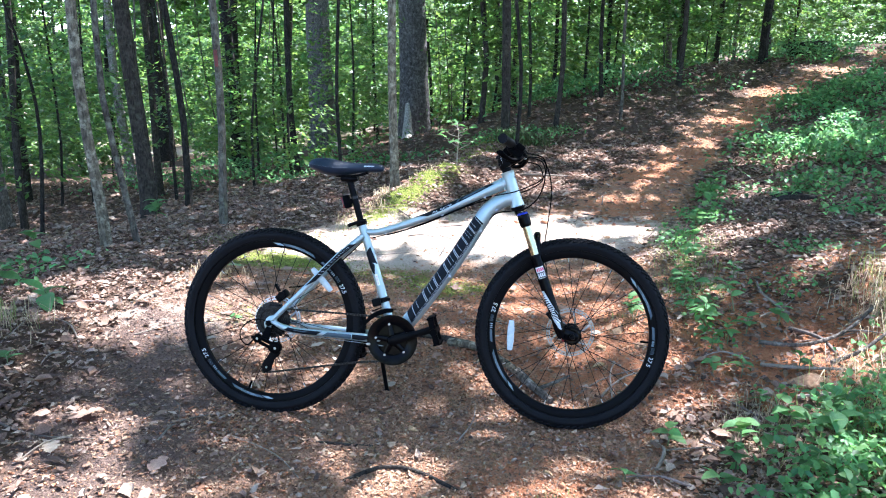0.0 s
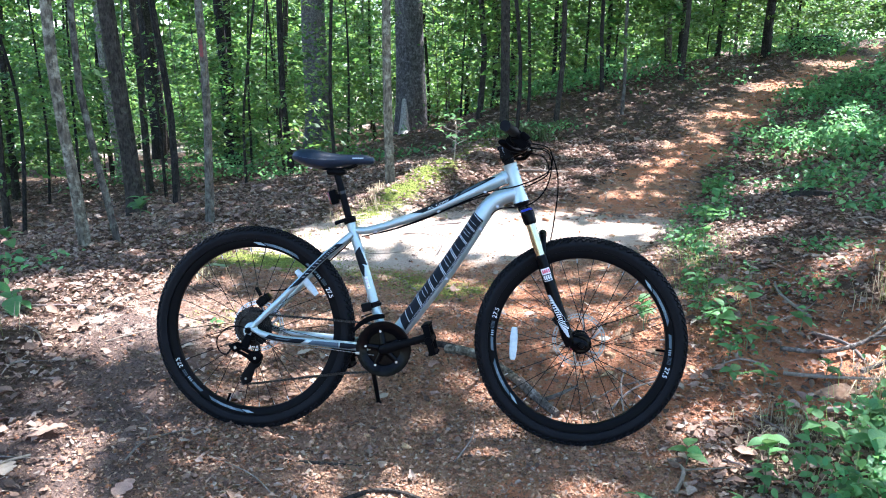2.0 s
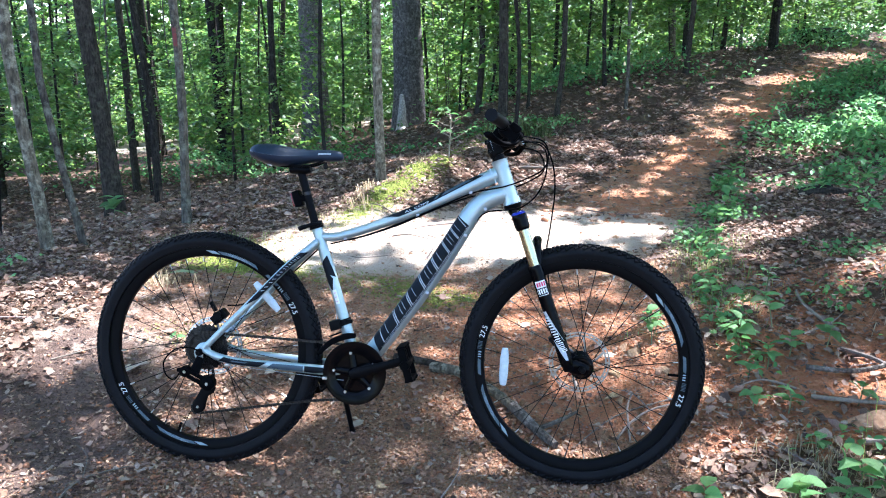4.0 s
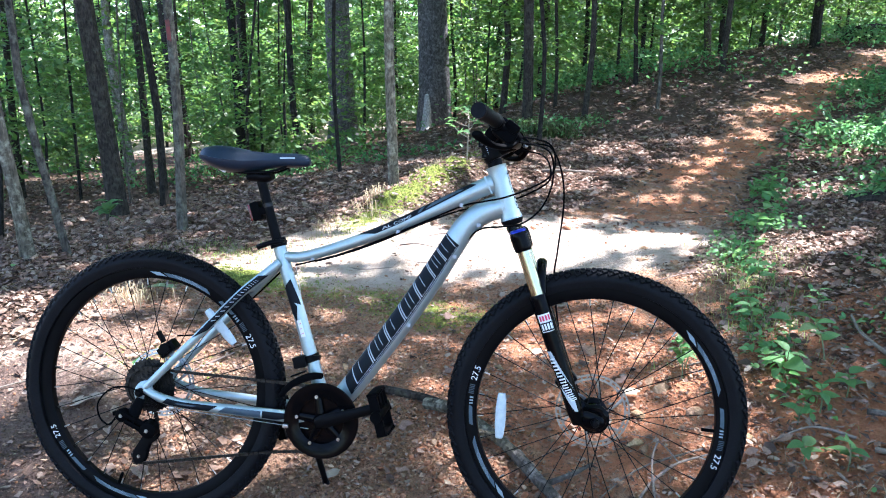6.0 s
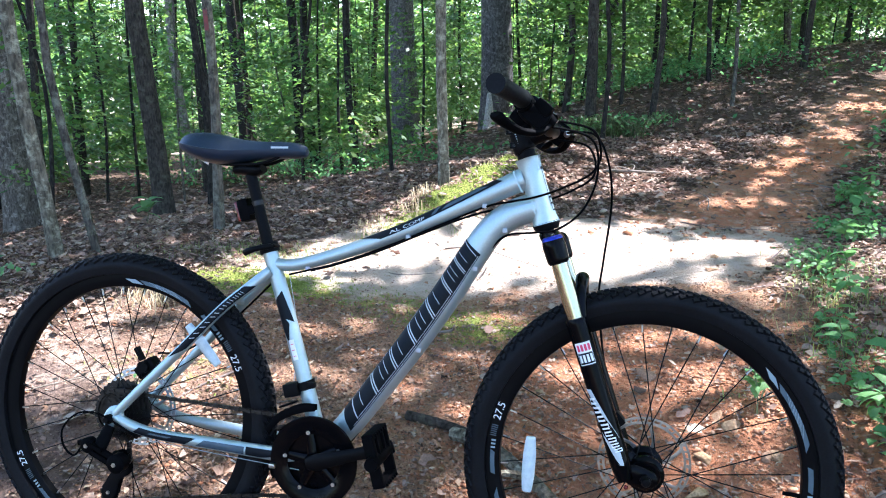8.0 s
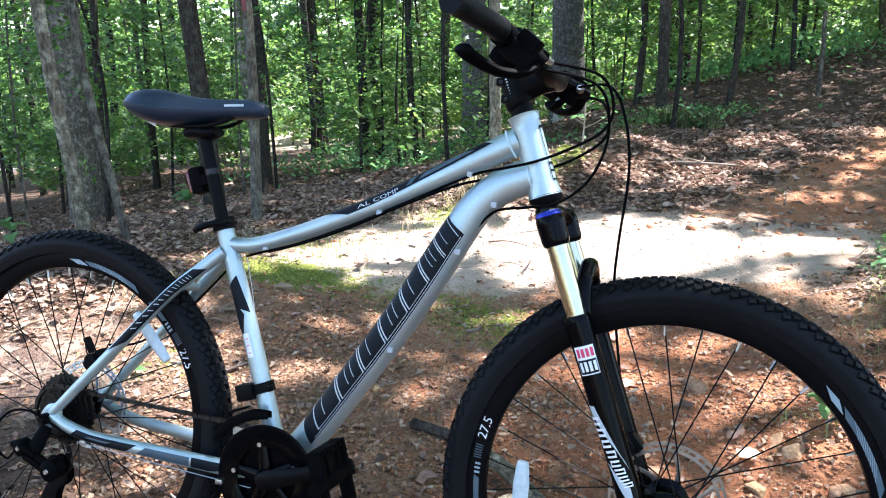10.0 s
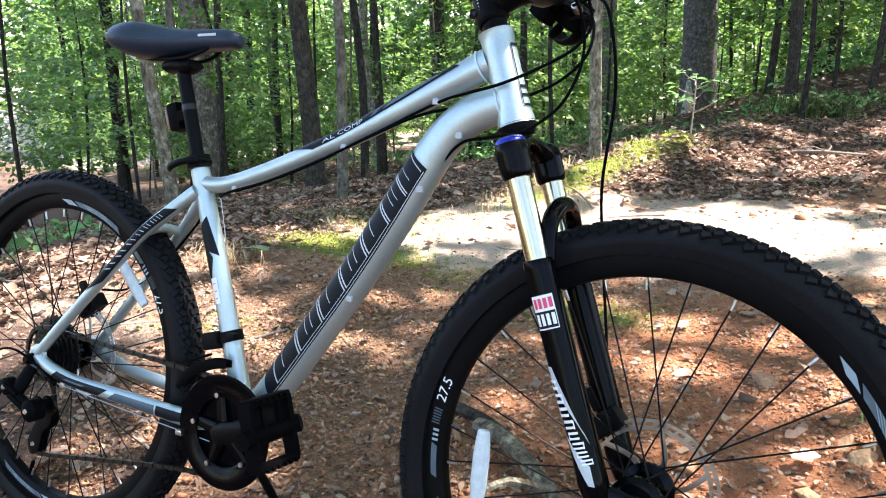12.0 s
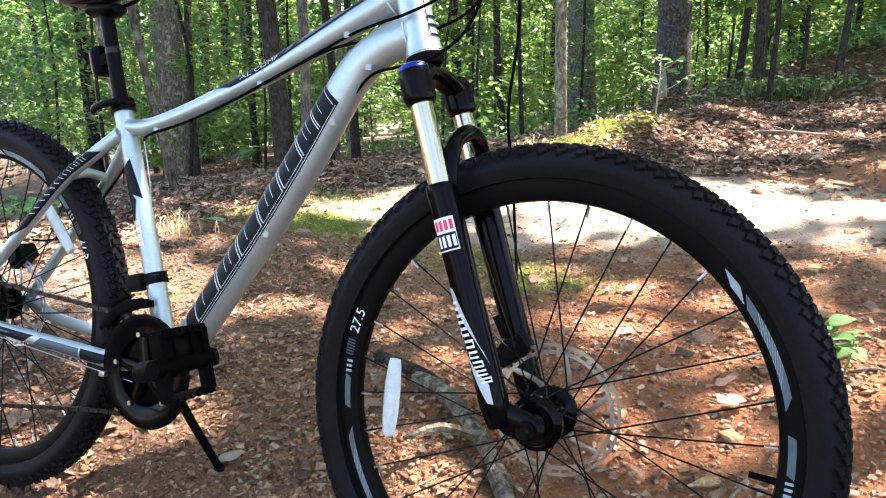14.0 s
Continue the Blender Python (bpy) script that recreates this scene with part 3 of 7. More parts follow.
# frame
BB = (0.474, -0.052)
seat_tube, ST = pipe("seat_tube", [(*BB, 0), (0.404, 0.172, 0), (0.334, 0.376, 0)], [0.0185, 0.0165, 0.0165], frame_silver)
top_tube, TT = pipe("top_tube", [(0.342, 0.340, 0), (0.400, 0.340, 0), (0.497, 0.368, 0), (0.626, 0.417, 0), (0.718, 0.459, 0), (0.806, 0.501, 0), (0.872, 0.532, 0)],
                    [(0.0135, 0.0135), (0.0135, 0.0135), (0.0145, 0.0145), (0.016, 0.0165), (0.0175, 0.019), (0.019, 0.021), (0.020, 0.023)], frame_silver, n=20)
down_tube, DT = pipe("down_tube", [(0.470, -0.045, 0), (0.525, 0.012, 0), (0.600, 0.113, 0), (0.669, 0.210, 0), (0.732, 0.306, 0), (0.776, 0.378, 0), (0.812, 0.431, 0), (0.855, 0.464, 0), (0.910, 0.484, 0)],
                     [(0.026, 0.027), (0.026, 0.029), (0.026, 0.030), (0.025, 0.031), (0.025, 0.031), (0.024, 0.030), (0.023, 0.029), (0.023, 0.029), (0.023, 0.029)], frame_silver, n=22)
head_tube, HT = pipe("head_tube", [(0.8760, 0.571, 0), (0.881, 0.557, 0), (0.897, 0.510, 0), (0.912, 0.466, 0), (0.918, 0.448, 0)], [0.0265, 0.0235, 0.0235, 0.0245, 0.028], frame_silver, n=22)
bm = bmesh.new()
lathe(bm, [(0.001, 0.042), (0.021, 0.042), (0.0235, 0.038), (0.0235, -0.038), (0.021, -0.042), (0.001, -0.042)], at(*BB), 28)
part("bottom_bracket_shell", bm, frame_silver, bike)
stays = {}
for sgn, tag in ((1, "right"), (-1, "left")):
    stays["ss", sgn] = pipe("seat_stay", [(0.345, 0.325, 0.012 * sgn), (0.300, 0.286, 0.030 * sgn), (0.250, 0.242, 0.046 * sgn), (0.150, 0.142, 0.056 * sgn), (0.060, 0.054, 0.064 * sgn), (0.012, 0.006, 0.066 * sgn)],
                            [0.012, 0.0115, 0.011, 0.0105, 0.010, 0.0095], frame_silver)[1]
    stays["cs", sgn] = pipe("chain_stay", [(0.452, -0.056, 0.034 * sgn), (0.367, -0.048, 0.046 * sgn), (0.225, -0.038, 0.056 * sgn), (0.110, -0.030, 0.062 * sgn), (0.045, -0.015, 0.065 * sgn), (0.010, 0.002, 0.066 * sgn)],
                            [(0.011, 0.016), (0.0105, 0.0155), (0.010, 0.013), (0.010, 0.012), (0.010, 0.012), (0.009, 0.012)], frame_silver)[1]
    bm = bmesh.new()
    tube(bm, [at(0.030, 0.010, 0.066 * sgn), at(0.008, 0.004, 0.066 * sgn), at(-0.004, -0.010, 0.066 * sgn), at(-0.002, -0.030, 0.066 * sgn)], [(0.004, 0.017), (0.004, 0.019), (0.004, 0.016), (0.004, 0.009)], 12, 5)
    part("dropout", bm, frame_silver, bike)
pipe("seat_stay_bridge", [(0.256, 0.248, 0.044), (0.252, 0.256, 0), (0.256, 0.248, -0.044)], 0.0085, frame_silver)
pipe("chain_stay_bridge", [(0.40, -0.052, 0.042), (0.40, -0.052, -0.042)], 0.008, frame_silver, sub=1)
# weld beads
bm = bmesh.new()
for k in range(64):
    a = 2 * math.pi * k / 64
    for rr, s in ((TT, 0.957), (DT, 0.955)):
        c = skin(rr, s, math.degrees(a), 0.0)
        block(bm, c, (0.0030, 0.0030, 0.0026))
part("weld_bead", bm, frame_silver, bike)

# down tube print: a dark panel with seven slanted outlined plates
bm = bmesh.new()
patch(bm, DT, ((0.135, -28), (0.650, -28), (0.668, 98), (0.165, 98)), 0.0006, 60, 16)
part("down_tube_panel", bm, decal_dark, down_tube, "dark slate panel on the down tube")
n_plate, s_lo, s_hi = 7, 0.165, 0.640
step = (s_hi - s_lo) / n_plate


def plate_stroke(*args, flat=None):
    bm = bmesh.new()
    if flat:
        patch(bm, DT, flat, 0.0011, 6, 1)
    else:
        stroke(bm, DT, *args)
    part("plate_outline", bm, decal_line, down_tube, "slanted pale outline stroke")


for k in range(n_plate):
    a, b = s_lo + k * step + 0.003, s_lo + (k + 1) * step - 0.003
    sl, lo, hi = 0.020, -16, 70
    plate_stroke((a, lo), (a + sl, hi), 0.0013, 0)
    plate_stroke((b, lo), (b + sl, hi), 0.0013, 0)
    if k not in (2, 4):
        plate_stroke(flat=((a + sl, hi - 1.6), (b + sl, hi - 1.6), (b + sl, hi), (a + sl, hi)))
    if k < 5:
        plate_stroke(flat=((a, lo), (b, lo), (b, lo + 1.6), (a, lo + 1.6)))
    mid = (a + b) / 2 + sl * 0.25
    plate_stroke((mid - 0.008, lo + 15), (mid - 0.008 + sl * 0.55, hi - 15), 0.0007, 0)
    if k % 2:
        plate_stroke((mid + 0.008, lo + 15), (mid + 0.008 + sl * 0.55, hi - 15), 0.0007, 0)
bm = bmesh.new()
patch(bm, DT, ((0.15, -24), (0.64, -24), (0.64, -22), (0.15, -22)), 0.0011, 50, 1)
part("panel_line", bm, decal_line, down_tube, "thin pale line along the panel")

# top tube print
bm = bmesh.new()
patch(bm, TT, ((0.45, 2), (0.90, 34), (0.84, 110), (0.40, 66)), 0.0006, 40, 8)
part("top_tube_panel", bm, decal_dark, top_tube, "dark panel on the top tube")
bm = bmesh.new()
patch(bm, TT, ((0.66, 26), (0.84, 40), (0.80, 68), (0.69, 54)), 0.0010, 16, 4)
patch(bm, TT, ((0.62, 22), (0.64, 23), (0.665, 58), (0.645, 56)), 0.0010, 4, 4)
part("top_tube_flash", bm, decal_blue, top_tube, "grey blue flash on the top tube")
tt_len = sum((a[0] - b[0]).length for a, b in zip(TT, TT[1:]))
lettering("AL COMP", lambda x, y: skin(TT, 0.475 + x * 0.0165 / tt_len, 14 + 34 * y, 0.0012), decal_line, "lettering", top_tube, 1.0)

# seat tube and stay prints
bm = bmesh.new()
patch(bm, ST, ((0.60, -60), (0.74, -30), (0.70, 60), (0.66, 110)), 0.0006, 8, 8)
patch(bm, ST, ((0.52, 20), (0.60, -20), (0.66, 30), (0.62, 80)), 0.0006, 8, 6)
part("seat_tube_flash", bm, decal_dark, seat_tube, "dark flash on the seat tube")
bm = bmesh.new()
patch(bm, ST, ((0.44, -18), (0.53, -18), (0.53, 22), (0.44, 22)), 0.0008, 4, 4)
part("frame_sticker", bm, white_print, seat_tube, "small white sticker")
bm = bmesh.new()
for k in range(3):
    patch(bm, ST, ((0.456 + 0.026 * k, -8), (0.459 + 0.026 * k, -8), (0.459 + 0.026 * k, 12), (0.456 + 0.026 * k, 12)), 0.0012, 2, 3)
part("sticker_print", bm, decal_red, seat_tube)
for sgn in (1, -1):
    rr = stays["ss", sgn]
    turn = 0 if sgn > 0 else 180
    bm = bmesh.new()
    patch(bm, rr, ((0.20, turn - 30), (0.62, turn - 30), (0.56, turn + 50), (0.14, turn + 50)), 0.0006, 24, 6)
    part("stay_panel", bm, decal_dark, bike, "dark panel on the seat stay")
    bm = bmesh.new()
    for k in range(7):
        s = 0.24 + 0.045 * k
        stroke(bm, rr, (s, turn - 8), (s - 0.012, turn + 28), 0.0018, 0, 0.0012)
        stroke(bm, rr, (s + 0.02, turn - 8), (s + 0.008, turn + 28), 0.0018, 0, 0.0012)
    part("stay_print", bm, decal_line, bike, "pale slanted bars on the seat stay")
    rr = stays["cs", sgn]
    bm = bmesh.new()
    patch(bm, rr, ((0.08, turn - 34), (0.27, turn - 34), (0.27, turn + 40), (0.22, turn + 40)), 0.0006, 14, 6)
    part("chain_stay_panel", bm, decal_dark, bike, "dark panel on the chain stay")
    bm = bmesh.new()
    patch(bm, rr, ((0.43, turn - 34), (0.70, turn - 34), (0.74, turn + 40), (0.47, turn + 40)), 0.0006, 16, 6)
    part("chain_stay_panel", bm, decal_dark, bike, "dark panel on the chain stay")
    bm = bmesh.new()
    patch(bm, rr, ((0.275, turn - 30), (0.40, turn - 30), (0.43, turn + 36), (0.275, turn + 36)), 0.0010, 8, 6)
    part("chain_stay_flash", bm, decal_blue, bike)
    bm = bmesh.new()
    patch(bm, rr, ((0.52, turn - 12), (0.62, turn - 12), (0.64, turn + 4), (0.54, turn + 4)), 0.0010, 8, 3)
    part("chain_stay_flash", bm, decal_blue, bike)
# head badge: a plain outlined shield
bm = bmesh.new()
for a, b in (((0.30, 62), (0.30, 108)), ((0.30, 62), (0.72, 58)), ((0.72, 58), (0.72, 112)), ((0.72, 112), (0.30, 108)), ((0.58, 60), (0.58, 110)), ((0.64, 60), (0.64, 110))):
    if abs(a[0] - b[0]) < 0.01:
        patch(bm, HT, ((a[0], a[1]), (a[0], b[1]), (a[0] + 0.02, b[1]), (a[0] + 0.02, a[1])), 0.0012, 8, 1)
    else:
        stroke(bm, HT, a, b, 0, 2, 0.0012)
part("head_badge", bm, decal_dark, head_tube, "dark outlined badge")
# cable clips
for rr, spots in ((TT, (0.22, 0.52, 0.80)), (DT, (0.60, 0.80, 0.36))):
    for s in spots:
        bm = bmesh.new()
        block(bm, skin(rr, s, -52 if rr is TT else -40, 0.003), (0.010, 0.006, 0.009), None, 0.002)
        part("cable_clip", bm, clip_grey, bike, "small grey cable clip")

# seat post and saddle
pipe("seat_clamp", [(0.3385, 0.362, 0), (0.332, 0.382, 0)], [0.0215, 0.0215], satin_black, n=24, sub=1)
pipe("seat_clamp_lever", [(0.352, 0.376, -0.01), (0.350, 0.377, 0.022), (0.325, 0.372, 0.031), (0.302, 0.365, 0.030), (0.290, 0.360, 0.024)], [(0.004, 0.005), (0.005, 0.006), (0.005, 0.006), (0.005, 0.007), (0.004, 0.007)], satin_black)
post, SP = pipe("seat_post", [(0.338, 0.360, 0), (0.288, 0.524, 0)], 0.0124, satin_black, n=20, sub=1)
bm = bmesh.new()
patch(bm, SP, ((0.60, -180), (0.66, -180), (0.66, 180), (0.60, 180)), 0.0004, 2, 24)
part("post_ring", bm, dark_steel, post)
pipe("seat_post_head", [(0.255, 0.530, 0), (0.275, 0.534, 0), (0.30, 0.532, 0), (0.318, 0.535, 0)], [(0.02, 0.010), (0.024, 0.015), (0.024, 0.014), (0.018, 0.008)], satin_black)
sections = [  # ahead, half width, top, bottom, crown
    (0.118, 0.020, 0.594, 0.578, 0.006), (0.126, 0.046, 0.606, 0.570, 0.012), (0.148, 0.067, 0.613, 0.560, 0.016), (0.175, 0.076, 0.615, 0.549, 0.020),
    (0.205, 0.075, 0.614, 0.543, 0.022), (0.240, 0.060, 0.607, 0.543, 0.018), (0.280, 0.040, 0.600, 0.552, 0.010), (0.330, 0.028, 0.598, 0.560, 0.006),
    (0.380, 0.024, 0.599, 0.561, 0.005), (0.408, 0.020, 0.594, 0.563, 0.005), (0.419, 0.011, 0.586, 0.567, 0.003)]
bm = bmesh.new()
loops = []
for u, hw, top, bot, cr in sections:
    ring = []
    u, top, bot = 0.419 - (0.419 - u) * 0.96, top - 0.005, bot - 0.004
    for k in range(22):
        a = 2 * math.pi * k / 22
        c, s = math.cos(a), math.sin(a)
        x = hw * math.copysign(abs(c) ** 0.85, c)
        z = (top + bot) / 2 + (top - bot) / 2 * math.copysign(abs(s) ** 0.75, s)
        if s > 0:
            z -= cr * 0.55 * math.exp(-(x / 0.012) ** 2) * (0.4 if u > 0.36 else 1)
            z -= cr * abs(x / hw) ** 3
        ring.append(bm.verts.new(at(u, z, x)))
    loops.append(ring)
for a, b in zip(loops, loops[1:]):
    for k in range(22):
        bm.faces.new((a[k], a[(k + 1) % 22], b[(k + 1) % 22], b[k]))
bm.faces.new(loops[0])
bm.faces.new(loops[-1])
saddle = part("saddle", bm, vinyl_black, bike, "black vinyl saddle")
sub_mod = saddle.modifiers.new("round", "SUBSURF")
sub_mod.levels = sub_mod.render_levels = 1
bm = bmesh.new()
tube(bm, [at(0.346, 0.578, 0.0268), at(0.360, 0.5785, 0.0260), at(0.384, 0.579, 0.0246)], [(0.0006, 0.0024)] * 3, 6, 3)
part("saddle_print", bm, decal_line, saddle, "short pale printed bar")
for sgn in (1, -1):
    pipe("saddle_rail", [(0.180, 0.572, 0.030 * sgn), (0.195, 0.556, 0.028 * sgn), (0.230, 0.543, 0.023 * sgn), (0.300, 0.543, 0.022 * sgn), (0.345, 0.553, 0.018 * sgn), (0.372, 0.570, 0.010 * sgn)], 0.0036, satin_black, saddle, n=10)
bm = bmesh.new()
block(bm, at(0.196, 0.553, 0.036), (0.030, 0.002, 0.018), Euler((radians(12), radians(28), 0)).to_matrix(), 0.0006)
part("saddle_tag", bm, underside_grey, saddle, "pale paper tag hanging under the saddle")
bm = bmesh.new()
block(bm, at(0.235, 0.563, 0.0), (0.085, 0.075, 0.006), None, 0.002)
part("saddle_base", bm, underside_grey, saddle, "grey plastic saddle base")
bm = bmesh.new()
block(bm, at(0.277, 0.448, -0.006), (0.026, 0.034, 0.050), Euler((0, radians(-17), 0)).to_matrix(), 0.008)
block(bm, at(0.296, 0.450, 0), (0.034, 0.020, 0.020), Euler((0, radians(-17), 0)).to_matrix(), 0.003)
lamp = part("tail_light", bm, plastic_black, bike, "small black rear light with a red lens")
bm = bmesh.new()
block(bm, at(0.2630, 0.444, -0.006), (0.008, 0.029, 0.043), Euler((0, radians(-17), 0)).to_matrix(), 0.0035)
part("lens", bm, red_lens, lamp, "red lens")

# fork
sx, sz = 0.330, -0.944  # along the steering axis, downwards
nrm = math.hypot(sx, sz)
sx, sz = sx / nrm, sz / nrm


def on_fork(d, w=0.0, off=0.0):
    """A point d below the lower end of the head tube along the steering axis, off ahead of it."""
    return (0.918 + d * sx - off * sz, 0.448 + d * sz + off * sx, w)


fork = new("fork")
fork.parent = bike
tagged(fork, "black suspension fork with polished stanchions")
pipe("headset_cup", [on_fork(-0.002), on_fork(0.004), on_fork(0.014)], [0.0275, 0.0275, 0.022], satin_black, fork, n=24, sub=1)
bm = bmesh.new()
tube(bm, [at(*on_fork(0.050, -0.064, 0.008)), at(*on_fork(0.036, -0.045, 0.006)), at(*on_fork(0.025, -0.018, 0.002)), at(*on_fork(0.025, 0.018, 0.002)), at(*on_fork(0.036, 0.045, 0.006)), at(*on_fork(0.050, 0.064, 0.008))], [(0.018, 0.014), (0.020, 0.015), (0.022, 0.013), (0.022, 0.013), (0.020, 0.015), (0.018, 0.014)], 14, 6, (1, 0, 0))
part("crown", bm, gloss_black, fork)
for sgn in (1, -1):
    w = 0.064 * sgn
    pipe("crown_leg", [on_fork(0.024, w, 0.008), on_fork(0.030, w, 0.008), on_fork(0.042, w, 0.008), on_fork(0.070, w, 0.008), on_fork(0.078, w, 0.008)], [0.012, 0.0195, 0.0225, 0.0215, 0.018], gloss_black, fork, n=22)
    if sgn > 0:
        pipe("lockout_knob", [on_fork(0.026, w, 0.008), on_fork(0.029, w, 0.008), on_fork(0.033, w, 0.008)], [0.0165, 0.0202, 0.0208], blue_anodised, fork, "blue anodised ring", n=24, sub=1)
    pipe("stanchion", [on_fork(0.066, w, 0.008), on_fork(0.190, w, 0.008)], 0.0158, chrome, fork, "polished pale gold stanchion", n=24, sub=1)
    leg, LG = pipe("lower_leg", [on_fork(0.182, w, 0.008), on_fork(0.190, w, 0.008), on_fork(0.215, w, 0.009), on_fork(0.300, w, 0.010), on_fork(0.400, w, 0.012), on_fork(0.458, w, 0.012), on_fork(0.492, w, 0.012)],
                   [0.0195, 0.0212, 0.0208, 0.0198, 0.0190, 0.0200, 0.0150], gloss_black, fork, n=24)
    turn = 0 if sgn > 0 else 180
    bm = bmesh.new()
    tube(bm, [at(1.092, 0.002, 0.064 * sgn), at(1.104, -0.002, 0.062 * sgn), at(1.122, -0.007, 0.060 * sgn), at(1.140, -0.010, 0.060 * sgn), at(1.148, -0.011, 0.060 * sgn)], [(0.008, 0.016), (0.0072, 0.021), (0.0065, 0.020), (0.006, 0.016), (0.004, 0.008)], 16, 5)
    part("fork_dropout", bm, gloss_black, fork)
    if sgn > 0:
        bm = bmesh.new()
        patch(bm, LG, ((0.362, 40), (0.444, 40), (0.444, -46), (0.362, -46)), 0.0006, 4, 8)
        s1 = part("fork_sticker", bm, white_print, leg, "white and red rectangular sticker")
        for k in range(4):
            bm = bmesh.new()
            patch(bm, LG, ((0.370, 34 - 19 * k), (0.396, 34 - 19 * k), (0.396, 21 - 19 * k), (0.370, 21 - 19 * k)), 0.0011, 3, 4)
            part("sticker_bar", bm, decal_red, leg, "red printed bar")
        bm = bmesh.new()
        patch(bm, LG, ((0.403, 37), (0.441, 37), (0.441, -43), (0.403, -43)), 0.0010, 4, 8)
        part("sticker_field", bm, decal_dark, leg)
        for k in range(4):
            bm = bmesh.new()
            patch(bm, LG, ((0.409, 33 - 19 * k), (0.435, 33 - 19 * k), (0.435, 21 - 19 * k), (0.409, 21 - 19 * k)), 0.0014, 3, 4)
            part("sticker_bar", bm, white_print, leg, "white printed bar")
        bm = bmesh.new()
        patch(bm, LG, ((0.520, -72), (0.522, -32), (0.70, 44), (0.66, 30)), 0.0007, 20, 6)
        patch(bm, LG, ((0.655, -52), (0.76, 22), (0.845, 22), (0.835, 2)), 0.0007, 20, 6)
        part("leg_flash", bm, decal_line, leg, "pale grey pointed flash")
        for k in range(8):
            s, ph, end = 0.548 + 0.0265 * k, -46 + 8.5 * k, 20 if k % 2 else -20
            for a, b, lo, hi, nb in ((0, 0.006, -20, 20, 5), (0.013, 0.019, -18, 22, 5), (0, 0.02, end, end + 4, 2)):
                bm = bmesh.new()
                patch(bm, LG, ((s + a, ph + lo), (s + b, ph + lo), (s + b, ph + hi), (s + a, ph + hi)), 0.0012, 2, nb)
                part("leg_bar", bm, white_print, leg, "white printed bar")
bm = bmesh.new()
tube(bm, [at(*on_fork(0.20, -0.060, 0.014)), at(*on_fork(0.168, -0.056, 0.022)), at(*on_fork(0.134, -0.042, 0.032)), at(*on_fork(0.119, 0, 0.038)), at(*on_fork(0.134, 0.042, 0.032)), at(*on_fork(0.168, 0.056, 0.022)), at(*on_fork(0.20, 0.060, 0.014))],
     [(0.012, 0.008), (0.012, 0.008), (0.012, 0.010), (0.014, 0.012), (0.012, 0.010), (0.012, 0.008), (0.012, 0.008)], 12, 6, (1, 0, 0))
part("arch", bm, gloss_black, fork)


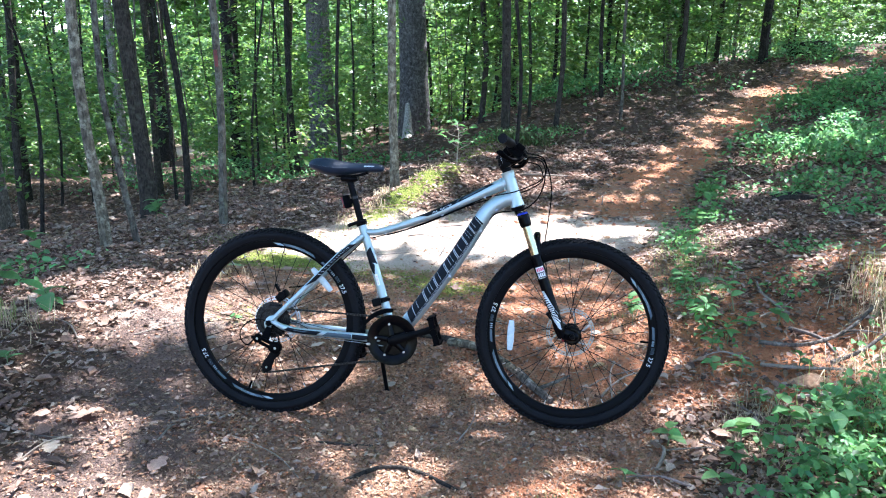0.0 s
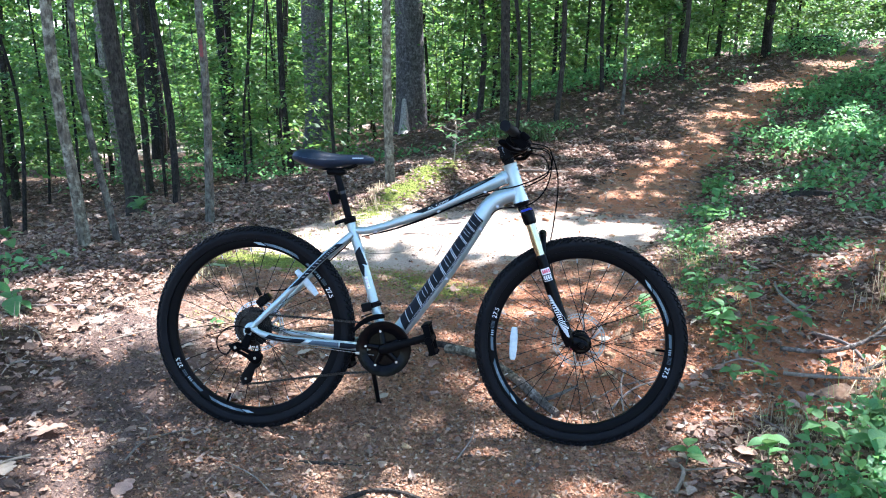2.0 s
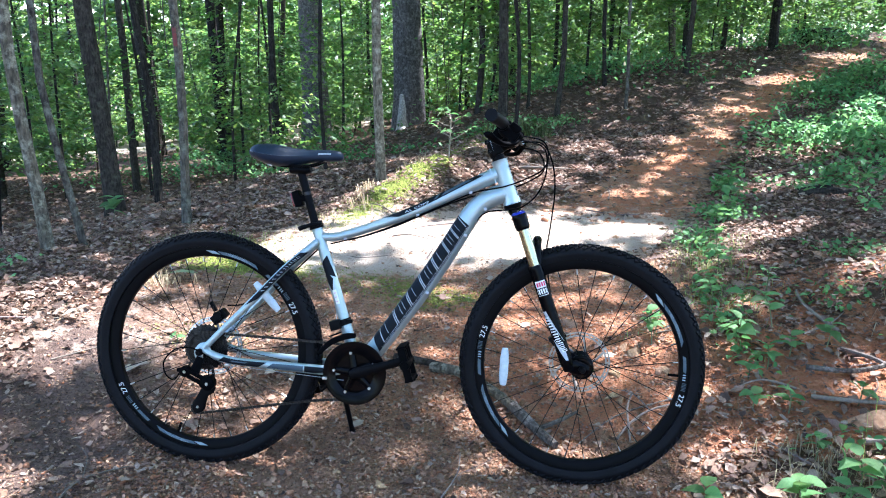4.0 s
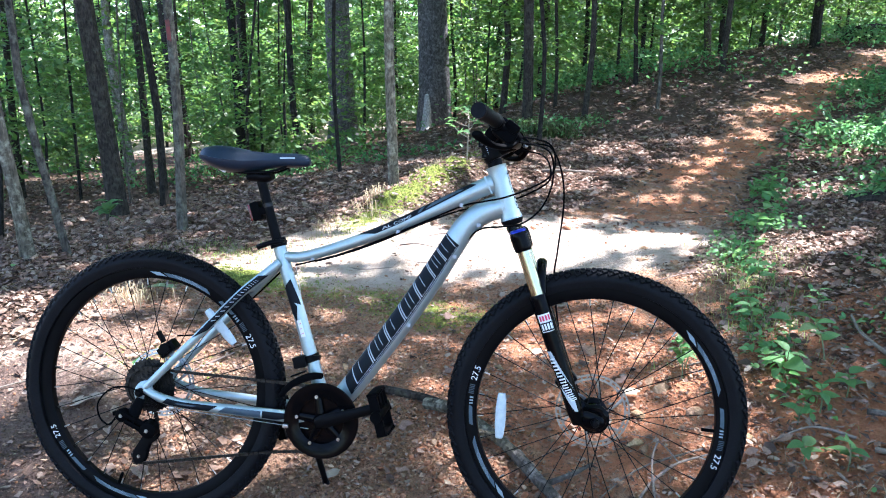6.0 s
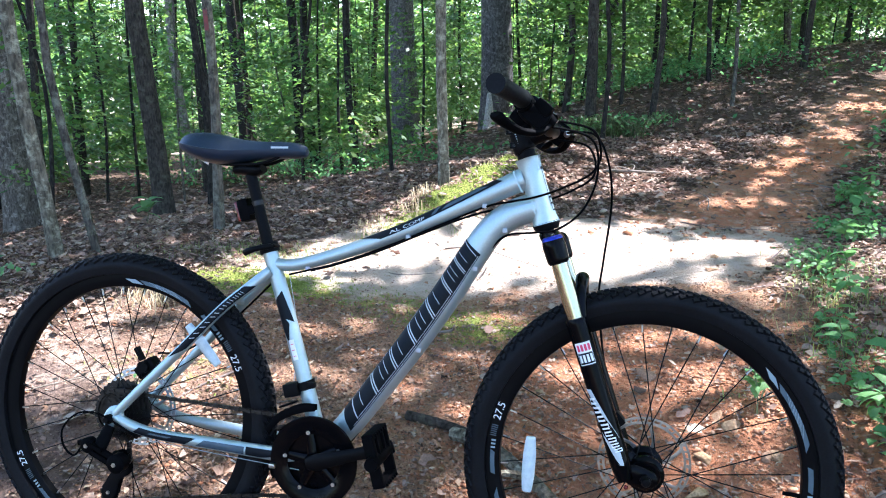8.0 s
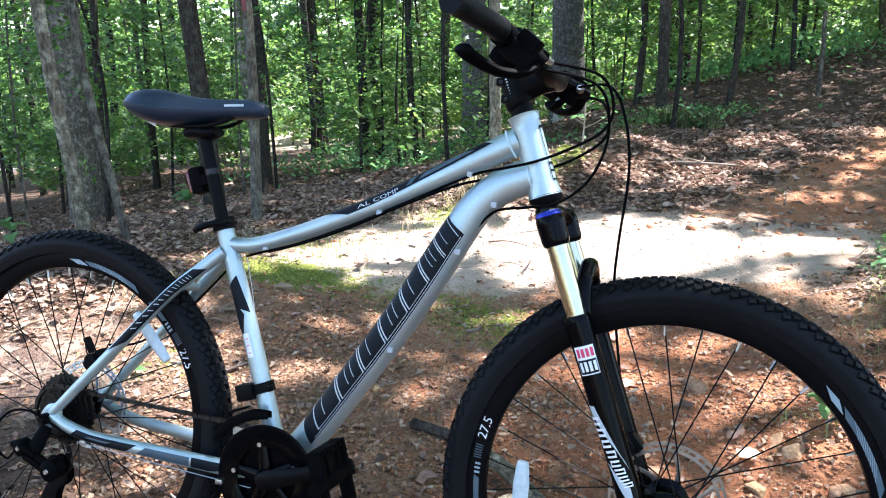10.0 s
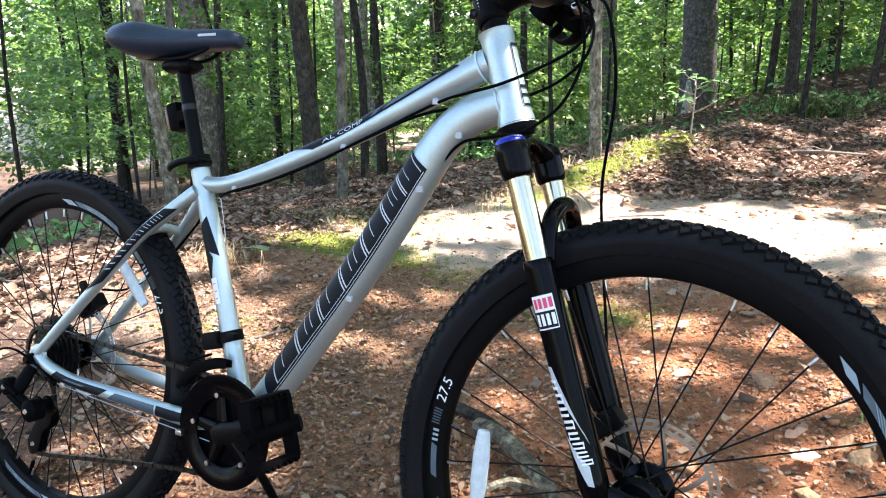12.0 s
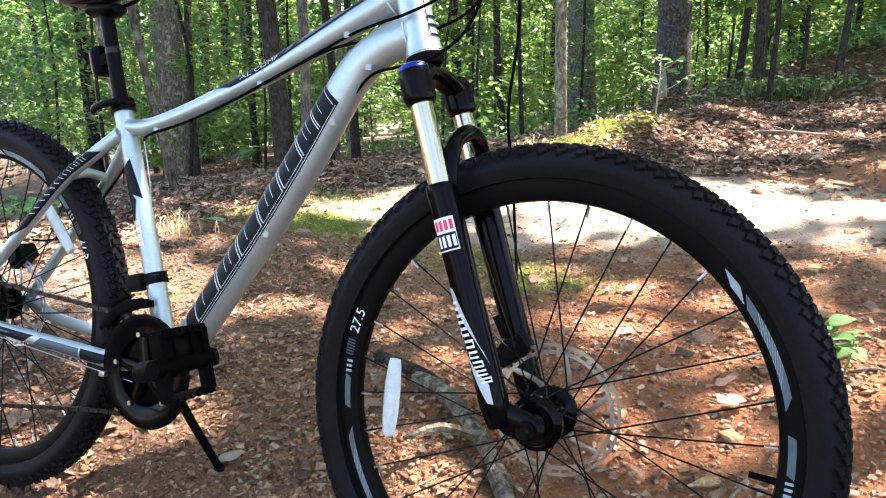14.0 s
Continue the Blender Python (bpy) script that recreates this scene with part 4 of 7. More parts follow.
# wheels
def wheel(name, hub_u, front):
    c = at(hub_u, -0.008 if front else -0.005)
    root = new(name)
    root.parent = bike
    root.location, root.scale = c, (1.048, 1.05, 1.048)
    o = Vector((0, 0, 0))
    bm = bmesh.new()
    prof = []
    for k in range(19):
        a = radians(-118 + 236 * k / 18)
        prof.append((0.3145 + 0.0272 * math.cos(a), 0.0275 * math.sin(a) * (1.0 if abs(a) < 1.6 else 0.9)))
    prof += [(0.301, 0.0125), (0.301, -0.0125)]
    lathe(bm, prof[::-1], o, 112)
    # lugs of the tread
    rows = ((0.0, 0.0), (0.32, 0.5), (-0.32, 0.5), (0.58, 0.0), (-0.58, 0.0), (0.82, 0.5), (-0.82, 0.5))
    for k in range(86):
        for psi, ph in rows:
            a = 2 * math.pi * (k + ph) / 86
            rad_dir = Vector((math.cos(a), 0, math.sin(a)))
            tan = Vector((-math.sin(a), 0, math.cos(a)))
            out = (rad_dir * math.cos(psi) + Vector((0, -1, 0)) * math.sin(psi)).normalized()
            lat = tan.cross(out)
            p = rad_dir * (0.3145 + 0.0272 * math.cos(psi)) + Vector((0, -1, 0)) * (0.0275 * math.sin(psi)) + out * 0.0012
            m = Matrix((tan, lat, out)).transposed() @ Matrix.Rotation(0.5 * (1 if psi > 0.05 else -1 if psi < -0.05 else 0) * (-1 if abs(psi) > 0.5 else 1), 3, "Z")
            wide = 0.0092 if abs(psi) < 0.9 else 0.0078
            block(bm, p, (0.0125 if abs(psi) < 0.2 else 0.0135, wide, 0.0056 if abs(psi) < 0.8 else 0.0048), m, 0.0, 0.72)
    part("tyre", bm, rubber, root, "black knobbly tyre")
    bm = bmesh.new()
    lathe(bm, [(0.305, 0.0118), (0.305, 0.0135), (0.300, 0.0138), (0.2815, 0.0128), (0.2745, 0.0085), (0.2730, 0.0), (0.2745, -0.0085), (0.2815, -0.0128), (0.300, -0.0138), (0.305, -0.0135), (0.305, -0.0118), (0.297, -0.0105), (0.297, 0.0105)], o, 112)
    rim = part("rim", bm, satin_black, root)

    def arc(bm, a0, a1, r0, r1, w, skew=0.0, n=14):
        grid = []
        for i in range(n + 1):
            row = []
            for j in range(3):
                r = r0 + (r1 - r0) * j / 2
                a = radians(a0 + (a1 - a0) * i / n + skew * j / 2)
                row.append(bm.verts.new(Vector((r * math.cos(a), -(w + 0.0010 * (r - 0.28) / 0.02), r * math.sin(a)))))
            grid.append(row)
        for i in range(n):
            for j in range(2):
                bm.faces.new((grid[i][j], grid[i + 1][j], grid[i + 1][j + 1], grid[i][j + 1]))

    base = 163 if front else 207
    for half in (0, 180):
        bm = bmesh.new()
        arc(bm, base + half + 16, base + half + 25, 0.2830, 0.2915, 0.0140, -1)
        arc(bm, base + half + 30, base + half + 54, 0.2830, 0.2915, 0.0140, 3, 24)
        part("rim_decal", bm, rim_blue, root, "grey blue band on the rim")
        for k in range(9):
            bm = bmesh.new()
            arc(bm, base + half + 35 + 1.5 * k, base + half + 35.5 + 1.5 * k, 0.2830, 0.2912, 0.0143, 5, 2)
            part("rim_hatch", bm, rim_grey, root)
        bm = bmesh.new()
        arc(bm, base + half + 55, base + half + 60, 0.2830, 0.2915, 0.0140, 4)
        part("rim_stripe", bm, rim_grey, root, "pale tip of the rim band")
        for k in range(3):
            bm = bmesh.new()
            arc(bm, base + half + 11 + 1.4 * k, base + half + 11.7 + 1.4 * k, 0.2830, 0.2915, 0.0140, 0, 2)
            part("rim_stripe", bm, rim_grey, root, "pale stripe on the rim")

        def lay(x, y, a0=base + half + 3.2):
            r = 0.2835 + y * 0.021
            a = radians(a0) - x * 0.021 / 0.285
            return Vector((r * math.cos(a), -0.0147, r * math.sin(a)))
        lettering("27.5", lay, white_print, "lettering", root)
        bm = bmesh.new()
        for k in range(6):
            arc(bm, base + half + 9.6 - k * 0.8 - 0, base + half + 9.2 - k * 0.8, 0.284, 0.296, 0.0140, 0, 2)
        part("rim_print", bm, decal_blue, root)
    # hub
    bm = bmesh.new()
    side = 0.052 if front else 0.058
    big = 0.001 if front else 0.0
    lathe(bm, [(0.0001, side), (0.011, side), (0.016, side - 0.006), (0.017, 0.044), (0.019, 0.0445), (0.020, 0.041), (0.026, 0.041), (0.028, 0.038), (0.0275 + big, 0.0375), (0.0335 + big, 0.034), (0.0335 + big, 0.027), (0.024 + big, 0.022), (0.018 + big, 0.0), (0.024 + big, -0.022), (0.0335 + big, -0.027), (0.0335 + big, -0.033), (0.024, -0.038), (0.012, -side + 0.01), (0.009, -side), (0.0001, -side)], o, 32)
    part("hub", bm, gloss_black, root, "black hub")
    bm = bmesh.new()
    lathe(bm, [(0.0001, 0.082), (0.006, 0.082), (0.0085, 0.0785), (0.0085, 0.075), (0.0105, 0.075), (0.0105, 0.066), (0.004, 0.066), (0.004, -0.066), (0.010, -0.066), (0.010, -0.073), (0.0001, -0.076)], o, 24)
    part("axle_nut", bm, satin_black, root, "black axle nut")
    # brake disc
    bm = bmesh.new()
    for r1, r0 in ((0.0880, 0.0838), (0.0790, 0.0742)):
        lathe(bm, [(r1, -0.0395), (r1, -0.0415), (r0, -0.0415), (r0, -0.0395)], o, 80)
    for k in range(36):
        a = 2 * math.pi * k / 36
        wide = 0.0032 if k % 3 else 0.006
        block(bm, Vector((0.0814 * math.cos(a), 0.0405, 0.0814 * math.sin(a))), (0.0058, 0.002, wide), Euler((0, -a + 0.35, 0)).to_matrix())
    # same disc both ends; the rear one has its sky reflection in the colour
    part("brake_disc", bm, disc_steel if front else sky_lit_rotor_steel, root, "drilled steel brake disc")
    for k in range(6):
        bm = bmesh.new()
        a = 2 * math.pi * k / 6
        tube(bm, [Vector((0.018 * math.cos(a), 0.0405, 0.018 * math.sin(a))), Vector((0.044 * math.cos(a + 0.15), 0.0405, 0.044 * math.sin(a + 0.15))), Vector((0.0755 * math.cos(a + 0.42), 0.0405, 0.0755 * math.sin(a + 0.42)))], [(0.0010, 0.006), (0.0010, 0.0036), (0.0010, 0.0042)], 6, 4, (0, 1, 0))
        part("disc_arm", bm, disc_steel if front else sky_lit_rotor_steel, root)
    # spokes share one mesh each
    meshes = {}
    for sgn in (1, -1):
        for lead in (1, -1):
            bm = bmesh.new()
            a = radians(58 * lead)
            tube(bm, [Vector((0.026 * math.cos(a), -0.031 * sgn, 0.026 * math.sin(a))), Vector((0.2735, -0.004 * sgn, 0))], 0.00115, 6, 1, (0, 0, 1))
            me = bpy.data.meshes.new("spoke")
            bm.to_mesh(me)
            bm.free()
            me.materials.append(spoke_black)
            meshes[sgn, lead] = me
    for k in range(32):
        ob = new("spoke", meshes[1 if k % 2 else -1, 1 if (k // 2) % 2 else -1])
        ob.parent = root
        ob.rotation_euler = (0, -2 * math.pi * (k + 0.35) / 32, 0)
    nip = bmesh.new()
    tube(nip, [Vector((0.272, 0, 0)), Vector((0.258, 0, 0))], [0.0021, 0.0016], 6, 1, (0, 0, 1))
    me = bpy.data.meshes.new("nipple")
    nip.to_mesh(me)
    nip.free()
    me.materials.append(steel)
    for k in range(32):
        ob = new("spoke_nipple", me)
        ob.parent = root
        ob.rotation_euler = (0, -2 * math.pi * (k + 0.35) / 32, 0)
    # valve
    bm = bmesh.new()
    a = radians(-4 if front else 250)
    tube(bm, [Vector((0.274 * math.cos(a), 0, 0.274 * math.sin(a))), Vector((0.245 * math.cos(a), 0, 0.245 * math.sin(a)))], [0.0042, 0.0036], 10, 1)
    part("valve_cap", bm, plastic_black, root)
    # wheel reflector
    bm = bmesh.new()
    ra = (-0.216, -0.012) if front else (0.178, 0.160)
    ang = radians(2) if front else radians(42)
    tube(bm, [Vector((0, 0, -0.054)), Vector((0, 0, -0.050)), Vector((0, 0, -0.02)), Vector((0, 0, 0.02)), Vector((0, 0, 0.050)), Vector((0, 0, 0.054))], [(0.005, 0.007), (0.006, 0.0095), (0.0065, 0.0125), (0.0065, 0.0125), (0.006, 0.0095), (0.005, 0.007)], 8, 3)
    ref = part("reflector", bm, reflector_clear, root, "clear plastic spoke reflector")
    ref.location = (ra[0], -0.012 if front else -0.006, ra[1])
    ref.rotation_euler = (0, -ang if not front else ang, 0)
    return root


front_wheel = wheel("front_wheel", 1.128, True)
rear_wheel = wheel("rear_wheel", 0.0, False)
bm = bmesh.new()
bmesh.ops.create_icosphere(bm, subdivisions=1, radius=0.005, matrix=Matrix.Translation(at(1.093, -0.022, 0.079)))
part("bleed_cap", bm, red_lens, fork, "tiny red adjuster")

# cassette, chain and gears
bm = bmesh.new()
for k, r in enumerate((0.069, 0.060, 0.052, 0.045, 0.039, 0.033, 0.028)):
    w = 0.020 + 0.0048 * k
    n = int(r * 480)
    pr = []
    for j in range(n * 2):
        a = math.pi * j / n
        rr = r + (0.0022 if j % 2 else -0.0022)
        pr.append((rr * math.cos(a), rr * math.sin(a)))
    top = [bm.verts.new(at(x, z, w + 0.0009)) for x, z in pr]
    low = [bm.verts.new(at(x, z, w - 0.0009)) for x, z in pr]
    bm.faces.new(top)
    bm.faces.new(low)
    for j in range(len(pr)):
        bm.faces.new((top[j], top[(j + 1) % len(pr)], low[(j + 1) % len(pr)], low[j]))
part("cassette", bm, dark_steel, bike, "dark steel sprockets", smooth=False)
bm = bmesh.new()
lathe(bm, [(0.0945, 0.0525), (0.096, 0.0540), (0.096, 0.0570), (0.0945, 0.0585), (0.060, 0.0585), (0.058, 0.0570), (0.058, 0.0540), (0.060, 0.0525)], at(*BB), 72)
lathe(bm, [(0.080, 0.046), (0.080, 0.048), (0.020, 0.048), (0.020, 0.046)], at(*BB), 64)
lathe(bm, [(0.058, 0.0395), (0.058, 0.0415), (0.012, 0.0415), (0.012, 0.0395)], at(*BB), 56)
crank = part("chainring", bm, gloss_black, bike, "black triple chainring with a plastic guard")
bm = bmesh.new()
for k in range(5):
    a = 2 * math.pi * k / 5 + 0.5
    tube(bm, [at(BB[0] + 0.010 * math.cos(a), BB[1] + 0.010 * math.sin(a), 0.055), at(BB[0] + 0.070 * math.cos(a), BB[1] + 0.070 * math.sin(a), 0.052)], [(0.004, 0.012), (0.003, 0.008)], 10, 1)
lathe(bm, [(0.0001, 0.066), (0.014, 0.066), (0.019, 0.060), (0.019, 0.044), (0.0001, 0.040)], at(*BB), 24)
part("spider", bm, gloss_black, crank)
for k in range(5):
    bm = bmesh.new()
    a = 2 * math.pi * k / 5 + 0.5
    p = at(BB[0] + 0.062 * math.cos(a), BB[1] + 0.062 * math.sin(a), 0.060)
    tube(bm, [p, p + Vector((0, -0.003, 0))], 0.0042, 10, 1, (1, 0, 0))
    part("chainring_bolt", bm, steel, crank, "silver chainring bolt")
PED = (0.640, 0.006)


def crank_arm(sgn):
    du, dv = (PED[0] - BB[0]) * sgn, (PED[1] - BB[1]) * sgn
    w0 = 0.072 * sgn
    pts = [(BB[0] - 0.06 * du, BB[1] - 0.06 * dv, w0 - 0.006 * sgn), (BB[0] + 0.1 * du, BB[1] + 0.1 * dv, w0), (BB[0] + 0.6 * du, BB[1] + 0.6 * dv, w0 + 0.010 * sgn), (BB[0] + du, BB[1] + dv, w0 + 0.014 * sgn), (BB[0] + 1.06 * du, BB[1] + 1.06 * dv, w0 + 0.014 * sgn)]
    arm, _ = pipe("crank_arm", pts, [(0.006, 0.012), (0.008, 0.018), (0.0065, 0.0125), (0.007, 0.0145), (0.005, 0.011)], satin_black, n=14)
    u, v = BB[0] + du, BB[1] + dv
    ped = new("pedal")
    ped.parent = bike
    ped.location = at(u, v, 0.0)
    ped.rotation_euler = (0, radians(-16), 0)
    tagged(ped, "black plastic platform pedal")
    bm = bmesh.new()
    tube(bm, [Vector((0, -0.090 * sgn, 0)), Vector((0, -0.120 * sgn, 0)), Vector((0, -0.150 * sgn, 0)), Vector((0, -0.190 * sgn, 0))], [0.0125, 0.0125, 0.0135, 0.0125], 14, 4, (1, 0, 0))
    for z in (-0.045, 0.048):
        block(bm, Vector((0, -0.143 * sgn, z)), (0.024, 0.086, 0.011), None, 0.003)
    for y in (0.102, 0.184):
        block(bm, Vector((0, -y * sgn, 0.0015)), (0.022, 0.011, 0.093), None, 0.003)
    block(bm, Vector((0, -0.143 * sgn, 0.027)), (0.010, 0.076, 0.036), None, 0.002)
    for y in (0.126, 0.160):
        block(bm, Vector((0, -y * sgn, 0.026)), (0.020, 0.006, 0.040), None, 0.002)
    part("pedal_body", bm, plastic_black, ped)
    for y in (0.112, 0.124, 0.136, 0.150, 0.162, 0.174):
        for z in (-0.048, 0.048):
            for x in (-0.0135, 0.0135):
                bm = bmesh.new()
                block(bm, Vector((x, -y * sgn, z)), (0.004, 0.005, 0.006), None, 0.001)
                part("pedal_stud", bm, plastic_black, ped)
    bm = bmesh.new()
    tube(bm, [Vector((0, -0.186 * sgn, 0)), Vector((0, -0.201 * sgn, 0))], [0.0145, 0.0130], 16, 1, (1, 0, 0))
    part("pedal_cap", bm, plastic_black, ped)


crank_arm(1)
crank_arm(-1)

# chain
bm = bmesh.new()
loop = []
UJ, LJ = (0.016, -0.100), (-0.012, -0.178)
for a in range(80, -100, -12):
    loop.append((BB[0] + 0.082 * math.cos(radians(a)), BB[1] + 0.082 * math.sin(radians(a))))
loop += [(0.36, -0.142), (0.20, -0.166), (LJ[0] + 0.006, LJ[1] - 0.020), (LJ[0] - 0.018, LJ[1] - 0.008), (LJ[0] - 0.012, LJ[1] + 0.016), (UJ[0] + 0.016, UJ[1] - 0.008), (UJ[0] + 0.018, UJ[1] + 0.014), (0.024, -0.050), (-0.02, -0.046), (-0.048, -0.012), (-0.04, 0.030), (0.0, 0.051), (0.10, 0.046), (0.30, 0.038), (0.42, 0.032)]
line = catmull([at(u, v, 0.046) for u, v in loop + [loop[0]]], 5)
dist, links = 0.0, 0
for a, b in zip(line, line[1:]):
    d = (b - a).length
    while dist < d:
        p = a.lerp(b, dist / d)
        t = (b - a).normalized()
        m = Matrix((t, Vector((0, 1, 0)), t.cross(Vector((0, 1, 0))))).transposed()
        block(bm, p, (0.0115, 0.0072 if links % 2 else 0.0050, 0.0076 if links % 2 else 0.0066), m)
        dist += 0.0127
        links += 1
    dist -= d
part("chain", bm, dark_steel, bike, "oily dark chain", smooth=False)

# rear derailleur
bm = bmesh.new()
tube(bm, [at(0.004, -0.020, 0.074), at(-0.004, -0.050, 0.086), at(-0.006, -0.066, 0.094)], [(0.008, 0.012), (0.010, 0.016), (0.010, 0.014)], 12, 4)
lathe(bm, [(0.0001, 0.104), (0.012, 0.104), (0.017, 0.100), (0.017, 0.084), (0.0001, 0.080)], at(-0.034, -0.060), 18)
lathe(bm, [(0.0001, 0.106), (0.013, 0.106), (0.021, 0.100), (0.021, 0.078), (0.0001, 0.074)], at(0.036, -0.094), 20)
block(bm, at(0.000, -0.068, 0.098), (0.074, 0.008, 0.013), Euler((0, radians(26), radians(4))).to_matrix(), 0.003)
block(bm, at(0.002, -0.088, 0.094), (0.066, 0.010, 0.012), Euler((0, radians(26), radians(4))).to_matrix(), 0.003)
block(bm, at(-0.050, -0.056, 0.092), (0.020, 0.012, 0.012), Euler((0, radians(-10), 0)).to_matrix(), 0.003)
tube(bm, [at(0.020, -0.092, 0.066), at(0.020, -0.096, 0.090)], [0.018, 0.016], 14, 1, (1, 0, 0))
block(bm, at(-0.012, -0.060, 0.100), (0.040, 0.016, 0.008), Euler((0, radians(20), 0)).to_matrix(), 0.003)
tube(bm, [at(-0.024, -0.048, 0.09), at(-0.03, -0.066, 0.09)], [0.009, 0.011], 10, 1)
mech = part("rear_derailleur", bm, plastic_black, bike, "black rear derailleur")
for w in (0.054, 0.037):
    bm = bmesh.new()
    tube(bm, [at(UJ[0] - 0.002, UJ[1] + 0.016, w), at(UJ[0] + 0.004, UJ[1] - 0.02, w), at(0.004, -0.140, w), at(LJ[0], LJ[1], w), at(LJ[0] + 0.003, LJ[1] - 0.018, w)], [(0.0013, 0.012), (0.0013, 0.018), (0.0013, 0.013), (0.0013, 0.018), (0.0013, 0.010)], 8, 4)
    part("cage_plate", bm, satin_black, mech)
for du, dv, ww in ((-0.034, -0.060, 0.1035), (0.036, -0.094, 0.1055)):
    bm = bmesh.new()
    lathe(bm, [(0.0001, ww + 0.003), (0.004, ww + 0.003), (0.0052, ww), (0.0001, ww - 0.001)], at(du, dv), 12)
    part("pivot_bolt", bm, steel, mech)
for c in (UJ, LJ):
    bm = bmesh.new()
    lathe(bm, [(0.0001, 0.0505), (0.006, 0.0505), (0.0185, 0.0475), (0.0205, 0.0465), (0.0205, 0.0445), (0.0185, 0.0435), (0.006, 0.0405), (0.0001, 0.0405)], at(*c), 20)
    part("jockey_wheel", bm, plastic_black, mech)
    bm = bmesh.new()
    lathe(bm, [(0.0001, 0.0585), (0.0035, 0.0585), (0.0045, 0.0545), (0.0001, 0.0545)], at(*c), 12)
    part("jockey_bolt", bm, steel, mech)
# front derailleur
bm = bmesh.new()
tube(bm, [at(0.4325, 0.082, 0), at(0.4265, 0.099, 0)], 0.0215, 20, 1)
block(bm, at(0.405, 0.082, 0.012), (0.034, 0.030, 0.030), Euler((0, radians(-15), 0)).to_matrix(), 0.005)
block(bm, at(0.448, 0.095, 0.016), (0.018, 0.016, 0.012), None, 0.003)
fd = part("front_derailleur", bm, satin_black, bike, "black front derailleur clamped on the seat tube")
bm = bmesh.new()
for w in (0.043, 0.056):
    tube(bm, [at(0.366, 0.004, w), at(0.396, 0.034, w), at(0.440, 0.054, w), at(0.474, 0.058, w)], [(0.0012, 0.005), (0.0012, 0.0085), (0.0012, 0.009), (0.0012, 0.006)], 8, 4)
block(bm, at(0.412, 0.060, 0.050), (0.040, 0.014, 0.004), Euler((0, radians(-22), 0)).to_matrix(), 0.001)
part("cage", bm, plastic_black, fd)
# brake calipers
for c, par in (((0.018, 0.085, -0.044), bike), ((1.062, 0.062, -0.050), fork)):
    bm = bmesh.new()
    block(bm, at(*c), (0.052, 0.034, 0.030), Euler((0, radians(-40), 0)).to_matrix(), 0.006)
    tube(bm, [at(c[0], c[1] + 0.004, c[2] - 0.012), at(c[0], c[1] + 0.004, c[2] + 0.026)], 0.014, 14, 1)
    block(bm, at(c[0] - 0.020, c[1] + 0.030, c[2] + 0.004), (0.012, 0.012, 0.034), Euler((0, radians(-30), 0)).to_matrix(), 0.003)
    part("brake_caliper", bm, satin_black, par, "black mechanical disc brake caliper")

# stem, bar and controls
pipe("spacer", [(0.8755, 0.570, 0), (0.8715, 0.587, 0)], 0.0185, satin_black, n=22, sub=1)
pipe("steerer_clamp", [(0.872, 0.585, 0), (0.869, 0.592, 0), (0.859, 0.626, 0), (0.8575, 0.632, 0)], [0.0210, 0.0240, 0.0240, 0.018], satin_black, n=22)
stem, SM = pipe("stem", [(0.864, 0.605, 0), (0.885, 0.616, 0), (0.902, 0.622, 0), (0.918, 0.627, 0)], [(0.020, 0.023), (0.018, 0.021), (0.017, 0.019), (0.021, 0.020)], satin_black, n=18)
bm = bmesh.new()
for k in range(7):
    block(bm, at(0.8605 - 0.0018 * k, 0.598 + 0.0042 * k, 0.0220), (0.0032, 0.0010, 0.0018), Euler((0, radians(-18), 0)).to_matrix())
part("stem_print", bm, decal_line, stem, "small pale printed bars")
for v in (0.594, 0.620):
    bm = bmesh.new()
    p = at(0.846 + (0.607 - v) * 0.35, v, 0.008)
    block(bm, p, (0.016, 0.022, 0.013), None, 0.003)
    part("clamp_ear", bm, satin_black, stem)
    bm = bmesh.new()
    tube(bm, [p + Vector((0, -0.008, 0)), p + Vector((0, -0.013, 0))], 0.0030, 10, 1, (1, 0, 0))
    part("stem_bolt", bm, dark_steel, stem, "steel clamp bolt")
half = [(0.938, 0.634, 0.0), (0.938, 0.635, 0.050), (0.930, 0.652, 0.115), (0.917, 0.662, 0.200), (0.893, 0.668, 0.350)]
full = [(u, v, -w) for u, v, w in half[:0:-1]] + half
bar, HB = pipe("handlebar", full, [0.0112, 0.0112, 0.0112, 0.0135, 0.0158, 0.0135, 0.0112, 0.0112, 0.0112], satin_black, n=16, side=(1, 0, 0))
turned = -0.03
bar.location = (0.92 - 0.92 * math.cos(turned) - 0.02, -0.92 * math.sin(turned), -0.008)
bar.rotation_euler = (0, 0, turned)
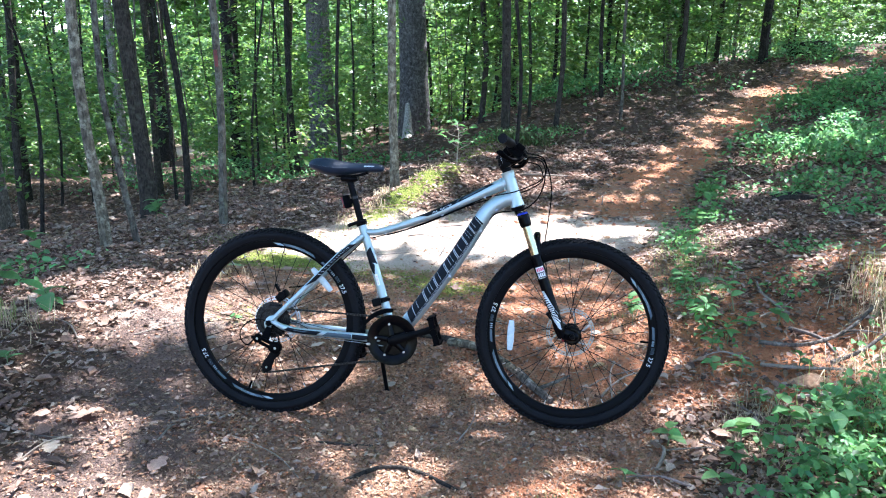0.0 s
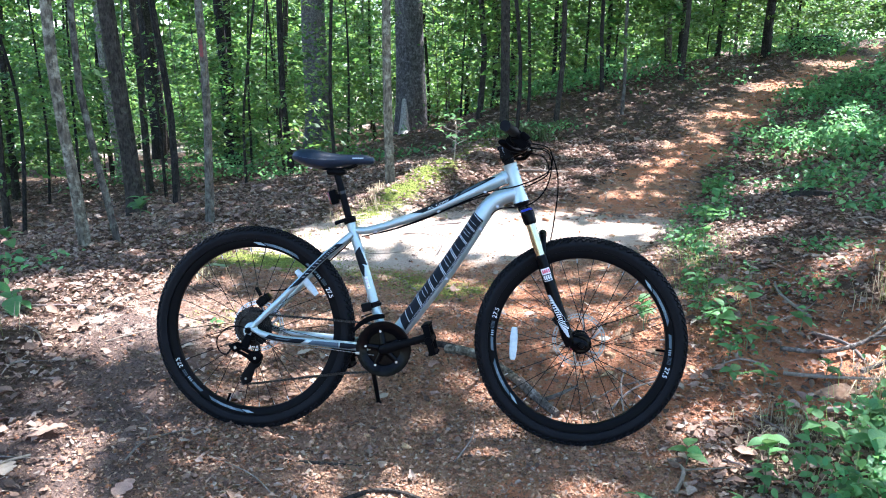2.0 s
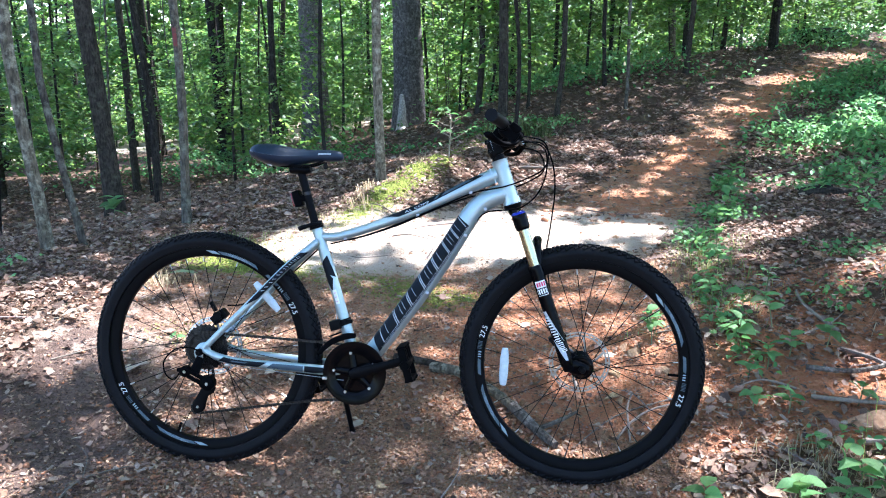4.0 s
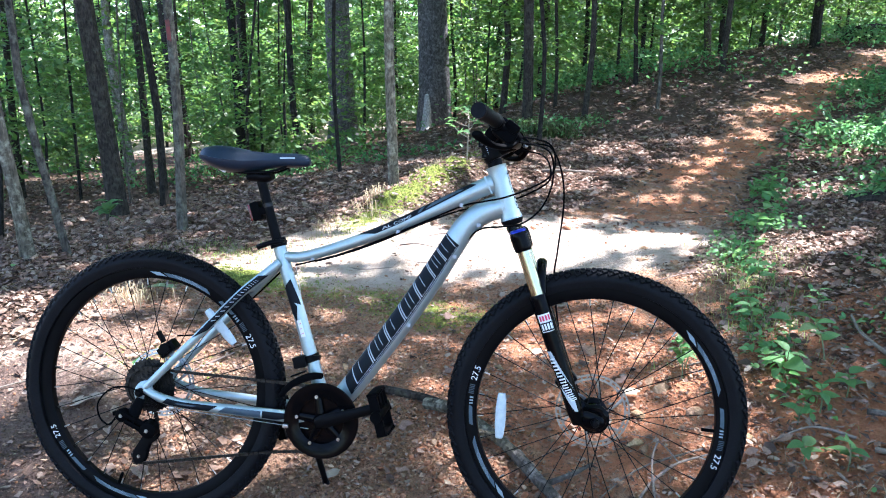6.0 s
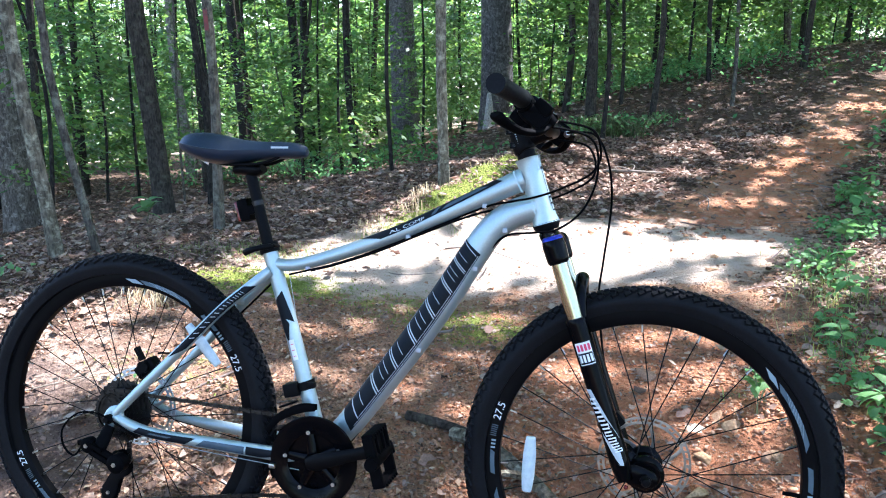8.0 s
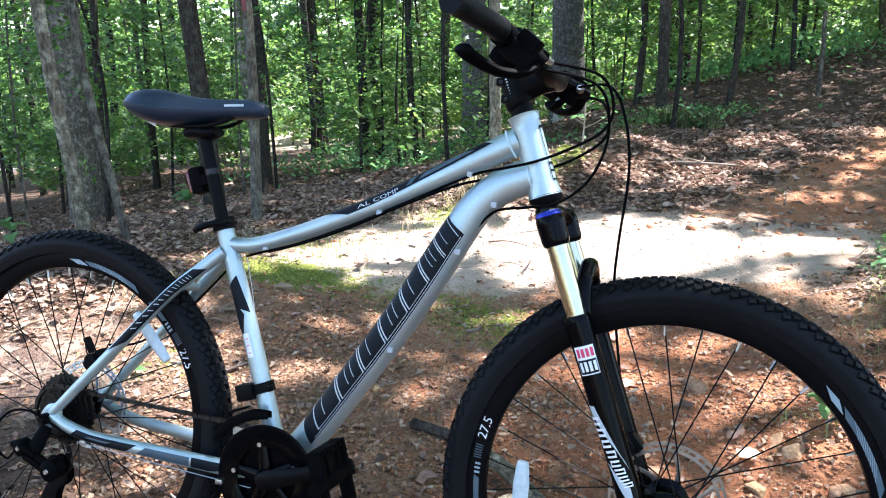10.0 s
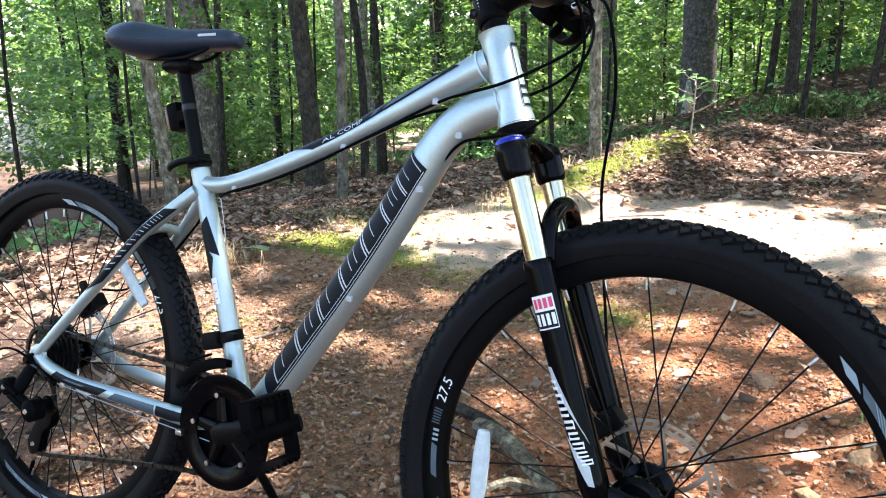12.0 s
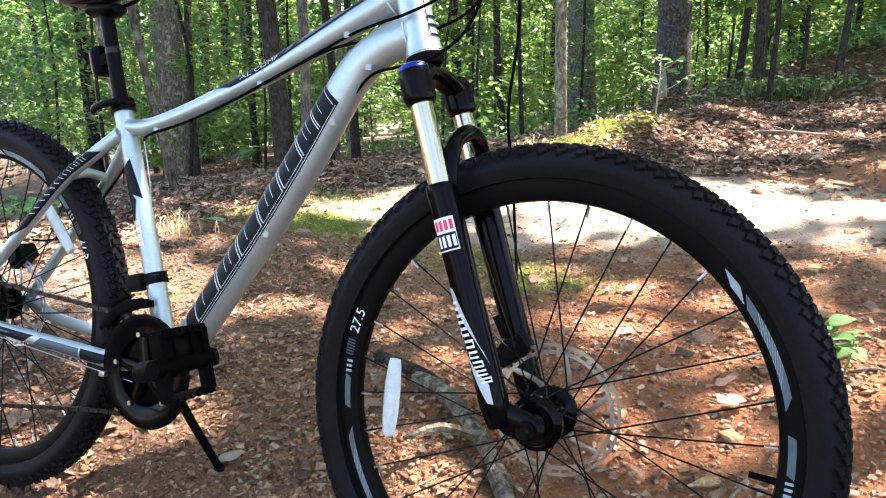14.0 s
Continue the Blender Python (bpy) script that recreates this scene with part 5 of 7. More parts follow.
for sgn in (1, -1):
    g0, g1 = Vector((0.9135, 0.6633, 0.222)), Vector((0.8922, 0.6682, 0.357))
    bm = bmesh.new()
    seq, rr = [], []
    for k in range(19):
        q = g0.lerp(g1, k / 18)
        seq.append(at(q.x, q.y, q.z * sgn))
        rr.append(0.0165 if k in (0, 18) else (0.0158 if k % 2 else 0.0148))
    tube(bm, seq, rr, 18, 1, (1, 0, 0))
    part("grip", bm, rubber, bar, "ribbed black rubber grip")
    bm = bmesh.new()
    tube(bm, [at(0.925, 0.656, 0.152 * sgn), at(0.921, 0.659, 0.178 * sgn)], 0.0175, 16, 1, (1, 0, 0))
    tube(bm, [at(0.932, 0.652, 0.150 * sgn), at(0.952, 0.642, 0.160 * sgn), at(0.962, 0.636, 0.178 * sgn)], [(0.012, 0.010), (0.012, 0.011), (0.009, 0.008)], 12, 4)
    part("brake_perch", bm, gloss_black, bar)
    bm = bmesh.new()
    tube(bm, [at(0.955, 0.640, 0.150 * sgn), at(0.957, 0.640, 0.136 * sgn), at(0.960, 0.639, 0.118 * sgn)], [0.0075, 0.006, 0.0045], 12, 2, (1, 0, 0))
    part("barrel_adjuster", bm, steel, bar, "silver cable adjuster")
    bm = bmesh.new()
    tube(bm, [at(0.956, 0.630, 0.172 * sgn), at(0.940, 0.612, 0.196 * sgn), at(0.914, 0.610, 0.224 * sgn), at(0.892, 0.620, 0.252 * sgn), at(0.881, 0.629, 0.268 * sgn), at(0.878, 0.632, 0.274 * sgn)], [(0.007, 0.010), (0.0075, 0.011), (0.007, 0.011), (0.008, 0.013), (0.009, 0.014), (0.005, 0.009)], 12, 5, (0, 0, 1))
    part("brake_lever", bm, plastic_black, bar)
    bm = bmesh.new()
    tube(bm, [at(0.915, 0.659, 0.190 * sgn), at(0.912, 0.661, 0.212 * sgn)], 0.0172, 16, 1, (1, 0, 0))
    block(bm, at(0.930, 0.640, 0.180 * sgn), (0.054, 0.050, 0.036), Euler((0, radians(38), radians(8 * sgn))).to_matrix(), 0.014)
    tube(bm, [at(0.905, 0.655, 0.196 * sgn), at(0.935, 0.645, 0.186 * sgn), at(0.962, 0.628, 0.172 * sgn)], [(0.012, 0.016), (0.017, 0.019), (0.010, 0.010)], 12, 5, (0, 0, 1))
    block(bm, at(0.902, 0.640, 0.150 * sgn), (0.034, 0.046, 0.030), Euler((0, radians(38), 0)).to_matrix(), 0.012)
    block(bm, at(0.946, 0.652, 0.190 * sgn), (0.034, 0.032, 0.024), Euler((0, radians(38), 0)).to_matrix(), 0.010)
    part("shifter", bm, plastic_black, bar, "black trigger shifter")
    bm = bmesh.new()
    tube(bm, [at(0.926, 0.628, 0.172 * sgn), at(0.912, 0.618, 0.178 * sgn), at(0.902, 0.612, 0.190 * sgn)], [(0.005, 0.008), (0.006, 0.010), (0.004, 0.008)], 12, 5, (0, 0, 1))
    part("shift_lever", bm, plastic_black, bar)

# cables

def cable(*run):
    pipe("cable", run, 0.0023, plastic_black, bike, "black cable housing", n=8, sub=7)


cable((0.941, 0.632, -0.118), (1, 0.625, -0.065), (1.03, 0.57, -0.03), (1.04, 0.49, -0.03), (1.03, 0.38, -0.04), (1.024, 0.3, -0.088), (1.04, 0.18, -0.088), (1.06, 0.095, -0.056))
cable((0.934, 0.632, 0.118), (1, 0.622, 0.06), (1.016, 0.58, 0.02), (1.0, 0.545, 0.026), (0.95, 0.517, 0.031), (0.9, 0.498, 0.032), (0.85, 0.487, 0.026), (0.8, 0.4755, 0.014), (0.7, 0.432, 0.01), (0.6, 0.388, 0.01), (0.5, 0.35, 0.012), (0.42, 0.328, 0.012), (0.38, 0.318, -0.01))
cable((0.916, 0.620, 0.15), (0.998, 0.606, 0.075), (1.012, 0.545, 0.03), (0.99, 0.48, 0.024), (0.945, 0.44, 0.034), (0.895, 0.43, 0.03), (0.84, 0.42, 0.014), (0.8, 0.375, 0.008), (0.75, 0.29, 0.006), (0.69, 0.195, 0.004), (0.6, 0.07, 0.004), (0.52, -0.04, 0.004))
cable((0.924, 0.620, -0.15), (0.99, 0.6, -0.06), (1.005, 0.545, -0.01), (0.96, 0.512, -0.034), (0.905, 0.49, -0.036), (0.85, 0.477, -0.02), (0.78, 0.460, 0.014), (0.69, 0.424, 0.018), (0.59, 0.38, 0.018), (0.5, 0.348, 0.017), (0.44, 0.331, 0.017))
cable((0.06, -0.04, 0.064), (0.01, -0.004, 0.082), (-0.025, 0.011, 0.09), (-0.068, 0.004, 0.092), (-0.102, -0.032, 0.092), (-0.098, -0.07, 0.092), (-0.072, -0.088, 0.092), (-0.052, -0.062, 0.09))
cable((0.335, 0.3, -0.034), (0.22, 0.2, -0.052), (0.11, 0.13, -0.058), (0.04, 0.118, -0.048))
pipe("inner_cable", [(0.380, 0.318, -0.010), (0.400, 0.20, -0.014), (0.404, 0.092, 0.006)], 0.0008, steel, bike, "bare steel cable", n=6)
pipe("inner_cable", [(0.440, -0.076, 0.050), (0.25, -0.056, 0.066), (0.070, -0.042, 0.066)], 0.0009, steel, bike, "bare steel cable", n=6)
for u, v in ((0.083, -0.043), (0.385, -0.069)):
    bm = bmesh.new()
    block(bm, at(u, v, 0.062), (0.014, 0.010, 0.009), None, 0.002)
    part("cable_stop", bm, steel, bike, "silver cable stop")
# kickstand
stand, _ = pipe("kickstand", [(0.405, -0.066, -0.020), (0.408, -0.085, -0.050), (0.413, -0.20, -0.125), (0.419, -0.318, -0.205)], [0.012, 0.0095, 0.0085, 0.008], satin_black, label="black kickstand")
pipe("foot", [(0.4178, -0.300, -0.192), (0.419, -0.318, -0.205), (0.421, -0.336, -0.217)], [0.0100, 0.0125, 0.0145], rubber, stand, n=12, sub=2)
pipe("kickstand_mount", [(0.430, -0.062, -0.012), (0.385, -0.060, -0.012)], [(0.03, 0.010), (0.03, 0.010)], satin_black, n=12, sub=1)


# ---- the wood ----
rs = np.random.RandomState(11)


def leaf_mesh(p, length, width, heading, tilt, droop, rng=rs):
    """Folded leaf blades: four points each, at p, pointing along heading (radians), tilted out of the level."""
    n = len(p)
    d = np.stack([np.cos(heading) * np.cos(droop), np.sin(heading) * np.cos(droop), -np.sin(droop)], -1)
    s = np.stack([-np.sin(heading), np.cos(heading), np.zeros(n)], -1)
    u = np.cross(d, s)
    s = s * np.cos(tilt)[:, None] + u * np.sin(tilt)[:, None]
    L, W = np.asarray(length)[:, None], np.asarray(width)[:, None]
    fold = np.cross(d, s) * (W * 0.18)
    v = np.stack([p, p + d * L * 0.45 + s * W * 0.5 - fold, p + d * L, p + d * L * 0.45 - s * W * 0.5 - fold], 1)
    f = np.arange(4 * n).reshape(n, 4)
    return v.reshape(-1, 3), f


def round_leaves(p, length, width, heading, tilt, droop):
    """Rounder folded blades of six points each, for plants near the viewer."""
    n = len(p)
    d = np.stack([np.cos(heading) * np.cos(droop), np.sin(heading) * np.cos(droop), -np.sin(droop)], -1)
    s = np.stack([-np.sin(heading), np.cos(heading), np.zeros(n)], -1)
    u = np.cross(d, s)
    s = s * np.cos(tilt)[:, None] + u * np.sin(tilt)[:, None]
    L, W = np.asarray(length)[:, None], np.asarray(width)[:, None]
    w = np.cross(d, s)
    v = np.stack([p, p + d * L * 0.22 + s * W * 0.42 + w * W * 0.14, p + d * L * 0.62 + s * W * 0.40 + w * W * 0.10, p + d * L - w * L * 0.12,
                  p + d * L * 0.62 - s * W * 0.40 + w * W * 0.10, p + d * L * 0.22 - s * W * 0.42 + w * W * 0.14], 1)
    b = np.arange(n)[:, None] * 6
    f = np.concatenate([b + np.array((0, 1, 2, 3)), b + np.array((0, 3, 4, 5))])
    return v.reshape(-1, 3), f


def trunk_mesh(bm, x, y, dia, lean, height, wob, rng, flare=1.35, sides=12):
    """A tapered, slightly crooked trunk with a root flare."""
    z0 = float(ground_z(x, y)) - 0.12
    n = 16
    ph = rng.rand(4) * 6.28
    line, radii = [], []
    for i in range(n + 1):
        f = (i / n) ** 1.35
        h = f * height
        line.append(Vector((x + lean[0] * h + wob * math.sin(h * 0.9 + ph[0]) * min(1, h), y + lean[1] * h + wob * math.sin(h * 0.8 + ph[1]) * min(1, h), z0 + h)))
        r = dia / 2 * (1 - 0.55 * f) * (1 + (flare - 1) * math.exp(-h / (0.9 * dia + 0.08)))
        radii.append(r)
    loops = []
    for i, (p, r) in enumerate(zip(line, radii)):
        lp = []
        for k in range(sides):
            a = 2 * math.pi * k / sides
            q = r * (1 + 0.06 * math.sin(3 * a + ph[2] + i * 0.35) + 0.05 * math.sin(5 * a + ph[3]) + (0.16 * math.sin(4 * a + ph[2]) * math.exp(-i * 0.9)))
            lp.append(bm.verts.new(p + Vector((q * math.cos(a), q * math.sin(a), 0))))
        loops.append(lp)
    for a, b in zip(loops, loops[1:]):
        for k in range(sides):
            bm.faces.new((a[k], a[(k + 1) % sides], b[(k + 1) % sides], b[k]))
    bm.faces.new(loops[-1])
    return line


TREES = []


def tree(x, y, dia, lean=(0, 0), mat=None, height=9.0, wob=0.03, label="", seed=0, limbs=2, group="trees of the wood", flare=1.35):
    rng = np.random.RandomState(100 + seed)
    dia = dia * 0.80
    root = tagged(new("tree"), label or "slender dark-barked tree standing in leaf litter", "tree", group)
    root.location = (x, y, float(ground_z(x, y)))
    inv = Matrix.Translation(-root.location)
    bm = bmesh.new()
    line = trunk_mesh(bm, x, y, dia, lean, height, wob, rng, flare, 12 if dia < 0.25 else 18)
    bmesh.ops.transform(bm, matrix=inv, verts=bm.verts[:])
    part("trunk", bm, mat or bark_dark, root)
    for k in range(limbs):
        i = rng.randint(9, 15)
        a = rng.rand() * 6.28
        p = line[i]
        ln = 1.0 + rng.rand() * 1.6
        q = [p, p + Vector((math.cos(a) * ln * 0.4, math.sin(a) * ln * 0.4, ln * 0.28)), p + Vector((math.cos(a) * ln, math.sin(a) * ln, ln * 0.55))]
        bm = bmesh.new()
        tube(bm, [inv @ v for v in q], [dia * 0.16, dia * 0.10, dia * 0.03], 7, 4, (0, 0, 1))
        part("limb", bm, mat or bark_dark, root)
    TREES.append((root, line, dia))
    return root


grey_l = "slim grey tree with lichen-flecked bark"
tree(-2.17, 4.89, 0.085, (0.012, 0.0), bark_warm, 8, 0.07, grey_l, 1, flare=1.25)
tree(-2.00, 5.00, 0.055, (-0.05, 0.02), bark_grey, 7, 0.08, grey_l, 2, flare=1.25)
tree(-2.72, 7.15, 0.19, (-0.045, 0.0), bark_brown, 11, 0.03, "straight brown-barked tree with a mossy foot", 3, 3)
tree(-2.48, 7.55, 0.085, (-0.07, 0.02), bark_dark, 9, 0.05, "", 4)
red_blaze_tree = tree(-1.62, 5.65, 0.075, (-0.012, 0.0), bark_grey, 8, 0.045, "slim tree with a red paint blaze on grey bark", 5, flare=1.3)
tree(-3.50, 13.4, 0.20, (-0.03, 0.0), bark_dark, 11, 0.03, "", 6)
tree(-8.0, 22.9, 0.58, (-0.05, 0.0), bark_dark, 14, 0.05, "thick dark old tree at the edge of the clearing", 7, 4)
tree(-3.42, 23.0, 0.95, (-0.01, 0.0), bark_great, 15, 0.04, "thick grey tree with one sunlit side", 8, 4)
tree(-1.99, 10.9, 0.115, (-0.03, 0.01), bark_dark, 9, 0.05, "", 9)
great_tree = tree(-0.54, 16.5, 0.74, (-0.004, 0.0), bark_great, 17, 0.03, "massive grey furrowed tree with a forked pale root", 10, 5, flare=1.3)
tree(-0.39, 6.82, 0.098, (-0.004, 0.0), bark_warm, 8, 0.02, "slim mottled tree growing from the mossy bank", 11, flare=1.3)
tree(0.81, 9.6, 0.14, (0.0, 0.0), bark_brown, 11, 0.03, "", 12)
tree(1.58, 16.4, 0.21, (0.0, 0.0), bark_dark, 12, 0.04, "", 13)
tree(0.62, 11.6, 0.11, (-0.03, 0.0), bark_brown, 10, 0.10, "crooked thin tree bending over the litter", 14)
tree(1.50, 10.1, 0.08, (0.02, 0.0), bark_brown, 9, 0.06, "", 15)
tree(2.75, 13.0, 0.09, (0.01, 0.0), bark_dark, 9, 0.03, "", 16)
tree(-5.29, 13.2, 0.21, (-0.02, 0.0), bark_snag, 5.2, 0.08, "pale barkless dead snag", 17, 0)
tree(-5.30, 9.0, 0.42, (-0.01, 0.0), bark_pale, 13, 0.03, "stout tree with peeling pale bark patches", 18, 3)
tree(-4.6, 8.4, 0.10, (0.02, 0.02), bark_brown, 9, 0.05, "", 19)
tree(-1.05, 8.3, 0.05, (0.01, 0.0), bark_dark, 6, 0.05, "thin dark understorey tree", 20)
tree(4.6, 15.2, 0.11, (0.02, 0.0), bark_dark, 10, 0.04, "", 23)
tree(3.7, 12.2, 0.10, (0.0, 0.0), bark_brown, 10, 0.04, "", 24)
tree(7.0, 18.9, 0.10, (0.08, 0.0), bark_grey, 9, 0.06, "", 25)
tree(-8.2, 12.4, 0.20, (0.0, 0.0), bark_dark, 11, 0.04, "", 26)
tree(-6.77, 12.6, 0.14, (0.03, 0.0), bark_brown, 10, 0.05, "", 27)
tree(-3.82, 10.5, 0.12, (-0.03, 0.0), bark_brown, 10, 0.05, "", 28)
tree(2.4, 11.6, 0.075, (0.0, 0.0), bark_dark, 9, 0.05, "", 29)
tree(2.15, 14.8, 0.10, (0.0, 0.0), bark_dark, 9, 0.03, "", 30)
# root fork in pale wood, painting the sunlit patch at the trunk's base
for run, rad in ((((-0.10, -0.26, 0.95), (-0.10, -0.31, 0.68), (-0.12, -0.38, 0.34), (-0.12, -0.54, -0.04)), (0.05, 0.08, 0.10, 0.16)), (((-0.04, -0.34, 0.46), (0.0, -0.39, 0.26), (0.06, -0.48, 0.10), (0.14, -0.60, -0.04)), (0.02, 0.035, 0.045, 0.06))):
    bm = bmesh.new()
    tube(bm, [Vector(p) for p in run], list(rad), 11, 5, (1, 0, 0))
    part("root_flare", bm, sunlit_root_wood, great_tree, "pale root fork with the sunlit patch in its colour")
# trees farther in, scattered
fr = np.random.RandomState(5)


def before_great(x, y):
    """Whether a tree here would stand close before one of the great trunks."""
    return any(y < ty + 4 and abs(x - tx * y / ty) < w for tx, ty, w in ((-0.50, 16.5, 1.0), (-3.42, 23.0, 0.7)))


for k in range(84):
    while True:
        yy = fr.uniform(11, 42)
        xx = fr.uniform(-0.95, 0.62) * yy + 0.5
        if abs(xx - trail_x(yy)) > 1.3 and xx < 0.40 * yy + 1.5 and not before_great(xx, yy) and min((math.hypot(xx - t[1][0].x, yy - t[1][0].y) for t in TREES)) > 0.9:
            break
    tree(xx, yy, fr.choice([0.07, 0.09, 0.12, 0.15, 0.2, 0.26]), (fr.uniform(-0.05, 0.05), fr.uniform(-0.03, 0.03)), (bark_dark, bark_brown, bark_dark, bark_grey)[fr.randint(4)],
         fr.uniform(7, 12), fr.uniform(0.02, 0.08), ("slender dark-barked tree deep in the wood", "thin brown tree deep in the wood", "dark young tree deep in the wood", "thin grey tree deep in the wood")[fr.randint(4)], 200 + k, 1, "trees deep in the wood")
for k in range(40):
    while True:
        yy = fr.uniform(8.5, 26)
        xx = fr.uniform(-0.85, 0.42) * yy + 0.3
        if abs(xx - trail_x(yy)) > 1.2 and not before_great(xx, yy) and min((math.hypot(xx - t[1][0].x, yy - t[1][0].y) for t in TREES)) > 0.6:
            break
    tree(xx, yy, fr.choice([0.035, 0.045, 0.055]), (fr.uniform(-0.08, 0.08), fr.uniform(-0.05, 0.05)), (bark_dark, bark_brown, bark_grey)[fr.randint(3)],
         fr.uniform(4.5, 7.5), fr.uniform(0.05, 0.11), "thin crooked young tree in the understorey", 300 + k, 2, "young trees of the understorey")
# unseen trees beside and behind the viewer, added to carry the canopy
for k, (xx, yy, dd) in enumerate(((5.2, 6.0, 0.3), (4.4, 1.2, 0.26), (-5.2, 4.2, 0.24), (-4.4, 0.6, 0.3), (1.8, -3.2, 0.28), (-1.6, -3.6, 0.24), (7.5, 9.5, 0.3), (6.5, 2.8, 0.2), (11.5, 11, 0.26))):
    tree(xx, yy, dd, (0.01, 0), bark_brown, 12, 0.03, "unseen tall brown tree added to carry the canopy", 400 + k, 3, "trees beside the trail")

# canopy: unseen leaves of every crown, added to shade the ground, thinned for sun
# openings in the canopy, by where their sun falls: centre and half widths
SUN_ON_TRAIL = ((0.38, 5.5, 1.1, 0.52), (0.85, 5.42, 0.55, 0.3), (-0.6, 5.16, 0.62, 0.26), (1.25, 5.62, 0.42, 0.2), (1.5, 5.2, 0.2, 0.11), (1.1, 6.02, 0.34, 0.1), (-0.62, 6.62, 0.26, 0.2), (-0.42, 6.35, 0.42, 0.42), (-0.1, 6.95, 0.36, 0.26), (-0.55, 5.85, 0.26, 0.3), (1.75, 6.75, 0.24, 0.12), (2.1, 7.9, 0.2, 0.14), (2.6, 8.6, 0.3, 0.17), (3.3, 9.6, 0.38, 0.2), (4.4, 11.3, 0.55, 0.34), (6.2, 13.2, 0.7, 0.42), (-8.0, 25.0, 3.5, 2.1), (-1.9, 9.4, 0.6, 0.25), (1.9, 5, 0.3, 0.32), (2.6, 6.4, 0.36, 0.3), (3.6, 7.6, 0.55, 0.45), (-0.3, 8.3, 0.5, 0.12), (-1.6, 10.5, 0.5, 0.3), (0.95, 7.0, 0.4, 0.16), (1.3, 7.6, 0.36, 0.16), (0.45, 7.1, 0.4, 0.2), (0.75, 8.0, 0.4, 0.2), (0.85, 7.35, 0.35, 0.2), (1.5, 8.4, 0.4, 0.2), (2, 7.2, 0.16, 0.1), (1.7, 8, 0.3, 0.13), (0.75, 6.6, 0.3, 0.1), (-0.5, 6, 0.22, 0.4))
SUN_NEAR_BIKE = ((-0.78, 4.98, 0.42, 0.18), (0.2, 4.97, 0.4, 0.12), (-1.5, 3.86, 0.48, 0.36), (-1.42, 3.46, 0.36, 0.28), (-1.14, 3.7, 0.3, 0.3), (-0.9, 3.6, 0.34, 0.2), (-1.95, 3.9, 0.3, 0.2), (-1.32, 2.27, 0.5, 0.28), (1, 2.93, 0.25, 0.2), (-0.07, 2.25, 0.27, 0.17), (0.62, 2.36, 0.14, 0.09), (0.85, 3.45, 0.2, 0.1), (-1.22, 4.68, 0.2, 0.2), (0.25, 2.05, 0.2, 0.1), (-0.12, 2.67, 0.1, 0.06), (0.52, 4.1, 0.14, 0.07), (1.5, 2.2, 0.4, 0.2), (1.75, 3, 0.22, 0.18), (1.3, 3.5, 0.1, 0.12), (2.1, 3.6, 0.3, 0.3), (-1.9, 2.3, 0.3, 0.2), (1.1, 4.95, 0.3, 0.15), (1.58, 4.72, 0.25, 0.2), (1.0, 4.4, 0.2, 0.1), (0.3, 4.3, 0.22, 0.08), (-0.6, 3.25, 0.16, 0.1), (0.9, 3.9, 0.15, 0.1), (1.06, 3.3, 0.2, 0.1), (-1.44, 4.62, 0.2, 0.14))
cr = np.random.RandomState(21)
N = 205000
cp = np.stack([cr.uniform(-9, 17, N), cr.uniform(-5, 30, N), cr.uniform(5.2, 9.0, N)], -1)
cp[:, 2] += 2.2 * np.clip((15 - cp[:, 1]) / 4, 0, 1)
sd = np.array(SUN_DIR)
hit = cp[:, :2] - sd[:2] / sd[2] * (cp[:, 2] - 0.2)[:, None]
keep = np.ones(N, bool)
for gx0, gy0, rx, ry in SUN_ON_TRAIL + SUN_NEAR_BIKE:
    wav = 1 + 0.25 * vnoise(hit[:, 0], hit[:, 1], 5.0, 8) + 0.14 * vnoise(hit[:, 0], hit[:, 1], 13.0, 15)
    keep &= ((hit[:, 0] - gx0) / rx) ** 2 + ((hit[:, 1] - gy0) / ry) ** 2 > wav ** 2
# leaf density shaped by how bright each stretch of ground should be
near = np.interp(hit[:, 0], (-1.2, -0.6, 0.4, 0.8), (0.72, 0.58, 0.55, 0.47)) * np.interp(hit[:, 1], (0.6, 1.6), (0.30, 1.0)) * (1 - 0.36 * bell(hit[:, 0], hit[:, 1], 0.3, 2.3, 0.6, 0.38) - 0.34 * bell(hit[:, 0], hit[:, 1], -0.15, 3.08, 0.4, 0.28))
dens = np.interp(hit[:, 1], (3.9, 4.6, 6.0, 12.5, 14.5), (0.0, 0.93, 0.93, 0.86, 0.26)) + near * np.clip((4.6 - hit[:, 1]) / 0.7, 0, 1)
deep = np.clip((hit[:, 1] - 11.0) / 2.5, 0, 1)
dens = dens * (1 - deep) + deep * np.clip(0.45 - 1.5 * vnoise(hit[:, 0], hit[:, 1], 0.45, 19) + 0.55 * bell(hit[:, 0], hit[:, 1], -3.0, 17, 3.8, 7) + 0.25 * bell(hit[:, 0], hit[:, 1], -7.5, 18, 4.0, 7) - 0.4 * bell(hit[:, 0], hit[:, 1], 3.5, 16, 3.5, 5), 0.04, 0.97)
near_spot = bell(hit[:, 0], hit[:, 1], 0.8, 3.6, 0.4, 0.4)
slope = bell(hit[:, 0], hit[:, 1], 1.6, 8.4, 1.4, 2.2)
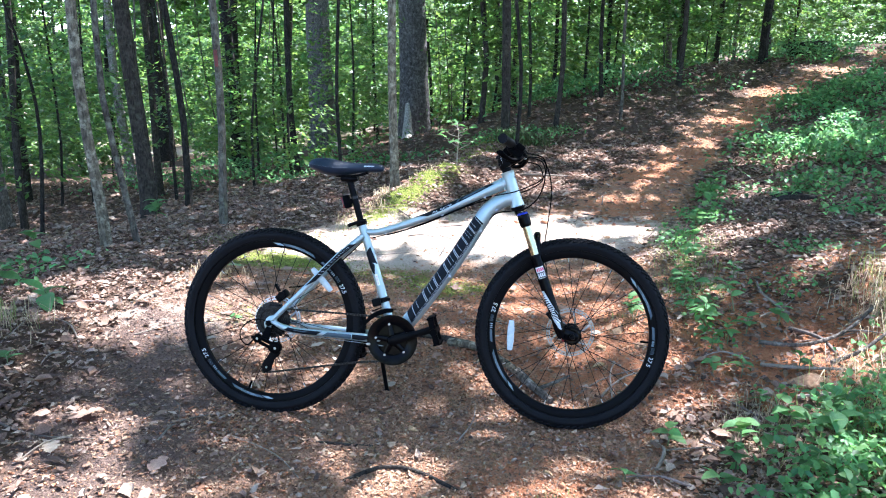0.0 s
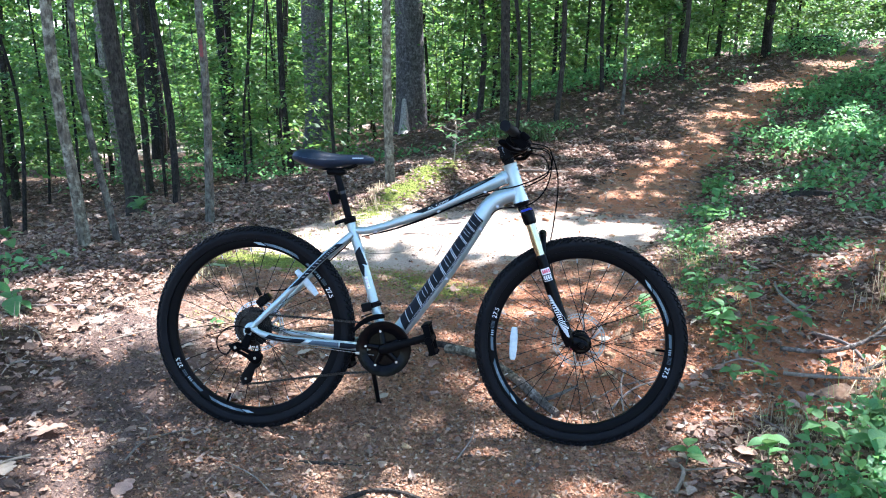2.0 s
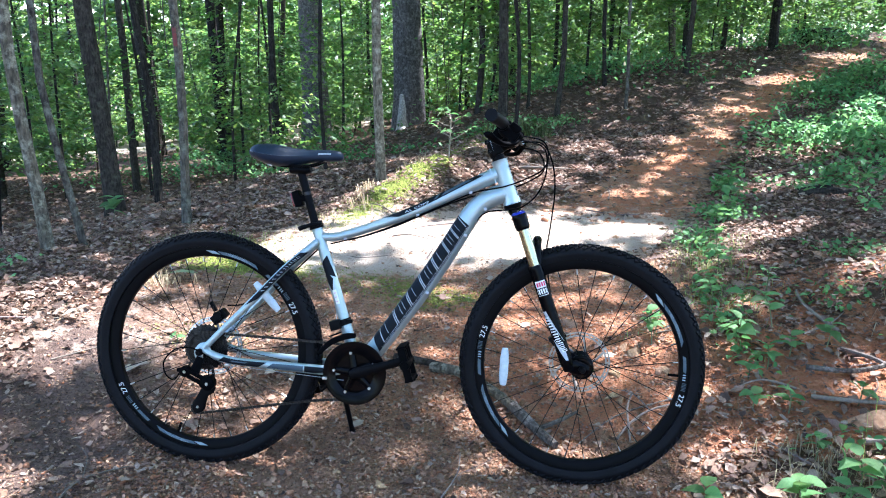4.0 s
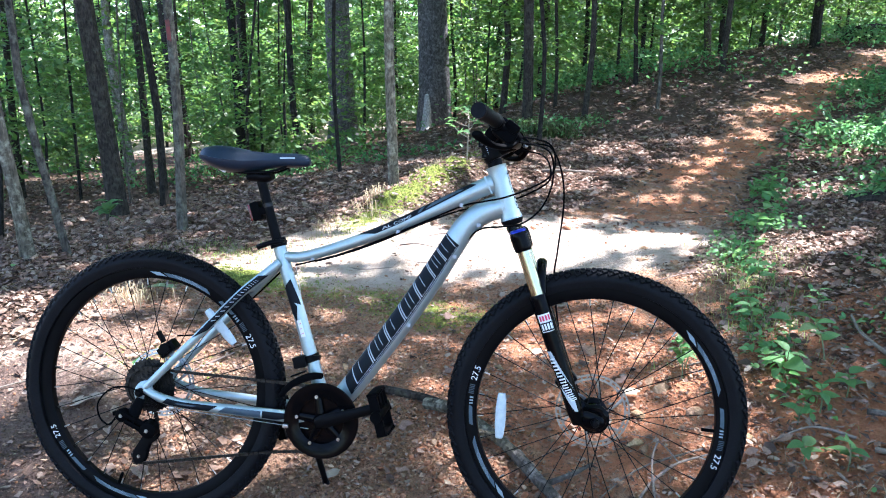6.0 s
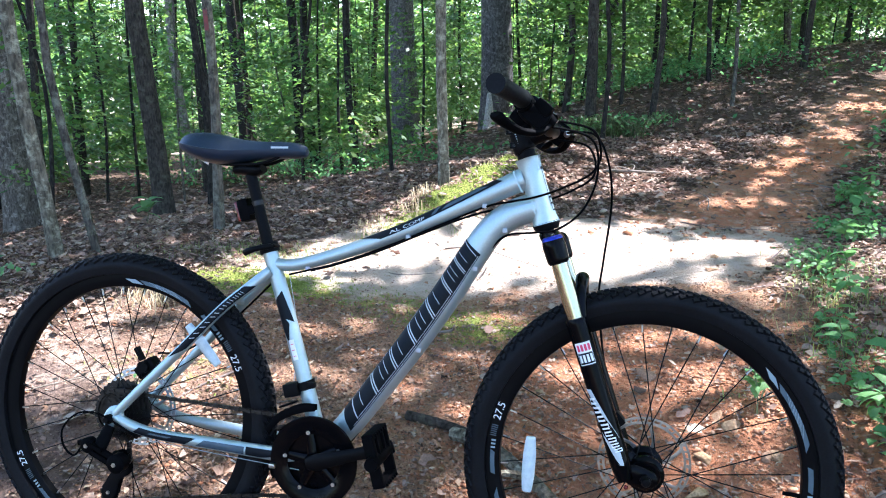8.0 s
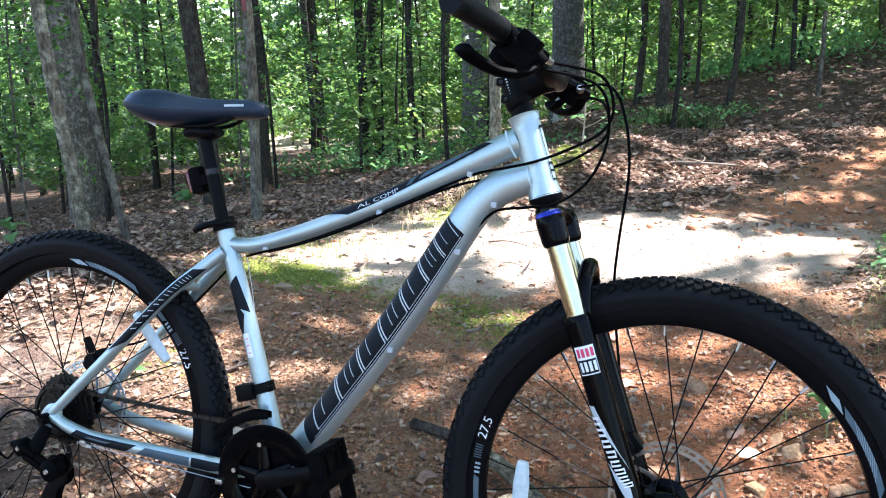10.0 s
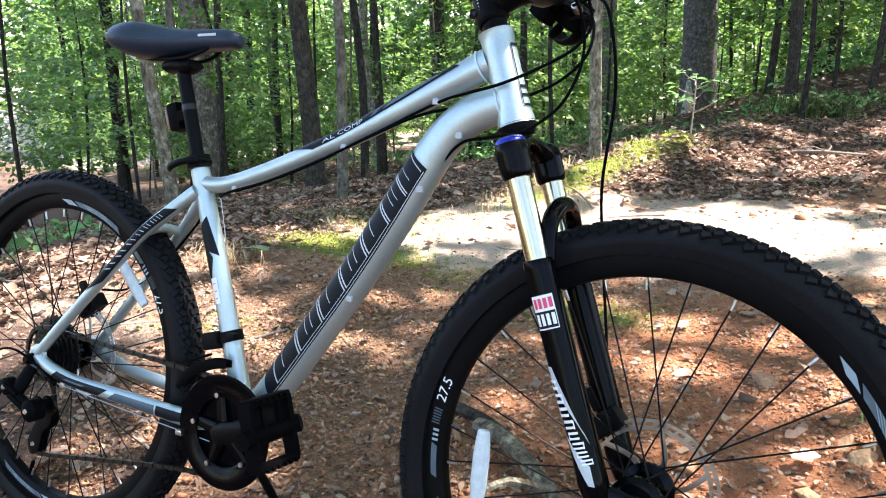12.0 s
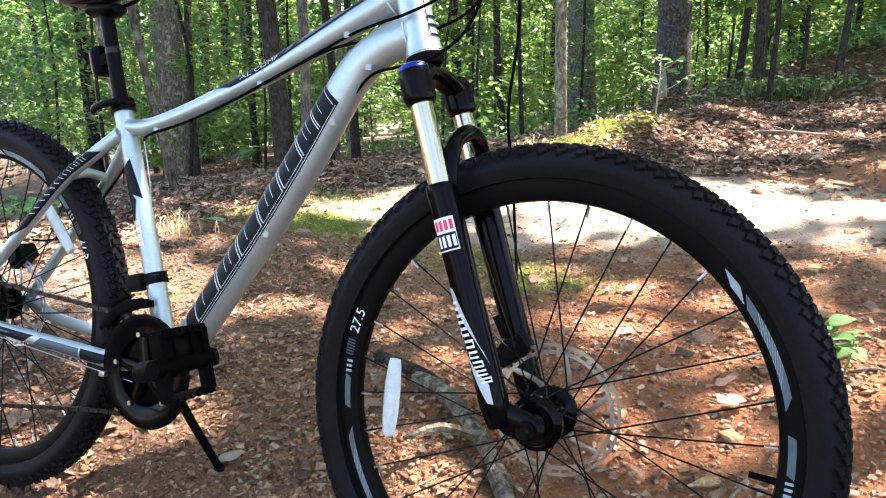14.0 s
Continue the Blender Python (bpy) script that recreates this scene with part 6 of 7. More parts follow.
dens = np.minimum(dens, 0.99) * (1 - 0.4 * near_spot) * (1 - 0.45 * bell(hit[:, 0], hit[:, 1], 0.65, 4.2, 0.6, 0.4)) * (1 - 0.32 * slope) * np.clip(1 - np.clip(vnoise(hit[:, 0], hit[:, 1], 1.3, 12) - 0.6, 0, 1) * 1.5 * (hit[:, 1] < 4.8), 0, 1)
keep &= cr.rand(N) < dens
cp = cp[keep]
owner = np.argmin(np.stack([np.hypot(cp[:, 0] - t[1][-2].x, cp[:, 1] - t[1][-2].y) for t in TREES]), axis=0)
for i, (root, line, dia) in enumerate(TREES):
    q = cp[owner == i]
    if len(q) < 5:
        continue
    n = len(q)
    v, f = leaf_mesh(q - np.array(root.location), cr.uniform(0.17, 0.31, n), cr.uniform(0.13, 0.23, n), cr.rand(n) * 6.28, cr.normal(0, 0.5, n), cr.normal(0.1, 0.4, n))
    sheet("crown", v, f, shading_canopy_leaf, root)


# red paint blaze on the slim tree
blaze_line = next(t[1] for t in TREES if t[0] is red_blaze_tree)
bm = bmesh.new()
grid = []
for i in range(7):
    row = []
    for j in range(9):
        a = radians(-112 + 5.5 * j)
        h = 1.16 + 0.019 * i + 0.012 * math.sin(3 * j)
        k = next(q for q in range(len(blaze_line) - 1) if blaze_line[q + 1].z - red_blaze_tree.location.z > h)
        p, q = blaze_line[k] - red_blaze_tree.location, blaze_line[k + 1] - red_blaze_tree.location
        c = p.lerp(q, (h - p.z) / (q.z - p.z))
        row.append(bm.verts.new(Vector((c.x + 0.0335 * math.cos(a), c.y + 0.0335 * math.sin(a), h))))
    grid.append(row)
for i in range(6):
    for j in range(8):
        bm.faces.new((grid[i][j], grid[i + 1][j], grid[i + 1][j + 1], grid[i][j + 1]))
part("paint_blaze", bm, paint_red, red_blaze_tree, "faded red paint mark")


# understorey foliage: saplings with level sprays of leaves
def sapling_leaves(rng, x, y, h, spread, count, size):
    z0 = float(ground_z(x, y))
    nb = max(5, count // 26)
    out_p, out_h = [], []
    ba = rng.rand(nb) * 6.28
    bz = z0 + h * (0.18 + 0.82 * rng.rand(nb))
    bl = spread * (0.4 + 0.6 * rng.rand(nb))
    per = count // nb
    for a, z, l in zip(ba, bz, bl):
        t = np.sqrt(rng.rand(per))
        off = rng.normal(0, 0.16, per) * l * t
        px = x + math.cos(a) * l * t - math.sin(a) * off
        py = y + math.sin(a) * l * t + math.cos(a) * off
        pz = z + 0.10 * l * t + rng.normal(0, 0.05, per)
        out_p.append(np.stack([px, py, pz], -1))
        out_h.append(a + rng.normal(0, 0.9, per))
    p, hd = np.concatenate(out_p), np.concatenate(out_h)
    n = len(p)
    L = size * rng.uniform(0.7, 1.3, n)
    return leaf_mesh(p, L, L * rng.uniform(0.45, 0.62, n), hd, rng.normal(0, 0.4, n), rng.normal(0.25, 0.35, n))


def gather(items):
    vs, fs, k = [], [], 0
    for v, f in items:
        vs.append(v)
        fs.append(f + k)
        k += len(v)
    return np.concatenate(vs), np.concatenate(fs)


ur = np.random.RandomState(33)
near_spots = [(-3.3, 9.6, 3.2), (-1.8, 9.4, 1.4), (-4.8, 10.6, 3.6), (-1.4, 12.6, 3.0), (0.9, 13.2, 2.6), (-5.6, 8.2, 3.4), (2.3, 12.5, 3.0), (3.3, 15.0, 3.2), (-3.9, 7.4, 2.6), (-2.9, 12.4, 3.2), (-6.6, 10.2, 3.4), (0.45, 14.6, 3.0), (-7.6, 9.3, 3.4), (-5.0, 6.3, 2.8)]
for k, (x, y, h) in enumerate(near_spots):
    root = tagged(new("sapling"), "leafy green understorey sapling in dappled sun", "sapling", "understorey saplings")
    z = float(ground_z(x, y))
    root.location = (x, y, z)
    bm = bmesh.new()
    tube(bm, [Vector((0, 0, -0.05)), Vector((ur.normal(0, 0.06), ur.normal(0, 0.06), h * 0.5)), Vector((ur.normal(0, 0.15), ur.normal(0, 0.15), h))], [0.022, 0.016, 0.005], 8, 6, (1, 0, 0))
    part("stem", bm, bark_dark, root)
    v, f = sapling_leaves(ur, x, y, h, 1.1, 900, 0.085)
    sheet("foliage", v - np.array(root.location), f, wood_leaf, root)
far = []


def clears(x, y):
    """Whether a sapling here would stand before the great trees."""
    return any(y < ty + 0.5 and abs(x - tx * y / ty) < w for tx, ty, w in ((-0.56, 16.5, 0.65), (-3.5, 23.0, 0.85), (0.81, 9.6, 0.4), (-8.0, 22.9, 0.95), (-5.3, 13.2, 0.35)))


for k in range(500):
    y = ur.uniform(10, 40)
    x = ur.uniform(-1.05, 0.66) * y + 0.4
    if abs(x - trail_x(y)) < 1.2 + 0.02 * y or clears(x, y):
        continue
    far.append(sapling_leaves(ur, x, y, ur.uniform(1.6, 5.2), ur.uniform(0.9, 1.6), 560 if y < 24 else 360, 0.108 if y < 24 else 0.178))
for k in range(640):
    y = ur.uniform(34, 62)
    x = ur.uniform(-1.15, 0.75) * y
    far.append(sapling_leaves(ur, x, y, ur.uniform(5, 14), ur.uniform(1.8, 3.2), 320, 0.47))
for k in range(200):
    a, r = ur.uniform(0, 6.283), ur.uniform(9, 30)
    x, y = 0.5 + r * math.cos(a), 1.0 + r * math.sin(a)
    if y > 0.9 * abs(x) + 2.0 or abs(x - trail_x(y)) < 1.0:
        continue
    far.append(sapling_leaves(ur, x, y, ur.uniform(2.5, 6.5), ur.uniform(1.4, 2.4), 300, 0.24))
for k in range(70):
    y = ur.uniform(12.5, 20.5)
    x = ur.uniform(-0.80, -0.22) * y + 0.2
    if clears(x, y):
        continue
    far.append(sapling_leaves(ur, x, y, ur.uniform(0.7, 1.9), ur.uniform(0.6, 1.1), 300, 0.11))
for k in range(90):
    y = ur.uniform(24.5, 36)
    x = ur.uniform(-0.32, 0.16) * y
    far.append(sapling_leaves(ur, x, y, ur.uniform(1.5, 4.5), ur.uniform(1.1, 1.8), 420, 0.18))
v, f = gather(far)
tagged(sheet("understorey_foliage", v, f, wood_leaf), "sunlit green leaves of the understorey deep in the wood", "foliage", kind="stuff")


# ---- litter, stones, plants and sticks on the ground ----
lr = np.random.RandomState(44)


def litter_leaves(rng, x, y, size, lift=0.006, flat=1.0):
    """Curled dead leaves lying at random on the ground: two bent halves along a midrib."""
    n = len(x)
    z = ground_z(x, y) + lift + rng.rand(n) * 0.012 * flat
    a = rng.rand(n) * 6.28
    d = np.stack([np.cos(a), np.sin(a), rng.normal(0, 0.22 * flat, n)], -1)
    d /= np.linalg.norm(d, axis=1)[:, None]
    s = np.stack([-np.sin(a), np.cos(a), rng.normal(0, 0.30 * flat, n)], -1)
    s /= np.linalg.norm(s, axis=1)[:, None]
    u = np.cross(d, s)
    L, W = size[:, None], (size * rng.uniform(0.10, 0.85, n) ** 0.9)[:, None]
    curl = (size * rng.uniform(-0.05, 0.28, n))[:, None]
    bend = (size * rng.uniform(-0.05, 0.2, n))[:, None]
    p = np.stack([x, y, z], -1) - d * L * 0.5
    v = np.stack([p, p + d * L * 0.3 + s * W * 0.45 + u * curl * 0.8, p + d * L * 0.72 + s * W * 0.38 + u * (curl + bend * 0.6), p + d * L + u * bend,
                  p + d * L * 0.7 - s * W * 0.4 + u * (curl * 0.9 + bend * 0.6), p + d * L * 0.28 - s * W * 0.45 + u * curl * 0.7, p + d * L * 0.5 + u * bend * 0.35], 1)
    v = v + rng.normal(0, 0.075, v.shape) * size[:, None, None]
    v[:, :, 2] = np.maximum(v[:, :, 2], z[:, None] - 0.004)
    base = np.arange(n)[:, None] * 7
    f = np.stack([base + np.array(k) for k in ((0, 6, 1), (1, 6, 2), (2, 6, 3), (3, 6, 4), (4, 6, 5), (5, 6, 0))], 1).reshape(-1, 3)
    return v.reshape(-1, 3), f


def scatter(rng, n, x0, x1, y0, y1, keep):
    x, y = rng.uniform(x0, x1, n), rng.uniform(y0, y1, n)
    k = rng.rand(n) < keep(x, y)
    return x[k], y[k]


def litter_cover(x, y):
    t, c, m = trail_wear(x, y), clay_wear(x, y), moss_wear(x, y)
    return np.clip(1.0 - 0.88 * t - 0.7 * c, 0.02, 1) * (1 - 0.85 * m) * (1 - 0.93 * np.clip(1.5 * sunlit_dust_wear(x, y), 0, 1))


x, y = scatter(lr, 115000, -3.4, 3.2, 1.5, 6.6, litter_cover)
n1 = litter_leaves(lr, x, y, np.minimum(lr.gamma(2.4, 0.0074, len(x)) + 0.008, 0.07))
x, y = scatter(lr, 30000, -2.5, 2.2, 1.6, 5.4, lambda x, y: np.clip(0.35 + trail_wear(x, y), 0, 1) * np.clip(0.6 + vnoise(x, y, 1.7, 23), 0.15, 1) * (1 - 0.97 * np.clip(1.8 * sunlit_dust_wear(x, y), 0, 1)) * (1 - 0.6 * clay_wear(x, y)))
n5 = litter_leaves(lr, x, y, np.minimum(lr.gamma(3.0, 0.0040, len(x)) + 0.005, 0.034), 0.001, 0.6)
x, y = scatter(lr, 40000, -9, 10, 6.6, 17, lambda x, y: litter_cover(x, y) * np.clip(1.3 - y / 25, 0, 1))
n2 = litter_leaves(lr, x, y, lr.uniform(0.035, 0.085, len(x)))
x, y = scatter(lr, 9000, 0.6, 7.5, 5.8, 14, lambda x, y: trail_wear(x, y) * 0.8)
n6 = litter_leaves(lr, x, y, lr.uniform(0.02, 0.06, len(x)), 0.003)
x, y = scatter(lr, 7500, -8, -3.3, 1.6, 8, litter_cover)
n3 = litter_leaves(lr, x, y, lr.uniform(0.05, 0.11, len(x)))
x, y = scatter(lr, 7000, 3.1, 9, 1.6, 9, litter_cover)
n4 = litter_leaves(lr, x, y, lr.uniform(0.05, 0.11, len(x)))
x, y = scatter(lr, 30000, -2.2, 3.6, 5.8, 9.2, litter_cover)
n7 = litter_leaves(lr, x, y, np.minimum(lr.gamma(3.0, 0.009, len(x)) + 0.01, 0.06))
x, y = scatter(lr, 13000, -9, 9, -8, 1.9, lambda x, y: np.clip(litter_cover(x, y) + 0.15, 0, 1))
n9 = litter_leaves(lr, x, y, lr.uniform(0.05, 0.11, len(x)))
v, f = gather([n1, n2, n3, n4, n5, n6, n7, n9])
tagged(sheet("leaf_litter", v, f, brown_litter), "curled brown dead leaves covering the forest floor", "leaf litter", kind="stuff")


def chips(rng, x, y, size):
    """Broken flakes of leaf and bark: bent four-cornered scraps lying at all angles."""
    n = len(x)
    a = rng.rand(n) * 6.28
    d = np.stack([np.cos(a), np.sin(a), rng.normal(0, 0.28, n)], -1)
    e = np.stack([-np.sin(a), np.cos(a), rng.normal(0, 0.35, n)], -1)
    p = np.stack([x, y, ground_z(x, y) + 0.001 + size * rng.uniform(0.05, 0.35, n)], -1)
    L, B = size[:, None] * 0.5, (size * rng.uniform(0.12, 0.5, n))[:, None]
    k = rng.uniform(0.5, 1.2, (4, n, 1))
    v = np.stack([p - d * L * k[0] - e * B * 0.4, p + e * B * k[1], p + d * L * k[2] + e * B * 0.3, p - e * B * k[3]], 1)
    v[:, 1::2, 2] += (size * rng.uniform(-0.12, 0.25, n))[:, None]
    f = np.arange(4 * n).reshape(n, 4)
    return v.reshape(-1, 3), f


x, y = scatter(lr, 230000, -2.6, 2.4, 1.6, 5.2, lambda x, y: np.clip(0.35 + 0.6 * trail_wear(x, y), 0, 1) * np.clip(0.62 + 0.7 * vnoise(x, y, 2.6, 23), 0.12, 1) * (1 - 0.95 * np.clip(1.8 * sunlit_dust_wear(x, y), 0, 1)) * (1 - 0.8 * clay_wear(x, y)) * (1 - 0.5 * moss_wear(x, y)))
c1 = chips(lr, x, y, np.minimum(lr.gamma(1.8, 0.0036, len(x)) + 0.003, 0.03))
x, y = scatter(lr, 60000, -0.9, 1.3, 2.0, 3.9, lambda x, y: np.clip(0.55 + 0.8 * vnoise(x, y, 4.0, 29), 0.1, 1) * (1 - 0.75 * clay_wear(x, y)))
c2 = chips(lr, x, y, np.minimum(lr.gamma(2.0, 0.0035, len(x)) + 0.003, 0.022))
v, f = gather([c1, c2])
tagged(sheet("leaf_chips", v, f, chip_mat), "broken flakes of dead leaf and bark on the trail", "leaf litter", kind="stuff")


# stones and clods
def stone_bm(rng, squash=0.6, sub=1):
    bm = bmesh.new()
    bmesh.ops.create_icosphere(bm, subdivisions=sub, radius=1.0)
    o = rng.rand(3) * 20
    for vv in bm.verts:
        k = 0.75 + 0.5 * (noise.noise(Vector(vv.co) * 1.3 + Vector(o)) + 0.5)
        vv.co = Vector((vv.co.x * k, vv.co.y * k * 0.8, vv.co.z * k * squash))
    return bm


def rock_bm(rng, squash):
    """An angular stone: the hull of scattered points with worn edges."""
    bm = bmesh.new()
    for p in rng.normal(0, 1, (11, 3)):
        p = p / np.linalg.norm(p) * rng.uniform(0.8, 1.1)
        bm.verts.new((p[0], p[1] * 0.75, p[2] * squash))
    out = bmesh.ops.convex_hull(bm, input=bm.verts[:])
    loose = [v for v in bm.verts if not v.link_faces]
    bmesh.ops.delete(bm, geom=loose, context="VERTS")
    bmesh.ops.bevel(bm, geom=bm.edges[:], offset=0.045, segments=1, affect="EDGES")
    return bm


def clod_bm(rng, squash):
    """A small sharp-edged clod of a dozen faces."""
    bm = bmesh.new()
    for p in rng.normal(0, 1, (8, 3)):
        p = p / np.linalg.norm(p) * rng.uniform(0.7, 1.15)
        bm.verts.new((p[0], p[1] * 0.8, p[2] * squash))
    bmesh.ops.convex_hull(bm, input=bm.verts[:])
    bmesh.ops.delete(bm, geom=[v for v in bm.verts if not v.link_faces], context="VERTS")
    bmesh.ops.triangulate(bm, faces=bm.faces[:])
    bm.verts.index_update()
    return bm


proto = []
for k in range(10):
    bm = clod_bm(lr, lr.uniform(0.4, 0.7))
    proto.append((np.array([w.co[:] for w in bm.verts]), np.array([[q.index for q in fc.verts] for fc in bm.faces])))
    bm.free()
x, y = scatter(lr, 78000, -2.2, 2.2, 1.5, 6.0, lambda x, y: np.clip(0.10 + 0.75 * trail_wear(x, y) + 0.2 * clay_wear(x, y), 0, 1) * (1 - 0.8 * moss_wear(x, y)) * np.clip(0.35 + 0.9 * vnoise(x, y, 2.2, 14), 0.12, 1) * (1 - 0.93 * np.clip(1.5 * sunlit_dust_wear(x, y), 0, 1)))
z = ground_z(x, y)
items = []
for k in range(10):
    sel = np.arange(len(x)) % 10 == k
    pv, pf = proto[k]
    m = int(sel.sum())
    r = np.minimum(lr.gamma(1.3, 0.0035, m) + 0.0018, 0.018)
    a = lr.rand(m) * 6.28
    c, s = np.cos(a), np.sin(a)
    vx = (pv[None, :, 0] * c[:, None] - pv[None, :, 1] * s[:, None]) * r[:, None] + x[sel][:, None]
    vy = (pv[None, :, 0] * s[:, None] + pv[None, :, 1] * c[:, None]) * r[:, None] + y[sel][:, None]
    vz = pv[None, :, 2] * r[:, None] + (z[sel] + r * 0.25)[:, None]
    items.append((np.stack([vx, vy, vz], -1).reshape(-1, 3), (pf[None] + (np.arange(m) * len(pv))[:, None, None]).reshape(-1, 3)))
x, y = scatter(lr, 13000, -0.9, 1.2, 2.0, 3.9, lambda x, y: np.clip(0.75 + 0.5 * vnoise(x, y, 3.0, 41), 0.2, 1))
z = ground_z(x, y)
pv, pf = proto[6]
m = len(x)
r = np.minimum(lr.gamma(1.4, 0.0022, m) + 0.0015, 0.014)
a = lr.rand(m) * 6.28
c, s = np.cos(a), np.sin(a)
vx = (pv[None, :, 0] * c[:, None] - pv[None, :, 1] * s[:, None]) * r[:, None] + x[:, None]
vy = (pv[None, :, 0] * s[:, None] + pv[None, :, 1] * c[:, None]) * r[:, None] + y[:, None]
items.append((np.stack([vx, vy, pv[None, :, 2] * r[:, None] + (z + 0.2 * r)[:, None]], -1).reshape(-1, 3), (pf[None] + (np.arange(m) * len(pv))[:, None, None]).reshape(-1, 3)))
x, y = scatter(lr, 9000, 0.5, 7.2, 5.6, 13.5, lambda x, y: trail_wear(x, y) * np.clip(0.4 + vnoise(x, y, 1.5, 31), 0.1, 1))
z = ground_z(x, y)
pv, pf = proto[3]
m = len(x)
r = np.minimum(lr.gamma(1.6, 0.009, m) + 0.006, 0.06)
a = lr.rand(m) * 6.28
c, s = np.cos(a), np.sin(a)
vx = (pv[None, :, 0] * c[:, None] - pv[None, :, 1] * s[:, None]) * r[:, None] + x[:, None]
vy = (pv[None, :, 0] * s[:, None] + pv[None, :, 1] * c[:, None]) * r[:, None] + y[:, None]
items.append((np.stack([vx, vy, pv[None, :, 2] * r[:, None] * 0.8 + z[:, None]], -1).reshape(-1, 3), (pf[None] + (np.arange(m) * len(pv))[:, None, None]).reshape(-1, 3)))
v, f = gather(items)
tagged(sheet("gravel", v, f, pebble_mat), "small stones and clods strewn on the clay trail", "gravel", kind="stuff")
ROCKS = ((-0.23, 2.71, 0.030), (-0.11, 2.63, 0.045), (0.52, 3.30, 0.055), (0.57, 3.13, 0.038), (0.84, 3.42, 0.06), (0.93, 3.29, 0.035), (0.72, 3.08, 0.045), (0.46, 2.83, 0.030), (1.33, 2.60, 0.075), (0.74, 3.27, 0.05),
         (0.65, 3.80, 0.06), (-0.28, 3.65, 0.045), (0.70, 3.12, 0.05), (0.81, 3.47, 0.045), (0.90, 3.30, 0.05), (1.05, 3.15, 0.05), (0.98, 4.55, 0.06), (0.62, 2.95, 0.035), (-0.05, 2.15, 0.05), (0.35, 2.32, 0.045), (0.62, 2.55, 0.03), (1.0, 2.62, 0.03),
         (1.30, 5.05, 0.06), (1.45, 5.25, 0.05), (1.15, 5.15, 0.045), (1.55, 5.5, 0.06), (1.2, 5.35, 0.04), (2.5, 8.6, 0.10), (2.9, 8.4, 0.08), (1.47, 2.83, 0.11), (1.95, 4.25, 0.06), (2.05, 4.45, 0.08), (1.72, 4.5, 0.05), (2.0, 3.75, 0.05), (0.3, 3.62, 0.035), (0.15, 3.05, 0.03), (0.0, 3.3, 0.04))
for k, (rx, ry, rr) in enumerate(ROCKS):
    ob = part("rock", rock_bm(np.random.RandomState(70 + k), lr.uniform(0.4, 0.65)), rock_mat, smooth=False)
    ob.location = (rx, ry, float(ground_z(rx, ry)) - rr * 0.02)
    ob.scale = (rr * 0.85, rr * 0.85, rr * 0.8)
    ob.rotation_euler = (lr.normal(0, 0.2), lr.normal(0, 0.2), lr.rand() * 6.28)
    tagged(ob, "weathered tan stone half sunk in the red clay", "rock", "stones on the trail")


# sticks
def stick(pts, r0, r1, name="stick", label="", mat=None, side=0, seed=0):
    rng = np.random.RandomState(seed + 900)
    bm = bmesh.new()
    line = [Vector((px, py, float(ground_z(px, py)) + r0 * 0.8 + h)) for px, py, h in pts]
    tube(bm, line, [r0 + (r1 - r0) * i / (len(line) - 1) for i in range(len(line))], 8, 5, (0, 0, 1))
    for k in range(side):
        i = rng.randint(1, len(line) - 1) if len(line) > 2 else 0
        p = line[i]
        a = rng.rand() * 6.28
        tube(bm, [p, p + Vector((math.cos(a) * 0.08, math.sin(a) * 0.08, 0.03)), p + Vector((math.cos(a + 0.3) * 0.16, math.sin(a + 0.3) * 0.16, 0.035))], [r1 * 0.8, r1 * 0.6, r1 * 0.3], 6, 3, (0, 0, 1))
    return tagged(part(name, bm, mat or twig_mat), label or "dry grey-brown stick lying on the ground", "stick", "fallen sticks")


stick([(0.05, 3.33, 0.0), (0.15, 3.24, 0.02), (0.27, 3.12, 0.01), (0.36, 3.00, 0.0)], 0.021, 0.016, "branch", "thick mossy fallen branch among stones", bark_warm, 1, 1)
stick([(0.33, 3.03, 0.01), (0.40, 2.92, 0.0), (0.45, 2.83, 0.0)], 0.020, 0.013, "branch", "broken pale end of a fallen branch", bark_pale, 1, 2)
stick([(-0.10, 3.42, 0), (0.05, 3.35, 0.01), (0.15, 3.28, 0)], 0.016, 0.012, "branch", "mossy rotten branch lying in the clay", bark_brown, 0, 3)
stick([(0.66, 2.88, 0.0), (0.72, 2.95, 0.02), (0.80, 3.01, 0.02), (0.93, 3.06, 0.01)], 0.005, 0.003, side=1, seed=4)
stick([(0.70, 2.86, 0.0), (0.72, 3.0, 0.03), (0.76, 3.1, 0.02)], 0.004, 0.003, side=0, seed=5)
stick([(-2.03, 3.62, 0), (-1.85, 3.66, 0.01), (-1.62, 3.66, 0)], 0.009, 0.006, side=1, seed=6)
stick([(-1.58, 3.55, 0), (-1.60, 3.64, 0.01)], 0.013, 0.01, seed=7)
stick([(-1.01, 2.50, 0), (-0.97, 2.60, 0.01), (-0.86, 2.72, 0.0)], 0.004, 0.002, side=2, seed=8)
stick([(-0.32, 2.30, -0.008), (-0.20, 2.36, 0.0), (-0.08, 2.34, 0.001), (0.06, 2.22, -0.009)], 0.008, 0.007, "root", "brown root half buried in the trail", bark_brown, 0, 9)
stick([(-0.50, 2.55, -0.006), (-0.36, 2.54, 0.0), (-0.24, 2.52, -0.006)], 0.006, 0.005, "root", "thin brown root crossing the trail", bark_brown, 0, 10)
stick([(1.36, 3.02, 0.01), (1.48, 2.92, 0.02), (1.66, 2.84, 0.03)], 0.009, 0.005, seed=11, side=1)
stick([(1.38, 2.72, 0.01), (1.50, 2.66, 0.03), (1.62, 2.60, 0.05)], 0.010, 0.006, seed=12)
